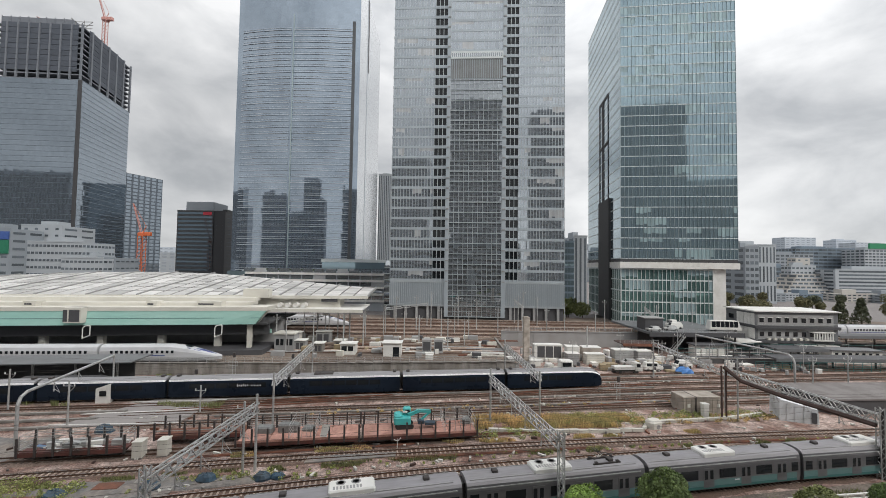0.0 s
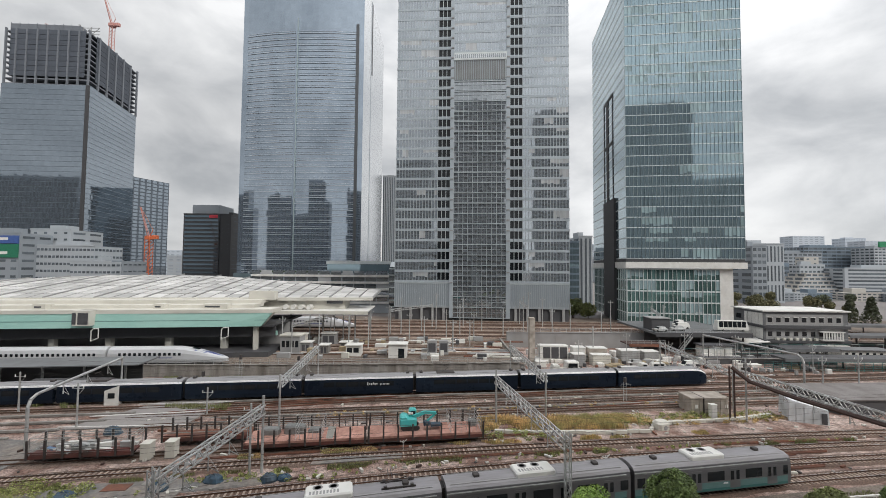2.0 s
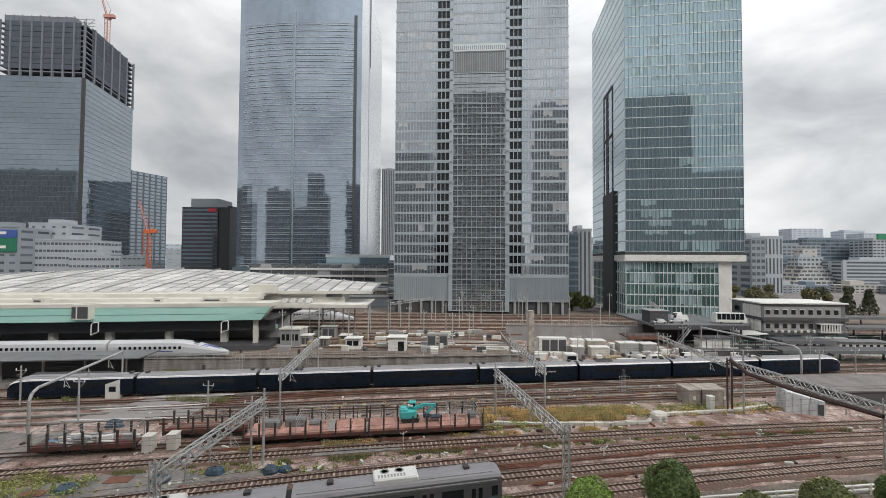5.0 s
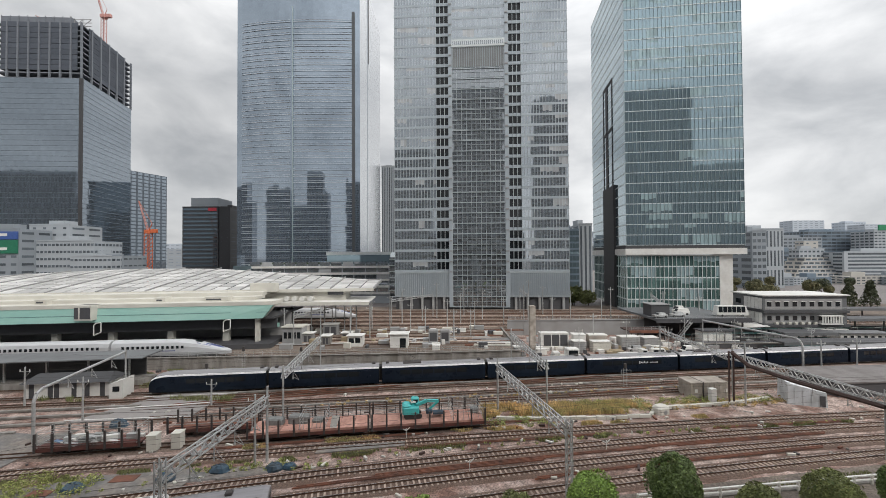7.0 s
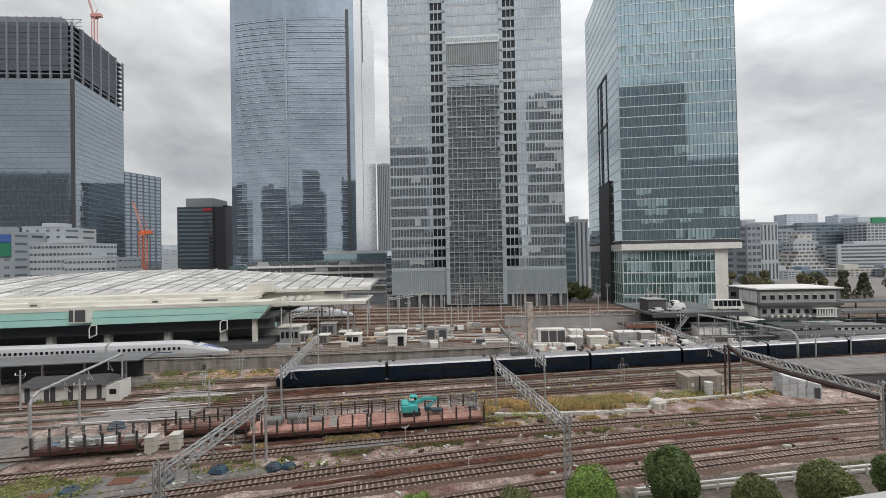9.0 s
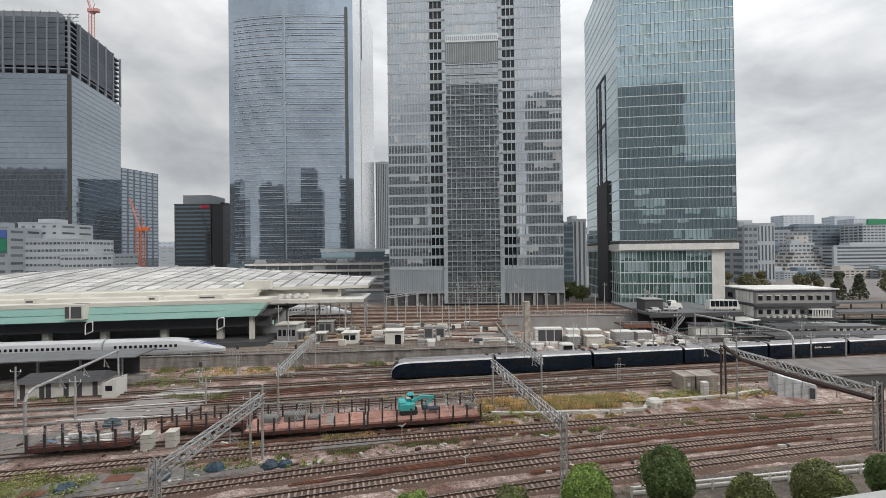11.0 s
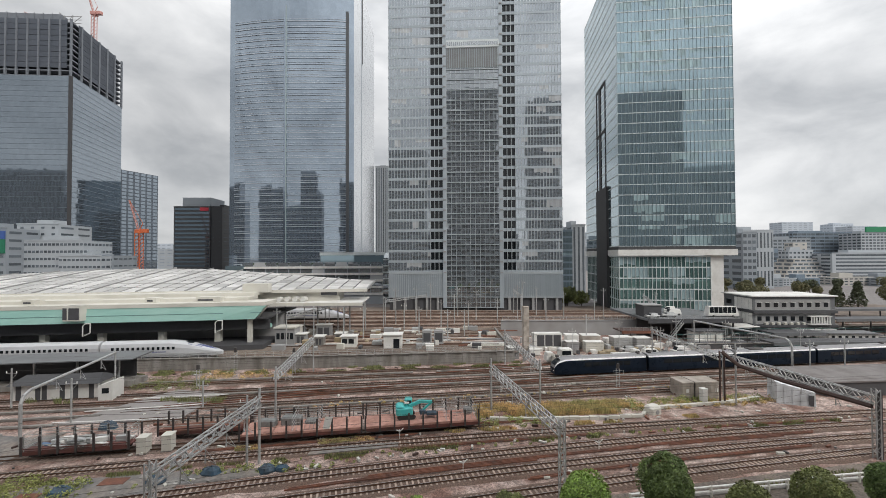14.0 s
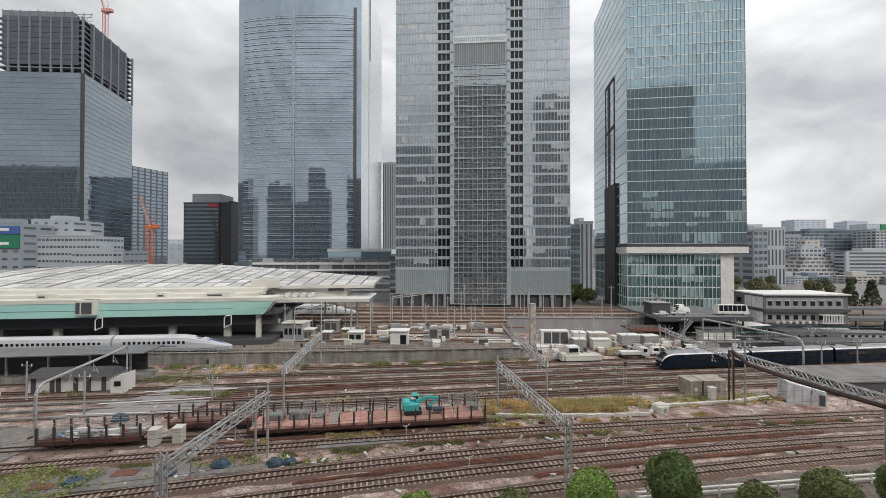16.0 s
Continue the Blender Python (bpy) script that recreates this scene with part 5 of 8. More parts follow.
def excavator():
    m = pose(-4.4, side_line(-4.4) + 2.6, 1.27, 0, 0, 8)
    t = thing("excavator", "small turquoise tracked excavator on a wagon", "excavator", m=m)
    for y in (-0.75, 0.75):
        prof = [(-1.3, 0.25), (-1.05, 0.02), (1.05, 0.02), (1.3, 0.25), (1.3, 0.45), (1.05, 0.62), (-1.05, 0.62), (-1.3, 0.45)]
        part("crawler", Build().loft([[(x, y + s, z) for x, z in prof] for s in (-0.2, 0.2)]), UNDER, t)
    part("body", Build().soft(-1.5, -0.95, 0.65, 0.9, 0.95, 1.7, 0.2), CYAN, t)
    part("engine_cover", Build().soft(-1.5, -0.9, 1.7, -0.3, 0.9, 2.05, 0.25), CYAN, t)
    part("cab", Build().soft(-0.2, -0.1, 1.7, 0.9, 0.9, 2.7, 0.15), CYAN, t)
    part("cab_window", Build().box(0.05, -0.13, 1.95, 0.75, -0.08, 2.45), GLASS_DARK, t)
    part("light_bar", Build().soft(-0.3, -0.3, 2.05, 0.4, 0.2, 2.3, 0.06), WHITE, t)
    part("boom", Build().bar((0.5, -0.4, 1.8), (2.0, -0.4, 2.35), 0.42).bar((2.0, -0.4, 2.35), (3.7, -0.4, 2.2), 0.36), CYAN, t)
    part("arm", Build().bar((3.7, -0.4, 2.2), (2.4, -0.4, 1.1), 0.26), CYAN, t)
    part("bucket", Build().soft(1.9, -0.75, 0.55, 2.8, -0.05, 1.15, 0.12), TARP, t)
    part("blade", Build().soft(2.9, -0.8, 0.4, 4.4, 0.2, 0.75, 0.08), TARP, t)


excavator()

# ---- cabinets, sheds and huts ----
SHED = mat("stained_render", (0.44, 0.39, 0.34), 0.85, 0, 0.2, 2.0, 0.2, (0.22, 0.19, 0.16), 0.6, 0.5, mid=0.2)


def cabinet(x, y, w, d, h, label, material=WHITE, z=0.0, deg=8, cat="cabinet"):
    t = thing("equipment_cabinet", label, cat, "lineside cabinets", m=pose(x, y, z, 0, 0, deg))
    part("body", Build().soft(-w / 2, -d / 2, 0, w / 2, d / 2, h, 0.04), material, t)
    part("cap", Build().soft(-w / 2 - 0.06, -d / 2 - 0.06, h, w / 2 + 0.06, d / 2 + 0.06, h + 0.1, 0.03), material, t)
    part("door", Build().box(-w / 2 + 0.12, -d / 2 - 0.025, 0.2, w / 2 - 0.12, -d / 2 - 0.003, h - 0.15), material, t)
    part("plinth", Build().box(-w / 2 - 0.05, -d / 2 - 0.05, -0.25, w / 2 + 0.05, d / 2 + 0.05, 0.08), CONCRETE, t)
    return t


cabinet(-37.0, 52.4, 1.15, 1.3, 1.95, "cream lineside equipment cabinet", CREAM)
cabinet(-34.3, 53.0, 1.15, 1.3, 1.95, "cream lineside equipment cabinet", CREAM)
cabinet(44.9, 68.0, 1.0, 0.8, 2.1, "white upright lineside cabinet")


def hut(x, y, w, d, h, label, z=PLAT, door=True, windows=1, material=WHITE, deg=0):
    t = thing("equipment_hut", label, "hut", "yard huts", m=pose(x, y, z, 0, 0, deg))
    part("wall", Build().box(0, 0, -0.2, w, d, h), material, t)
    part("roof", Build().box(-0.25, -0.35, h, w + 0.25, d + 0.25, h + 0.18), WHITE, t)
    if door:
        part("door", Build().box(w * 0.55, -0.05, 0.0, w * 0.55 + 1.5, 0.0, 2.3), GLASS_DARK, t)
    for i in range(windows):
        a = 0.3 + i * (w * (0.5 if door else 0.95) - 0.3) / max(1, windows)
        part("window", Build().box(a, -0.05, h * 0.35, a + (w * (0.45 if door else 0.9) / max(1, windows)) - 0.35, 0.0, h * 0.8), GLASS_DARK, t)
    return t


hut(-23.8, 102, 3.7, 3, 2.6, "small white hut with two dark openings", door=False, windows=2)
hut(-13.0, 100.5, 4.4, 3.5, 3.2, "white hut with one dark doorway", windows=0)
for x in (-3.6, -0.6):
    t = thing("transformer_unit", "grey transformer unit with dark louvres", "transformer", "transformers", m=pose(x, 104, PLAT))
    part("body", Build().soft(0, 0, -0.1, 2.4, 2, 3.6, 0.1), GREY, t)
    part("louvre", Build().box(0.3, -0.04, 0.8, 2.1, 0.0, 3.0), DARKGREY, t)
    part("rail", Build().bar((0, 0, 3.9), (2.4, 0, 3.9), 0.06), STEEL, t)
t = thing("ventilator_bank", "bank of three dark louvred cooling units in a white frame", "ventilator", m=pose(25.4, 106, 0))
part("frame", Build().box(0, 0, 0, 7.4, 2.5, 4.3), WHITE, t)
for k in range(3):
    part("louvre", Build().box(0.9 + 2.15 * k, -0.05, 1.0, 2.8 + 2.15 * k, 0.02, 3.9), DARKGREY, t)
t = thing("concrete_pier", "tall bare concrete pier standing alone", "pier")
part("shaft", Build().soft(22.3, 104.0, -0.2, 23.8, 105.5, 11.6, 0.08), SHED, t)
t = thing("pump_house", "low stained concrete shed with a dark seam", "shed", m=pose(42.3, 69.6, 0, 0, 0, 3))
SHEET = mat("pale_sheeting", (0.66, 0.68, 0.7), 0.5, 0, 0.1, 1.0, 0.1, (0.36, 0.37, 0.37), 0.5, 0.5)
part("wall", Build().soft(0, 0, -0.2, 6.6, 3.4, 2.45, 0.06), SHED, t)
part("roof", Build().soft(-0.1, -0.1, 2.45, 6.7, 3.5, 2.68, 0.05), SHED, t)
part("seam", Build().box(2.1, -0.14, 0, 2.22, 0.05, 2.72).box(2.1, -0.1, 2.68, 2.22, 3.5, 2.72), DARKSTEEL, t)
for k in range(7):
    part("wall_pier", Build().box(0.5 + 0.93 * k, -0.06, -0.1, 0.62 + 0.93 * k, 0.01, 2.4), SHED, t)
for x in (0.7, 6.0):
    part("notice", Build().box(x, -0.03, 0.9, x + 0.5, 0.0, 1.5), WHITE, t)
t = thing("tarpaulin_shed", "white sheeted shed under the gantry", "shed", m=pose(56.6, 67.0, 0, 0, 0, -22))
part("wall", Build().loft([[(0, 0, -0.2), (5.2, 0, -0.2), (5.2, 4.4, -0.2), (0, 4.4, -0.2)], [(0.1, 0.1, 3.3), (5.1, 0.1, 2.2), (5.1, 4.3, 2.3), (0.1, 4.3, 3.5)], [(0.4, 0.4, 3.4), (4.8, 0.4, 2.3), (4.8, 4.0, 2.4), (0.4, 4.0, 3.6)]]), SHEET, t)
part("door", Build().box(4.2, -0.05, 0.0, 4.9, 0.02, 1.7), DARKGREY, t)
for k in range(4):
    part("sheet_fold", Build().bar((1.0 + 1.1 * k, -0.03, -0.1), (1.0 + 1.1 * k, 0.05, 3.0 - 0.24 * (k + 1)), 0.06), SHEET, t)
t = thing("flat_roofed_workshop", "low dark flat-roofed workshop", "shed", m=pose(67.5, 69.5, 0, 0, 0, 3))
part("wall", Build().box(0.3, 0.3, -0.2, 29.7, 9.7, 2.3), DARKGREY, t)
part("roof", Build().box(0, 0, 2.3, 30, 10, 2.55), ASPHALT, t)

# ---- concrete channel with pipes across the weeds ----
t = thing("cable_trough", "pale broken concrete cable trough through the weeds", "trough")
PTS = ((8, 61.4), (14, 61.0), (20, 61.2), (26, 61.4), (31.5, 62.0), (33.5, 64.6), (38.0, 65.6), (44.0, 66.3), (50.0, 67.6), (55.5, 69.3))
for (xa, ya), (xb, yb) in zip(PTS, PTS[1:]):
    k = max(2, int(math.hypot(xb - xa, yb - ya) / 1.5))
    for i in range(k):
        p = Vector((xa + (xb - xa) * i / k, ya + (yb - ya) * i / k, 0.1 + random.uniform(0, 0.12)))
        q = Vector((xa + (xb - xa) * (i + 0.94) / k, ya + (yb - ya) * (i + 0.94) / k, 0.1 + random.uniform(0, 0.12)))
        part("slab", Build().bar(p, q, 0.5, 0.45), CREAM, t)
t = thing("culvert_head", "white concrete culvert head with a dark mouth", "culvert", m=pose(33.2, 62.6, 0, 0, 0, 20))
part("wall", Build().soft(-0.3, -0.3, -0.2, 2.0, 1.4, 1.2, 0.35), CREAM, t)
part("mouth", Build().tube((0.9, -0.34, 0.3), (0.9, 0.0, 0.3), 0.35, n=14), GREY, t)

# ---- loose rusty rails and scrap on the ballast ----
def loose_rail(x0, x1, curve, off):
    n = max(3, int((x1 - x0) / 5))
    for k in (0, 0.34):
        pts = [(x0 + k + (x1 - x0) * i / n, curve(x0 + (x1 - x0) * i / n) + off + k + 0.04 * math.sin(i + k)) for i in range(n + 1)]
        b = Build().loft([[(x, y + w, z) for w, z in ((-0.08, 0.0), (-0.05, 0.15), (0.05, 0.15), (0.08, 0.0))] for x, y in pts])
        tagged(part("loose_rail", b, RUST), "rusty red spare rail lying between tracks", "rail", "spare rails")


loose_rail(-8, 26, T3, -2.0)
loose_rail(-16, 12, T3, -2.5)
loose_rail(30, 47, T3, -2.1)
loose_rail(-5, 22, T4, -2.0)
loose_rail(38, 58, T4, -2.2)
loose_rail(22, 52, T2, 2.2)
loose_rail(-30, -3, poly(-0.00044, 0.144, 55.2), 1.6)
loose_rail(-2, 20, poly(0, 0.13, 60.0), -1.2)
loose_rail(10, 48, T1, 2.4)



def heap(x, y, w, h, material, label, cat, seed):
    """A lumpy covered heap."""
    rnd = random.Random(seed)
    b = Build()
    n, rings = 14, []
    for k, (s, z) in enumerate(((1.0, -0.1), (0.98, 0.25), (0.8, 0.7), (0.45, 0.95), (0.1, 1.0))):
        rings.append([(x + w / 2 * s * math.cos(a) * rnd.uniform(0.82, 1.1), y + w * 0.38 * s * math.sin(a) * rnd.uniform(0.82, 1.1), h * z * rnd.uniform(0.85, 1.1)) for a in [2 * math.pi * i / n for i in range(n)]])
    b.loft(rings)
    return tagged(part("tarpaulin_cover", b, material), label, cat, "covered heaps")


for i, (x, y, w, h) in enumerate(((-19.6, 47.4, 2.0, 0.75), (-17.9, 47.7, 1.7, 0.55), (-25.6, 47.0, 2.3, 0.8), (-30.6, 45.2, 2.2, 0.8), (-39.2, 43.4, 2.6, 0.7), (-47.5, 60.0, 2.6, 0.9))):
    heap(x, y, w, h, TARP, "heap under a dull blue tarpaulin beside the track", "tarpaulin", i)
DEBRIS = mat("pale_debris", (0.52, 0.5, 0.46), 0.8, 0, 0.2, 2.0, 0.1, island=0.35)
rnd = random.Random(5)
for k in range(150):
    x = rnd.uniform(-55, 75)
    y = rnd.choice((T4(x) - rnd.uniform(2, 4), T4(x) + rnd.uniform(1.8, 3.0), 70.4 + 0.128 * x, 66 + 0.128 * x + rnd.uniform(-1, 1), T3(x) + rnd.uniform(1.6, 2.6), 74.5 + 0.125 * x, 83 + 0.11 * x))
    w, d, h = rnd.uniform(0.15, 0.8), rnd.uniform(0.1, 0.35), rnd.uniform(0.08, 0.3)
    me = Build().soft(-w / 2, -d / 2, -0.05, w / 2, d / 2, h, 0.03).mesh("debris", DEBRIS)
    o = part("rubble_block", me, None, m=pose(x, y, 0.0, 0, 0, rnd.uniform(0, 180)))
    tagged(o, "pale broken concrete block on the ballast", "rubble", "scattered rubble")
for x, y in ((3.0, 46.8), (20.5, 51.4), (-5, 55.4), (-13.2, 59.0), (-31.6, 62)):
    t = thing("point_signal", "small white trackside marker post", "marker", "track markers", m=pose(x, y, 0))
    part("stem", Build().bar((0, 0, -0.1), (0, 0, 1.2), 0.08), WHITE, t)
    part("arm", Build().bar((0, 0, 0.9), (0.5, 0, 1.35), 0.1).bar((0, 0, 0.95), (-0.45, 0, 1.1), 0.1), WHITE, t)

# railing behind the wagons
t = thing("yard_railing", "grey pipe railing on dark posts behind the wagons", "fence")
for i in range(22):
    x = -30 + 1.75 * i
    y = 63.6 + 0.13 * x
    part("post", Build().bar((x, y, -0.1), (x, y, 1.7), 0.09), DARKSTEEL, t)
    for z in (0.6, 1.15, 1.7):
        part("rail", Build().bar((x, y, z), (x + 1.75, y + 0.2275, z), 0.06), STEEL, t)
# pale cable ducts and rusty turnout rails between the middle tracks
for x0, x1, c1, c0 in ((-40, 45, 0.125, 78.6), (-20, 60, 0.12, 83.0), (-60, -5, 0.11, 87.0), (0, 60, 0.118, 87.2), (-35, 20, 0.128, 70.4), (10, 75, 0.128, 74.6), (20, 80, 0.126, 70.3)):
    tagged(part("cable_duct", Build().bar((x0, c0 + c1 * x0, 0.06), (x1, c0 + c1 * x1, 0.06), 0.4, 0.24), CONCRETE), "pale concrete cable duct between the tracks", "duct", "cable ducts")
for x0, y0, x1, y1 in ((-30, 72.6, 8, 81.0), (0, 86.0, 40, 93.0), (14, 78.2, 52, 87.0), (-45, 67.0, -12, 75.0), (22, 71.2, 60, 80.2)):
    b = Build()
    for k in (0, 1.1):
        b.bar((x0, y0 + k, 0.1), (x1, y1 + k, 0.1), 0.12, 0.16)
    tagged(part("turnout_rail", b, RUST), "rusty rails of a turnout crossing the tracks", "rail", "turnouts")
# signal stands and ladders by the wall
for x, y, h in ((-44.5, 77.0, 3.6), (-41.0, 84.0, 5.2), (-30.0, 86.5, 4.5), (34.0, 76.0, 3.4)):
    t = thing("signal_stand", "grey steel signal stand with a small cage", "signal", "signal stands", m=pose(x, y, 0))
    for dx in (-0.3, 0.3):
        part("leg", Build().bar((dx, 0, -0.1), (dx, 0, h), 0.08), STEEL, t)
    for k in range(int(h / 0.45)):
        part("rung", Build().bar((-0.3, 0, 0.4 + 0.45 * k), (0.3, 0, 0.4 + 0.45 * k), 0.05), STEEL, t)
    part("cage", Build().bar((-0.9, -0.4, h * 0.7), (0.9, -0.4, h * 0.7), 0.06).bar((-0.9, -0.4, h * 0.7 + 0.8), (0.9, -0.4, h * 0.7 + 0.8), 0.05).bar((-0.9, -0.4, h * 0.7), (-0.9, -0.4, h * 0.7 + 0.8), 0.05).bar((0.9, -0.4, h * 0.7), (0.9, -0.4, h * 0.7 + 0.8), 0.05), STEEL, t)
    part("lamp_head", Build().soft(-0.25, -0.25, h, 0.25, 0.15, h + 0.9, 0.06), DARKSTEEL, t)
# dark patched paving and a concrete apron near the front
APRON = mat("dark_apron", (0.16, 0.155, 0.15), 0.9, 0, 0.3, 3.0, 0.4, (0.24, 0.2, 0.17), 0.6, 0.3, mid=0.3)
for x0, x1, y0, y1 in ((-40, -28, 41.5, 46.0), (-16, -5, 51.0, 52.6)):
    tagged(part("apron", Build().loft([[(x0, y0, z), (x1, y0 + 2, z), (x1, y1 + 1.6, z), (x0, y1, z)] for z in (-0.1, 0.07)]), APRON), "dark patched paving between the tracks", "paving", "aprons")

b = Build()
XA = [-52 + 2.0 * i for i in range(17)]
b.loft([[(x, T3(x) + 1.7, -0.1), (x, T3(x) + 1.9, 0.06), (x, T4(x) - 3.6 + 0.5 * math.sin(x), 0.06), (x, T4(x) - 3.3 + 0.5 * math.sin(x), -0.1)] for x in XA])
tagged(part("apron", b, APRON), "dark oily paving in the corner of the yard", "paving", "aprons")
for x0, y0, w, d, deg in ((-36.5, 44.6, 2.6, 1.4, 6), (-33.0, 45.9, 1.8, 1.1, 9), (-43.0, 42.0, 2.2, 1.2, 4), (-29.5, 44.4, 1.5, 0.9, 12)):
    tagged(part("rusty_plate", Build().soft(0, 0, -0.02, w, d, 0.05, 0.01), RUST if w > 2 else CONCRETE, m=pose(x0, y0, 0.07, 0, 0, deg)), "flat plate lying on the dark paving", "plate", "loose plates")

b = Build()
XA = [-104 + 4.0 * i for i in range(14)]
b.loft([[(x, T4(x) + 1.9, -0.1), (x, T4(x) + 2.1, 0.03), (x, 63.0 + 0.1 * x + 0.6 * math.sin(0.7 * x), 0.03), (x, 63.3 + 0.1 * x + 0.6 * math.sin(0.7 * x), -0.1)] for x in XA])
tagged(part("apron", b, APRON), "dark worn paving round the sidings", "paving", "aprons")
# scrap on the first wagon
rnd = random.Random(21)
SCRAP = [mat("scrap_blue", (0.12, 0.2, 0.32), 0.6, 0, 0.2, 2.0), WHITE, GREYSCRAP, STEEL, WIRE_GREY]
for k in range(26):
    x = rnd.uniform(-49, -39.6)
    w, h = rnd.uniform(0.5, 2.2), rnd.uniform(0.15, 0.8)
    b = Build().soft(-w / 2, -0.25, 0, w / 2, 0.25, h, 0.05)
    tagged(part("scrap_piece", b, rnd.choice(SCRAP), m=pose(x, side_line(x) + rnd.uniform(0.3, 1.9), 1.2, 0, 0, rnd.uniform(-20, 20))), "piece of pale scrap metal on the wagon", "scrap", "wagon load")
# small scatter round the sidings: drums, stones, boards
for k in range(170):
    x = rnd.uniform(-56, 80)
    y = rnd.choice((T2(x) - 2.2, T3(x) + 2.2, T4(x) + 2.4, 61.0 + 0.13 * x, 66.0 + 0.128 * x, 70.3 + 0.128 * x, 87.0 + 0.11 * x, 91.2 + 0.09 * x)) + rnd.uniform(-0.5, 0.5)
    w, h = rnd.uniform(0.2, 1.3), rnd.uniform(0.06, 0.25)
    b = Build().soft(-w / 2, -0.14, -0.04, w / 2, 0.14, h, 0.03)
    tagged(part("loose_board", b, rnd.choice((CREAM, DARKSTEEL, RUST, WHITE, CONCRETE, DARKBROWN)), m=pose(x, y, 0.0, 0, 0, rnd.uniform(0, 180))), "loose board or stone lying by the track", "debris", "scattered debris")


SLATE = mat("slate_panel", (0.15, 0.155, 0.16), 0.6, 0, 0.1, 1.0, 0.02, (0.1, 0.1, 0.105), 0.4, 0.25)


# ---- offices and vehicles at the far side of the yard ----
def yard_office():
    t = thing("site_office", "three-storey grey prefabricated office with a white flat roof", "building", m=pose(92.6, 117.5, 0, 0, 0, -2.0))
    w, d = 23.6, 12.5
    part("wall", Build().box(0, 0, -0.2, w, d, 12.4), SLATE, t)
    part("roof", Build().box(-0.5, -0.6, 12.4, w + 0.5, d + 0.5, 12.75), WHITE, t)
    for z in (8.2, 4.2):
        part("gallery", Build().box(-0.3, -0.9, z - 0.55, w + 0.1, 0.1, z + 0.15), DARKGREY, t)
        part("end_gallery", Build().box(-0.3, 0.1, z - 0.55, 0.0, d, z + 0.15), DARKGREY, t)
        for i in range(5):
            part("end_panel", Build().box(-0.08, 0.2 + 1.5 * i, z + 0.3, 0.0, 1.55 + 1.5 * i, z + 3.6), WHITE, t)
        part("end_window", Build().box(-0.08, 9.0, z + 1.2, 0.0, 11.2, z + 2.6), GLASS_DARK, t)
    for z, n in ((9.4, 9), (5.4, 9), (1.4, 9)):
        for i in range(n):
            x = 1.2 + (w - 2) * i / 9
            part("wall_panel", Build().box(x - 0.5, -0.05, z - 0.9, x + 1.9, -0.01, z + 2.2), GREY, t)
            part("window", Build().box(x, -0.1, z, x + 1.2, -0.02, z + 1.3), GLASS_DARK, t)
            if z > 9:
                part("window_hood", Build().box(x - 0.1, -0.4, z + 1.35, x + 1.3, -0.02, z + 1.45), WHITE, t)
    for x, z, ww in ((15.2, 4.4, 6.0), (11.5, 0.6, 6.5), (18.8, 0.6, 3.6)):
        part("balcony", Build().box(x, -1.6, z, x + ww, -0.05, z + 0.2), WHITE, t)
        for i in range(8):
            part("slat", Build().box(x + ww * i / 8 + 0.1, -1.62, z + 0.2, x + ww * i / 8 + ww / 14, -1.56, z + 2.3), WHITE, t)
        part("hood", Build().box(x - 0.1, -1.7, z + 2.3, x + ww + 0.1, -0.05, z + 2.55), WHITE, t)
    for i in range(7):
        part("vent_unit", Build().soft(3 + 1.8 * i, -0.9, 4.35, 3.8 + 1.8 * i, -0.2, 5.0, 0.05), CREAM, t)
    for z in (8.8, 9.2, 4.8):
        part("handrail", Build().bar((0, -0.85, z), (w, -0.85, z), 0.05), STEEL, t)
    part("porch_roof", Build().loft([[(-6.5, -2, 3.6), (0.5, -2, 3.9), (0.5, 3, 4.3), (-6.5, 3, 4.0)], [(-6.5, -2, 3.75), (0.5, -2, 4.05), (0.5, 3, 4.45), (-6.5, 3, 4.15)]]), WHITE, t)
    part("porch_post", Build().bar((-6.0, 0, -0.2), (-6.0, 0, 3.7), 0.2), DARKSTEEL, t)


yard_office()


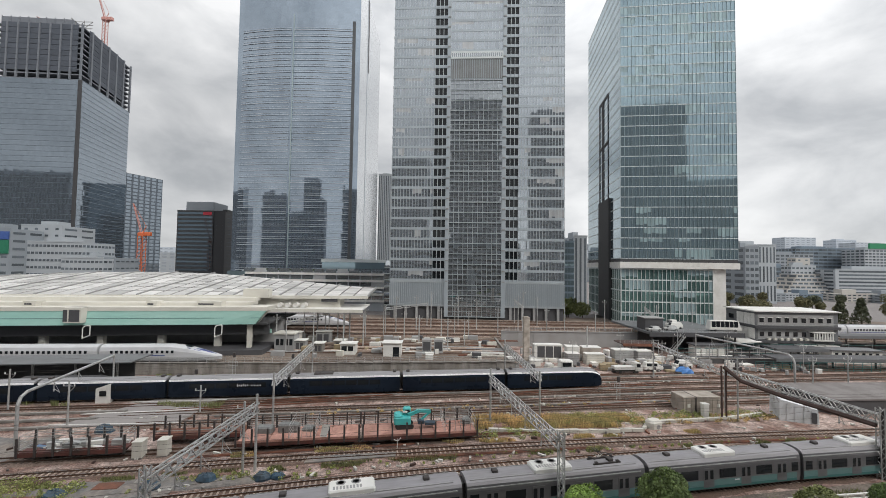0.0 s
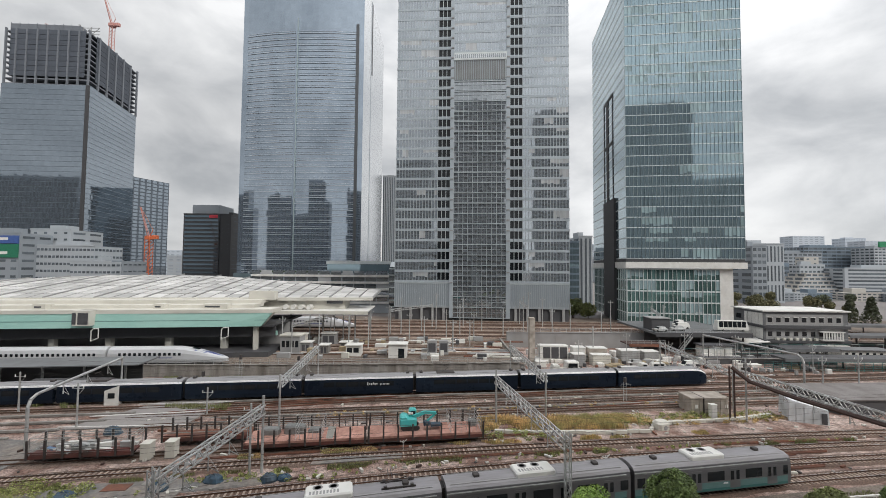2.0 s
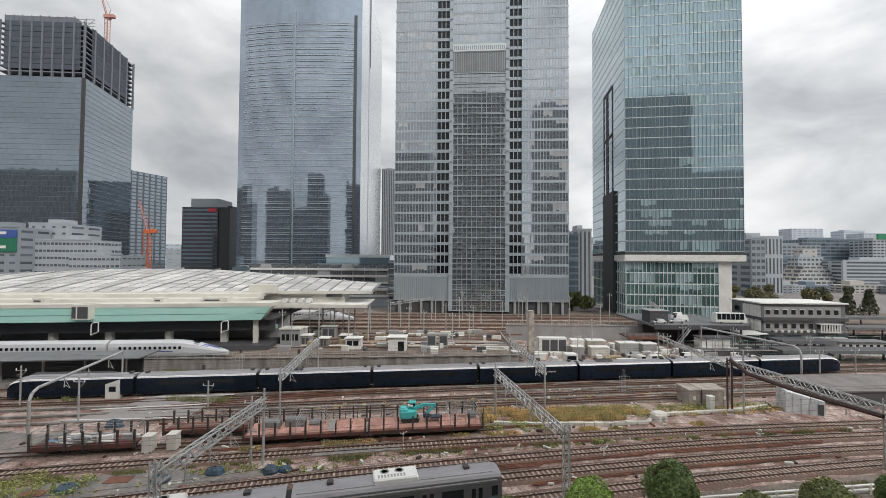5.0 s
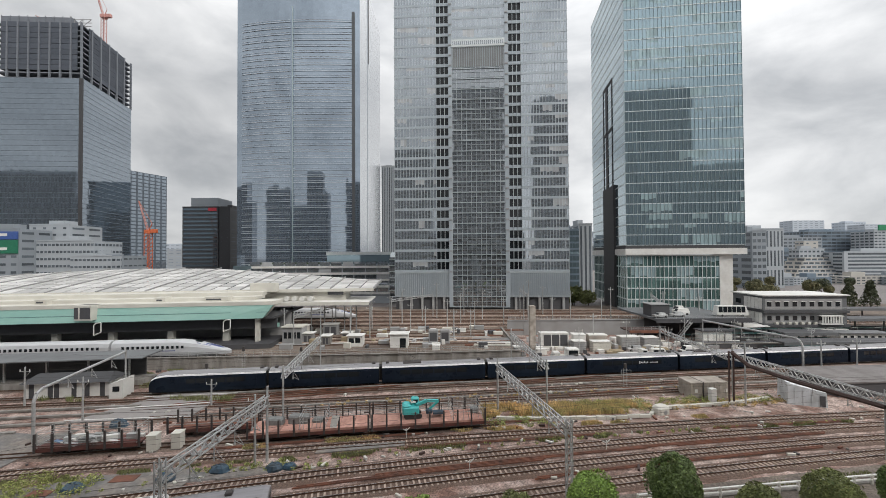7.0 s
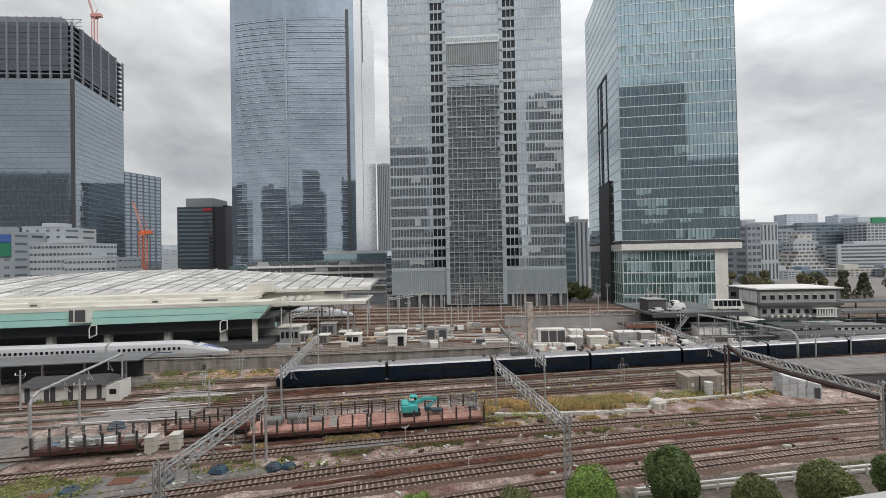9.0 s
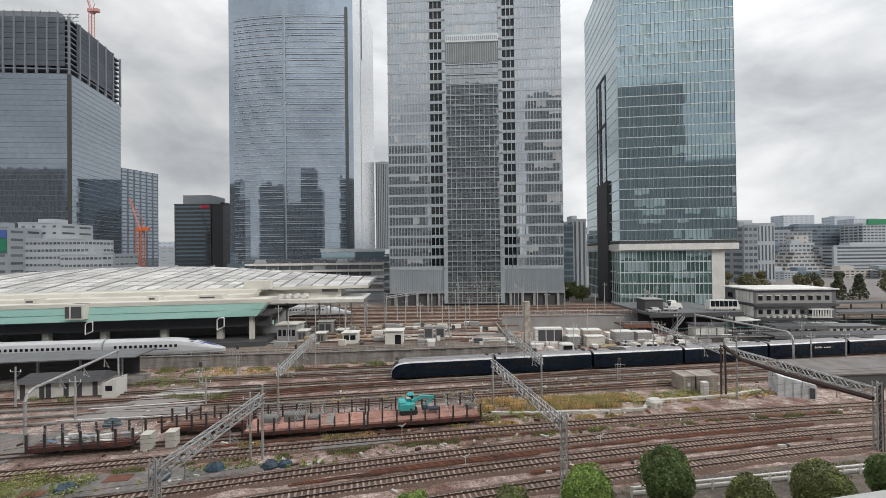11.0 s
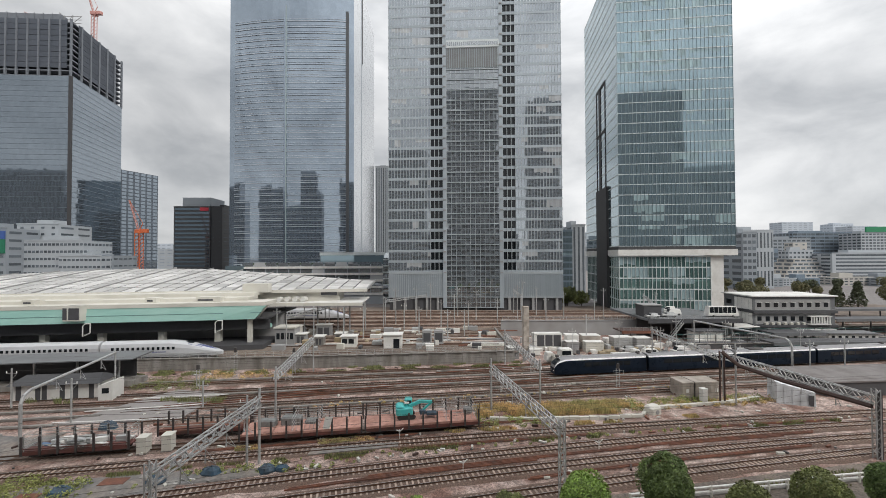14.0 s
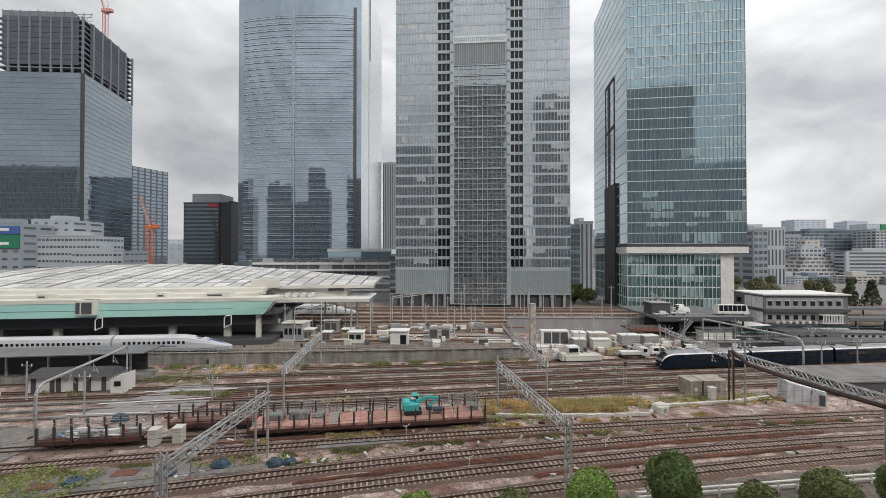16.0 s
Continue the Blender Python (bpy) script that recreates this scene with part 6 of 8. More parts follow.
def car(x, y, z, deg, label, material, kind="car"):
    """A small vehicle: saloon, van, truck or coach, some with a cargo body."""
    t = thing({"car": "car", "van": "van", "truck": "truck", "coach": "coach"}[kind], label, kind, "parked vehicles", m=pose(x, y, z, 0, 0, deg))
    dims = {"car": (4.2, 1.7, 0.35, 0.9, 1.45), "van": (4.6, 1.75, 0.35, 1.1, 1.95), "truck": (6.6, 2.1, 0.55, 1.2, 2.4), "coach": (9.0, 2.4, 0.4, 1.2, 3.1)}[kind]
    L, W, z0, zm, zt = dims
    h = W / 2
    if kind == "truck":
        part("cab", Build().loft([[(L - 1.7, -h, z0), (L, -h, z0), (L, h, z0), (L - 1.7, h, z0)], [(L - 1.7, -h, zm + 0.2), (L, -h, zm + 0.2), (L, h, zm + 0.2), (L - 1.7, h, zm + 0.2)],
                                  [(L - 1.65, -h + 0.1, zt), (L - 0.35, -h + 0.1, zt), (L - 0.35, h - 0.1, zt), (L - 1.65, h - 0.1, zt)]]), material, t)
        part("windscreen", Build().loft([[(L - 0.04, -h + 0.1, zm + 0.3), (L - 0.04, h - 0.1, zm + 0.3)], [(L - 0.33, h * -0.85, zt - 0.12), (L - 0.33, h * 0.85, zt - 0.12)]], closed=False), GLASS_DARK, t)
        part("side_window", Build().box(L - 1.4, -h - 0.01, zm + 0.25, L - 0.5, -h + 0.08, zt - 0.2), GLASS_DARK, t)
        part("cargo_bed", Build().box(0, -h, z0 + 0.35, L - 1.85, h, z0 + 1.0), material, t)
        part("chassis", Build().box(0.2, -h + 0.2, z0 - 0.1, L - 0.2, h - 0.2, z0 + 0.3), UNDER, t)
    else:
        f, r = {"car": (1.1, 0.5), "van": (0.7, 0.1), "coach": (0.15, 0.1)}[kind]
        part("body", Build().soft(0, -h, z0, L, h, zm, 0.12), material, t)
        part("cabin", Build().loft([[(r, -h + 0.05, zm - 0.05), (L - f, -h + 0.05, zm - 0.05), (L - f, h - 0.05, zm - 0.05), (r, h - 0.05, zm - 0.05)],
                                    [(r + 0.3, -h + 0.18, zt), (L - f - 0.55, -h + 0.18, zt), (L - f - 0.55, h - 0.18, zt), (r + 0.3, h - 0.18, zt)]]), material, t)
        n = 6 if kind == "coach" else 2
        for i in range(n):
            a, c = r + 0.45 + (L - f - r - 1.1) * i / n, r + 0.45 + (L - f - r - 1.1) * (i + 0.88) / n
            part("window", Build().loft([[(a, -h + 0.02, zm + 0.05), (c, -h + 0.02, zm + 0.05), (c, -h + 0.1, zm + 0.05), (a, -h + 0.1, zm + 0.05)], [(a, -h + 0.13, zt - 0.15), (c, -h + 0.13, zt - 0.15), (c, -h + 0.2, zt - 0.15), (a, -h + 0.2, zt - 0.15)]]), GLASS_DARK, t)
        part("windscreen", Build().loft([[(L - f + 0.02, -h + 0.12, zm), (L - f + 0.02, h - 0.12, zm)], [(L - f - 0.52, h * -0.78, zt - 0.05), (L - f - 0.52, h * 0.78, zt - 0.05)]], closed=False), GLASS_DARK, t)
    for wx in (L * 0.18, L * 0.8):
        for y_ in (-h + 0.1, h - 0.1):
            part("wheel", Build().tube((wx, y_ - 0.1, 0.34), (wx, y_ + 0.1, 0.34), 0.34, n=14), UNDER, t)
    return t


# raised car deck over the far platforms
DECK = 6.2
t = thing("parking_deck", "dark raised parking deck on slim posts", "deck")
part("deck", Build().box(61, 116, DECK - 0.6, 88, 142, DECK), SLATE, t)
part("edge_beam", Build().box(60.8, 115.7, DECK - 1.1, 88.2, 116.0, DECK + 0.15), DARKGREY, t)
for i in range(5):
    part("post", Build().bar((62 + 6 * i, 116.6, -0.2), (62 + 6 * i, 116.6, DECK - 0.6), 0.35), DARKSTEEL, t)
part("inner_wall", Build().box(61.5, 124, -0.2, 88, 124.3, DECK - 0.6), BLACKISH, t)
b = Build()
for i in range(14):
    b.bar((61 + 1.9 * i, 115.85, DECK), (61 + 1.9 * i, 115.85, DECK + 1.1), 0.06)
b.bar((61, 115.85, DECK + 1.1), (86, 115.85, DECK + 1.1), 0.06).bar((61, 115.85, DECK + 0.6), (86, 115.85, DECK + 0.6), 0.05)
part("railing", b, STEEL, t)
car(81.0, 121.0, DECK, -4, "white coach parked on the deck", WHITE, "coach")
for i, (x, y) in enumerate(((71.5, 120), (75.0, 124), (65.5, 119), (67.5, 126), (70, 130), (77, 131))):
    car(x, y, DECK, 170 + 9 * i, "white van parked on the deck" if i % 2 else "pale silver car parked on the deck", WHITE if i % 2 else STEEL, "van" if i % 2 else "car")
t = thing("plant_room", "dark grey louvred plant box on the deck", "building")
part("wall", Build().box(62.2, 121, DECK, 67.6, 126, DECK + 3.4), DARKGREY, t)
part("roof", Build().box(61.9, 120.7, DECK + 3.4, 67.9, 126.3, DECK + 3.6), GREY, t)
t = thing("platform_kiosk", "white panelled kiosk below the parking deck", "kiosk", m=pose(71.4, 112, 0, 0, 0, 0))
part("wall", Build().box(0, 0, -0.2, 8.2, 3, 3.4), WHITE, t)
part("roof", Build().box(-0.4, -0.6, 3.4, 8.6, 3.4, 3.7), DARKGREY, t)
for i in range(4):
    part("panel_joint", Build().box(1.6 * (i + 1), -0.03, 0, 1.6 * (i + 1) + 0.1, 0.0, 3.4), GREY, t)
for i in range(3):
    part("notice", Build().box(1.2 + 2.2 * i, -0.05, 1.6, 1.9 + 2.2 * i, -0.01, 2.0), CREAM, t)
# long dark platform roofs to the far right
for i, (x0, x1, y, z) in enumerate(((90, 104, 107, 3.4), (84, 150, 100, 2.4), (122, 175, 122, 4.6), (122, 190, 143, 4.8))):
    t = thing("platform_canopy", "weathered dark platform canopy" if i < 2 else "slate grey platform roof", "canopy", "platform canopies")
    part("roof", Build().box(x0, y, z, x1, y + 5, z + 0.4), DARKGREY, t)
    part("edge", Build().box(x0 - 0.1, y - 0.2, z - 0.35, x1 + 0.1, y, z + 0.45), SLATE, t)
    for k in range(6):
        x = x0 + (x1 - x0) * (k + 0.5) / 6
        part("post", Build().bar((x, y + 2.5, -0.2), (x, y + 2.5, z), 0.3), DARKSTEEL, t)
t = thing("pale_station_house", "long white station house with dark windows", "building", m=pose(106.0, 108.3, 0, 0, 0, -3))
part("wall", Build().box(0, 0, -0.2, 13, 4, 3.2), WHITE, t)
part("roof", Build().box(-0.3, -0.4, 3.2, 13.3, 4.3, 3.45), SLATE, t)
for i in range(7):
    part("window", Build().box(0.8 + 1.75 * i, -0.05, 1.1, 1.6 + 1.75 * i, 0.0, 2.7), GLASS_DARK, t)

# low brown loading stage and dark platforms beside the deck
t = thing("loading_stage", "brown steel loading stage on posts in the works yard", "platform")
part("deck", Build().box(51.5, 112.0, 3.3, 61.5, 118.0, 3.6), DARKBROWN, t)
part("edge_beam", Build().box(51.4, 111.8, 3.0, 61.6, 112.0, 3.75), RUST, t)
for i in range(6):
    part("post", Build().bar((52 + 1.85 * i, 112.2, -0.1), (52 + 1.85 * i, 112.2, 3.3), 0.22), DARKSTEEL, t)
    part("rail_post", Build().bar((52 + 1.85 * i, 112.1, 3.6), (52 + 1.85 * i, 112.1, 4.7), 0.07), STEEL, t)
part("handrail", Build().bar((51.5, 112.1, 4.7), (61.5, 112.1, 4.7), 0.07).bar((51.5, 112.1, 4.2), (61.5, 112.1, 4.2), 0.05), STEEL, t)
t = thing("deck_stair", "grey steel stair below the parking deck", "stair")
for i in range(12):
    part("tread", Build().box(66.0 + 0.35 * i, 114.6, 0.45 * i, 66.5 + 0.35 * i, 115.6, 0.45 * i + 0.08), STEEL, t)
for y in (114.6, 115.6):
    part("stringer", Build().bar((66.0, y, 0.0), (70.4, y, 5.4), 0.12, 0.3), STEEL, t)
    part("handrail", Build().bar((66.0, y, 1.0), (70.4, y, 6.4), 0.06), STEEL, t)
# the dark body colour paints in the shadows about the far platforms
for x0, x1, y in ((64, 103, 106.5), (78, 140, 114.0), (118, 190, 128.0), (118, 190, 134.5)):
    t = thing("dark_platform", "platform coloured dark for its shadows, with a pale worn edge", "platform", "far platforms")
    part("body", Build().box(x0, y, -0.2, x1, y + 3.2, 1.15), DARKGREY, t)
    part("edge", Build().box(x0, y - 0.15, 1.15, x1, y + 0.5, 1.3), CONCRETE, t)
    for i in range(9):
        x = x0 + (x1 - x0) * (i + 0.5) / 9
        part("post", Build().bar((x, y + 1.6, 1.1), (x, y + 1.6, 3.4), 0.14), DARKSTEEL, t)
        part("frame", Build().bar((x, y + 1.6, 3.4), (x + 2.2, y + 1.6, 3.6), 0.1).bar((x + 2.2, y + 1.6, 3.6), (x + 2.2, y + 1.6, 1.2), 0.08), STEEL, t)
    part("top_rail", Build().bar((x0, y + 1.6, 2.3), (x1, y + 1.6, 2.3), 0.07).bar((x0, y + 1.6, 3.4), (x1, y + 1.6, 3.4), 0.09), TEAL, t)

# vehicles and stores in the yard
YV = ((25.6, 94.0, 184, "white flatbed works truck in the yard", WHITE, "truck"), (41.5, 95.5, 4, "white small truck in the yard", WHITE, "truck"), (49.8, 98.0, 2, "white van parked in the yard", WHITE, "van"),
      (53.0, 103.0, 10, "white car parked in the yard", WHITE, "car"), (57.2, 101.0, 185, "white van parked in the yard", WHITE, "van"), (45.0, 103.0, 170, "silver car parked in the yard", STEEL, "car"))
for x, y, deg, label, material, kind in YV:
    car(x + (6 if deg > 90 else 0), y, 0, deg, label, material, kind)
t = thing("road_rail_crane", "pale works vehicle with a wide flat bed and cab", "truck", m=pose(27.2, 90.4, 0, 0, 0, 6))
part("bed", Build().soft(0, 0, 0.5, 8.5, 2.4, 1.7, 0.1), CREAM, t)
part("cab", Build().soft(0.6, 0.1, 1.7, 3.4, 2.3, 3.7, 0.2), WHITE, t)
part("window", Build().box(0.9, 0.06, 2.4, 3.0, 0.12, 3.3), GLASS_DARK, t)
part("counterweight", Build().soft(-0.8, 0.3, 0.5, 0.6, 2.1, 2.2, 0.2), CREAM, t)
part("underframe", Build().box(0.3, 0.2, 0.1, 8.3, 2.2, 0.5), UNDER, t)
for i, (x, y, w, d, h) in enumerate(((34.2, 106.5, 3.2, 3, 3.6), (38.6, 107, 4.6, 3, 3.4), (38.0, 103, 4.6, 2.5, 2.5), (33.2, 103, 3.0, 2.5, 2.6), (47, 107, 5, 3, 2.8), (53.5, 108, 4, 3, 2.4), (17.2, 97.0, 2.6, 2.0, 2.6))):
    t = thing("storage_unit", "pale steel storage container in the yard", "container", "yard containers", m=pose(x, y, 0, 0, 0, 1.5 * i - 4))
    part("body", Build().soft(0, 0, -0.1, w, d, h, 0.06), (WHITE, SHED, CREAM, GREY, STEEL, GREY, GREY)[i], t)
    part("lid", Build().box(-0.1, -0.1, h, w + 0.1, d + 0.1, h + 0.15), WHITE, t)
    for k in range(int(w / 0.8)):
        part("corrugation", Build().box(0.3 + 0.8 * k, -0.05, 0.2, 0.5 + 0.8 * k, 0.0, h - 0.2), (WHITE, SHED, CREAM, GREY, STEEL, GREY, GREY)[i], t)
heap(58.8, 96.5, 4.2, 1.3, mat("bright_blue_sheet", (0.06, 0.2, 0.5), 0.5, 0, 0.2, 1.0, 0.2), "heap under a bright blue sheet in the yard", "tarpaulin", 31)
rnd = random.Random(11)
CLUTTER = [mat("crate_ochre", (0.3, 0.24, 0.15), 0.8, 0, 0.25, 2.0), WHITE, GREY, STEEL, WHITE, DARKGREY, CREAM]
for k in range(150):
    right = k % 2
    x = rnd.uniform(22, 90) if right else rnd.uniform(-44, 16)
    y = rnd.uniform(97, 116) if right else rnd.uniform(98, 126)
    w, d, h = rnd.uniform(0.6, 3.2), rnd.uniform(0.6, 2.0), rnd.uniform(0.4, 1.5)
    b = Build().soft(-w / 2, -d / 2, -0.05, w / 2, d / 2, h, 0.05)
    o = part("stacked_crate", b, rnd.choice(CLUTTER), m=pose(x, y, 0 if right else PLAT, 0, 0, rnd.uniform(-12, 12)))
    tagged(o, "weathered crate of track materials in the works yard", "crate", "works yard stores")
for k in range(26):
    x, y = rnd.uniform(-44, 16), rnd.uniform(99, 125)
    L = rnd.uniform(4, 12)
    t = thing("rail_stack", "stack of pale rails and pipes on the deck", "rail stack", "works yard stores", m=pose(x, y, PLAT, 0, 0, rnd.uniform(-3, 3)))
    look_ = rnd.choice((WHITE, CREAM, RUST, GREY))
    for j in range(4):
        part("rail", Build().bar((0.1 * j, 0.35 * j, 0.12 + 0.02 * j), (L, 0.35 * j, 0.12), 0.2), look_, t)
t = thing("wire_fence", "green mesh fence before the far platforms", "fence")
for i in range(20):
    x = 78 + 2.2 * i
    part("post", Build().bar((x, 99.0, -0.1), (x, 99.0, 2.2), 0.08), TEAL, t)
for z in (0.3, 0.8, 1.3, 1.8, 2.2):
    part("rail", Build().bar((78, 99.0, z), (120, 99.0, z), 0.06), TEAL, t)

# ---- low platform and shelters by the sidings ----
t = thing("siding_canopy", "long grey canopy roof over the siding platform", "canopy")
part("roof", Build().loft([[(-118, 70.5, 5.2), (-57.5, 78.0, 5.2), (-57.5, 84, 5.4), (-118, 77, 5.4)], [(-118, 70.5, 5.4), (-57.5, 78.0, 5.4), (-57.5, 84, 5.7), (-118, 77, 5.7)]]), SLATE, t)
# black wall added to paint in the dim space beneath the canopy
part("shade_wall", Build().loft([[(-118, 75.5, z), (-60, 82.5, z), (-60, 82.8, z), (-118, 75.8, z)] for z in (1.0, 5.3)]), BLACKISH, t)
part("platform", Build().loft([[(-118, 71.5, -0.1), (-58, 79, -0.1), (-58, 83, -0.1), (-118, 76, -0.1)], [(-118, 71.5, 1.0), (-58, 79, 1.0), (-58, 83, 1.0), (-118, 76, 1.0)]]), CONCRETE, t)
for i in range(8):
    x = -112 + 7.2 * i
    part("post", Build().bar((x, 74.0 + 0.124 * (x + 112), 0), (x, 74.0 + 0.124 * (x + 112), 5.3), 0.3), STEEL, t)
t = thing("lineside_lodge", "low lodge with white panels, its roof blackened for canopy shade", "lodge", m=pose(-72.5, 71.0, 0, 0, 0, 6))
part("wall", Build().box(0, 0, -0.2, 13.5, 4, 2.8), WHITE, t)
# roof colour is blackened to carry the shade of the canopy above
part("roof", Build().loft([[(-0.4, -0.8, 2.8), (14, -0.8, 2.8), (14, 4.5, 2.8), (-0.4, 4.5, 2.8)], [(0.5, 2.0, 3.9), (13, 2.0, 3.9), (13, 2.4, 3.9), (0.5, 2.4, 3.9)]]), BLACKISH, t)
for a in (0.6, 3.6, 4.6, 7.4, 9.5, 12.0):
    # dark strips on the wall stand for the unlit interior
    part("door_gap", Build().box(a, -0.04, 0, a + 0.8, 0.0, 2.6), DARKGREY, t)
t = thing("lodge_annex", "white gabled lodge annex with a dark window", "lodge", m=pose(-58.4, 71.5, 0, 0, 0, 6))
part("wall", Build().loft([[(0, 0, -0.2), (2.3, 0, -0.2), (2.3, 3, -0.2), (0, 3, -0.2)], [(0, 0, 2.4), (2.3, 0, 3.2), (2.3, 3, 3.2), (0, 3, 2.4)]]), WHITE, t)
part("window", Build().box(0.6, -0.04, 1.1, 1.7, 0.0, 2.0), GLASS_DARK, t)
# service road over the sidings
PAVE = mat("grey_paving", (0.27, 0.25, 0.24), 0.85, 0, 0.12, 1.5, 0.2, (0.24, 0.22, 0.21), 0.5, 0.3)
LINE = mat("road_line", (0.62, 0.6, 0.57), 0.8, 0, 0.2, 2.0)
road = thing("service_road", "grey paved service road with faded white edges", "road", kind="structure")
part("paving", Build().loft([[(-48.0, 76.5, 0.0), (-38.5, 74.2, 0.0), (-39.0, 62.5, 0.0), (-56.0, 61.0, 0.0)], [(-48.0, 76.5, 0.09), (-38.5, 74.2, 0.09), (-39.0, 62.5, 0.09), (-56.0, 61.0, 0.09)]]), PAVE, road)
part("white_edge", Build().bar((-56, 66.0, 0.1), (-39, 68.8, 0.1), 0.3, 0.06).bar((-52.5, 71.8, 0.1), (-37, 73.6, 0.1), 0.3, 0.06).bar((-57, 61.6, 0.1), (-38.8, 63.0, 0.1), 0.25, 0.06), LINE, road)
# white lineside ducts at the left of the yard
for x0, x1, y in ((-84, -52, 63.5), (-84, -56, 60.4), (-84, -50, 66.6), (-90, -60, 57.6)):
    tagged(part("cable_duct", Build().bar((x0, y + 0.12 * x0 + 7, 0.12), (x1, y + 0.12 * x1 + 7, 0.12), 0.5, 0.3), CONCRETE), "pale concrete cable duct along the siding", "duct", "cable ducts")

# railing on the back wall and small stores in the yard
t = thing("wall_railing", "grey steel railing on the viaduct wall", "fence")
for i in range(28):
    x = 20.5 + 2.0 * i
    part("post", Build().bar((x, 126.0, 4.6), (x, 126.0, 5.8), 0.08), STEEL, t)
for z in (5.0, 5.4, 5.8):
    part("rail", Build().bar((20.5, 126.0, z), (74.5, 126.0, z), 0.06), STEEL, t)
rnd = random.Random(17)
for k in range(130):
    x, y = rnd.uniform(19, 92), rnd.uniform(94.5, 113)
    w, d, h = rnd.uniform(0.3, 1.3), rnd.uniform(0.3, 0.9), rnd.uniform(0.2, 1.1)
    b = Build().soft(-w / 2, -d / 2, -0.05, w / 2, d / 2, h, 0.04)
    tagged(part("yard_box", b, rnd.choice((WHITE, DARKGREY, CREAM, STEEL, DARKSTEEL, GREY, RUST)), m=pose(x, y, 0, 0, 0, rnd.uniform(-30, 30))), "small weathered box or drum in the works yard", "box", "works yard stores")
for x, y, h in ((24, 100, 6), (33, 98.5, 7), (47, 104, 8), (55, 99, 7), (63, 106, 8), (66, 98, 6.5), (74, 103, 8), (88, 97, 7)):
    pole(x, y, h, "slim steel lamp pole in the works yard", 0.1)


# ---- city round the yard ----
# distance haze is mixed into these colours: bluish greys, palest in city_haze
CITY = [mat("city_grey", (0.25, 0.275, 0.3), 0.7, 0, 0.08, 0.1), mat("city_pale", (0.36, 0.385, 0.41), 0.7, 0, 0.06, 0.1), mat("city_blue", (0.15, 0.195, 0.24), 0.5, 0, 0.1, 0.1),
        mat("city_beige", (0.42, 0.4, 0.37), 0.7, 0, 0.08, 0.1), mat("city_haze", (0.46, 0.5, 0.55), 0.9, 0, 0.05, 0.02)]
# window base lifted from near black as painted haze
CITY_WIN = mat("city_window_hazed", (0.1, 0.115, 0.13), 0.2, 0, 0.2, 0.2, island=0.4)


def block(x0, x1, y, z1, material, label, depth=25, storeys=10, bays=8, win=(0.7, 0.5), z0=-0.3, ribbon=False, glass=None, roof=True, deg=0):
    """A city building with its storeys of windows."""
    t = thing("city_building", label, "building", "city buildings", m=pose(x0, y, 0, 0, 0, deg))
    w = x1 - x0
    part("wall", Build().box(0, 0, z0, w, depth, z1), material, t)
    fh = (z1 - max(z0, 0)) / storeys
    b = Build()
    for k in range(storeys):
        za = max(z0, 0) + fh * k + fh * (1 - win[1]) / 2
        if ribbon:
            b.box(w * 0.03, -0.12, za, w * 0.97, 0.02, za + fh * win[1])
            continue
        for j in range(bays):
            a = w * (j + (1 - win[0]) / 2) / bays
            b.box(a, -0.12, za, a + w * win[0] / bays, 0.02, za + fh * win[1])
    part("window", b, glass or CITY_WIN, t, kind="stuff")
    side = Build()
    for k in range(storeys):
        za = max(z0, 0) + fh * k + fh * (1 - win[1]) / 2
        for j in range(max(2, bays // 2)):
            a = depth * (j + 0.15) / max(2, bays // 2)
            for x in (-0.1, w - 0.02):
                side.box(x, a, za, x + 0.12, a + depth * 0.7 / max(2, bays // 2), za + fh * win[1])
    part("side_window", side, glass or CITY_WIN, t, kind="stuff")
    if roof:
        part("parapet", Build().box(-0.2, -0.2, z1, w + 0.2, 0.3, z1 + 0.8), material, t)
        part("lift_house", Build().box(w * 0.2, depth * 0.3, z1 - 0.1, w * 0.6, depth * 0.7, z1 + 3.5), material, t)
    return t


# white offices beside the unfinished tower
block(-266, -240, 262, 46, CITY[1], "white office block with a blank gable", 25, 11, 4, (0.3, 0.3))
block(-252, -214, 250, 35.0, CITY[1], "white office building with ribbon windows", 22, 8, 16, (0.7, 0.32))
block(-226, -201, 247, 25.5, CITY[1], "low white office wing with ribbon windows", 18, 6, 10, (0.7, 0.3))
block(-406.4, -357.4, 488.4, 126, mat("slate_cladding", (0.1, 0.12, 0.145), 0.5, 0.2, 0.1, 0.2), "blue glass office tower behind", 42, 30, 12, (0.96, 0.7), glass=G_LEFT, deg=-22)
# hidden from direct view; placed to darken the unfinished tower's side by reflection
block(-292, -233, 600, 128, CITY[2], "dark blue glass office tower among the city towers, seen only mirrored", 40, 30, 8, (0.96, 0.8), glass=G_DEEP)
block(-268, -200, 255, 26, CITY[0], "grey flat-roofed building behind the station", 20, 6, 10, (0.2, 0.2))
block(-243, -209.5, 380, 71.5, mat("charcoal_cladding", (0.05, 0.053, 0.058), 0.5, 0, 0.15, 0.2), "charcoal office block with fine bands", 40, 19, 1, ribbon=True, win=(0.9, 0.45), glass=G_DEEP)
t = thing("roof_penthouse", "pale rooftop plant storey on the charcoal block", "building")
part("wall", Build().box(-238, 385, 71.4, -212, 410, 81), CITY[0], t)
block(-209.5, -199, 381, 71.5, mat("black_cladding", (0.035, 0.036, 0.04), 0.6, 0, 0.1, 0.2), "black side wing of the office block", 38, 19, 2, win=(0.1, 0.1))
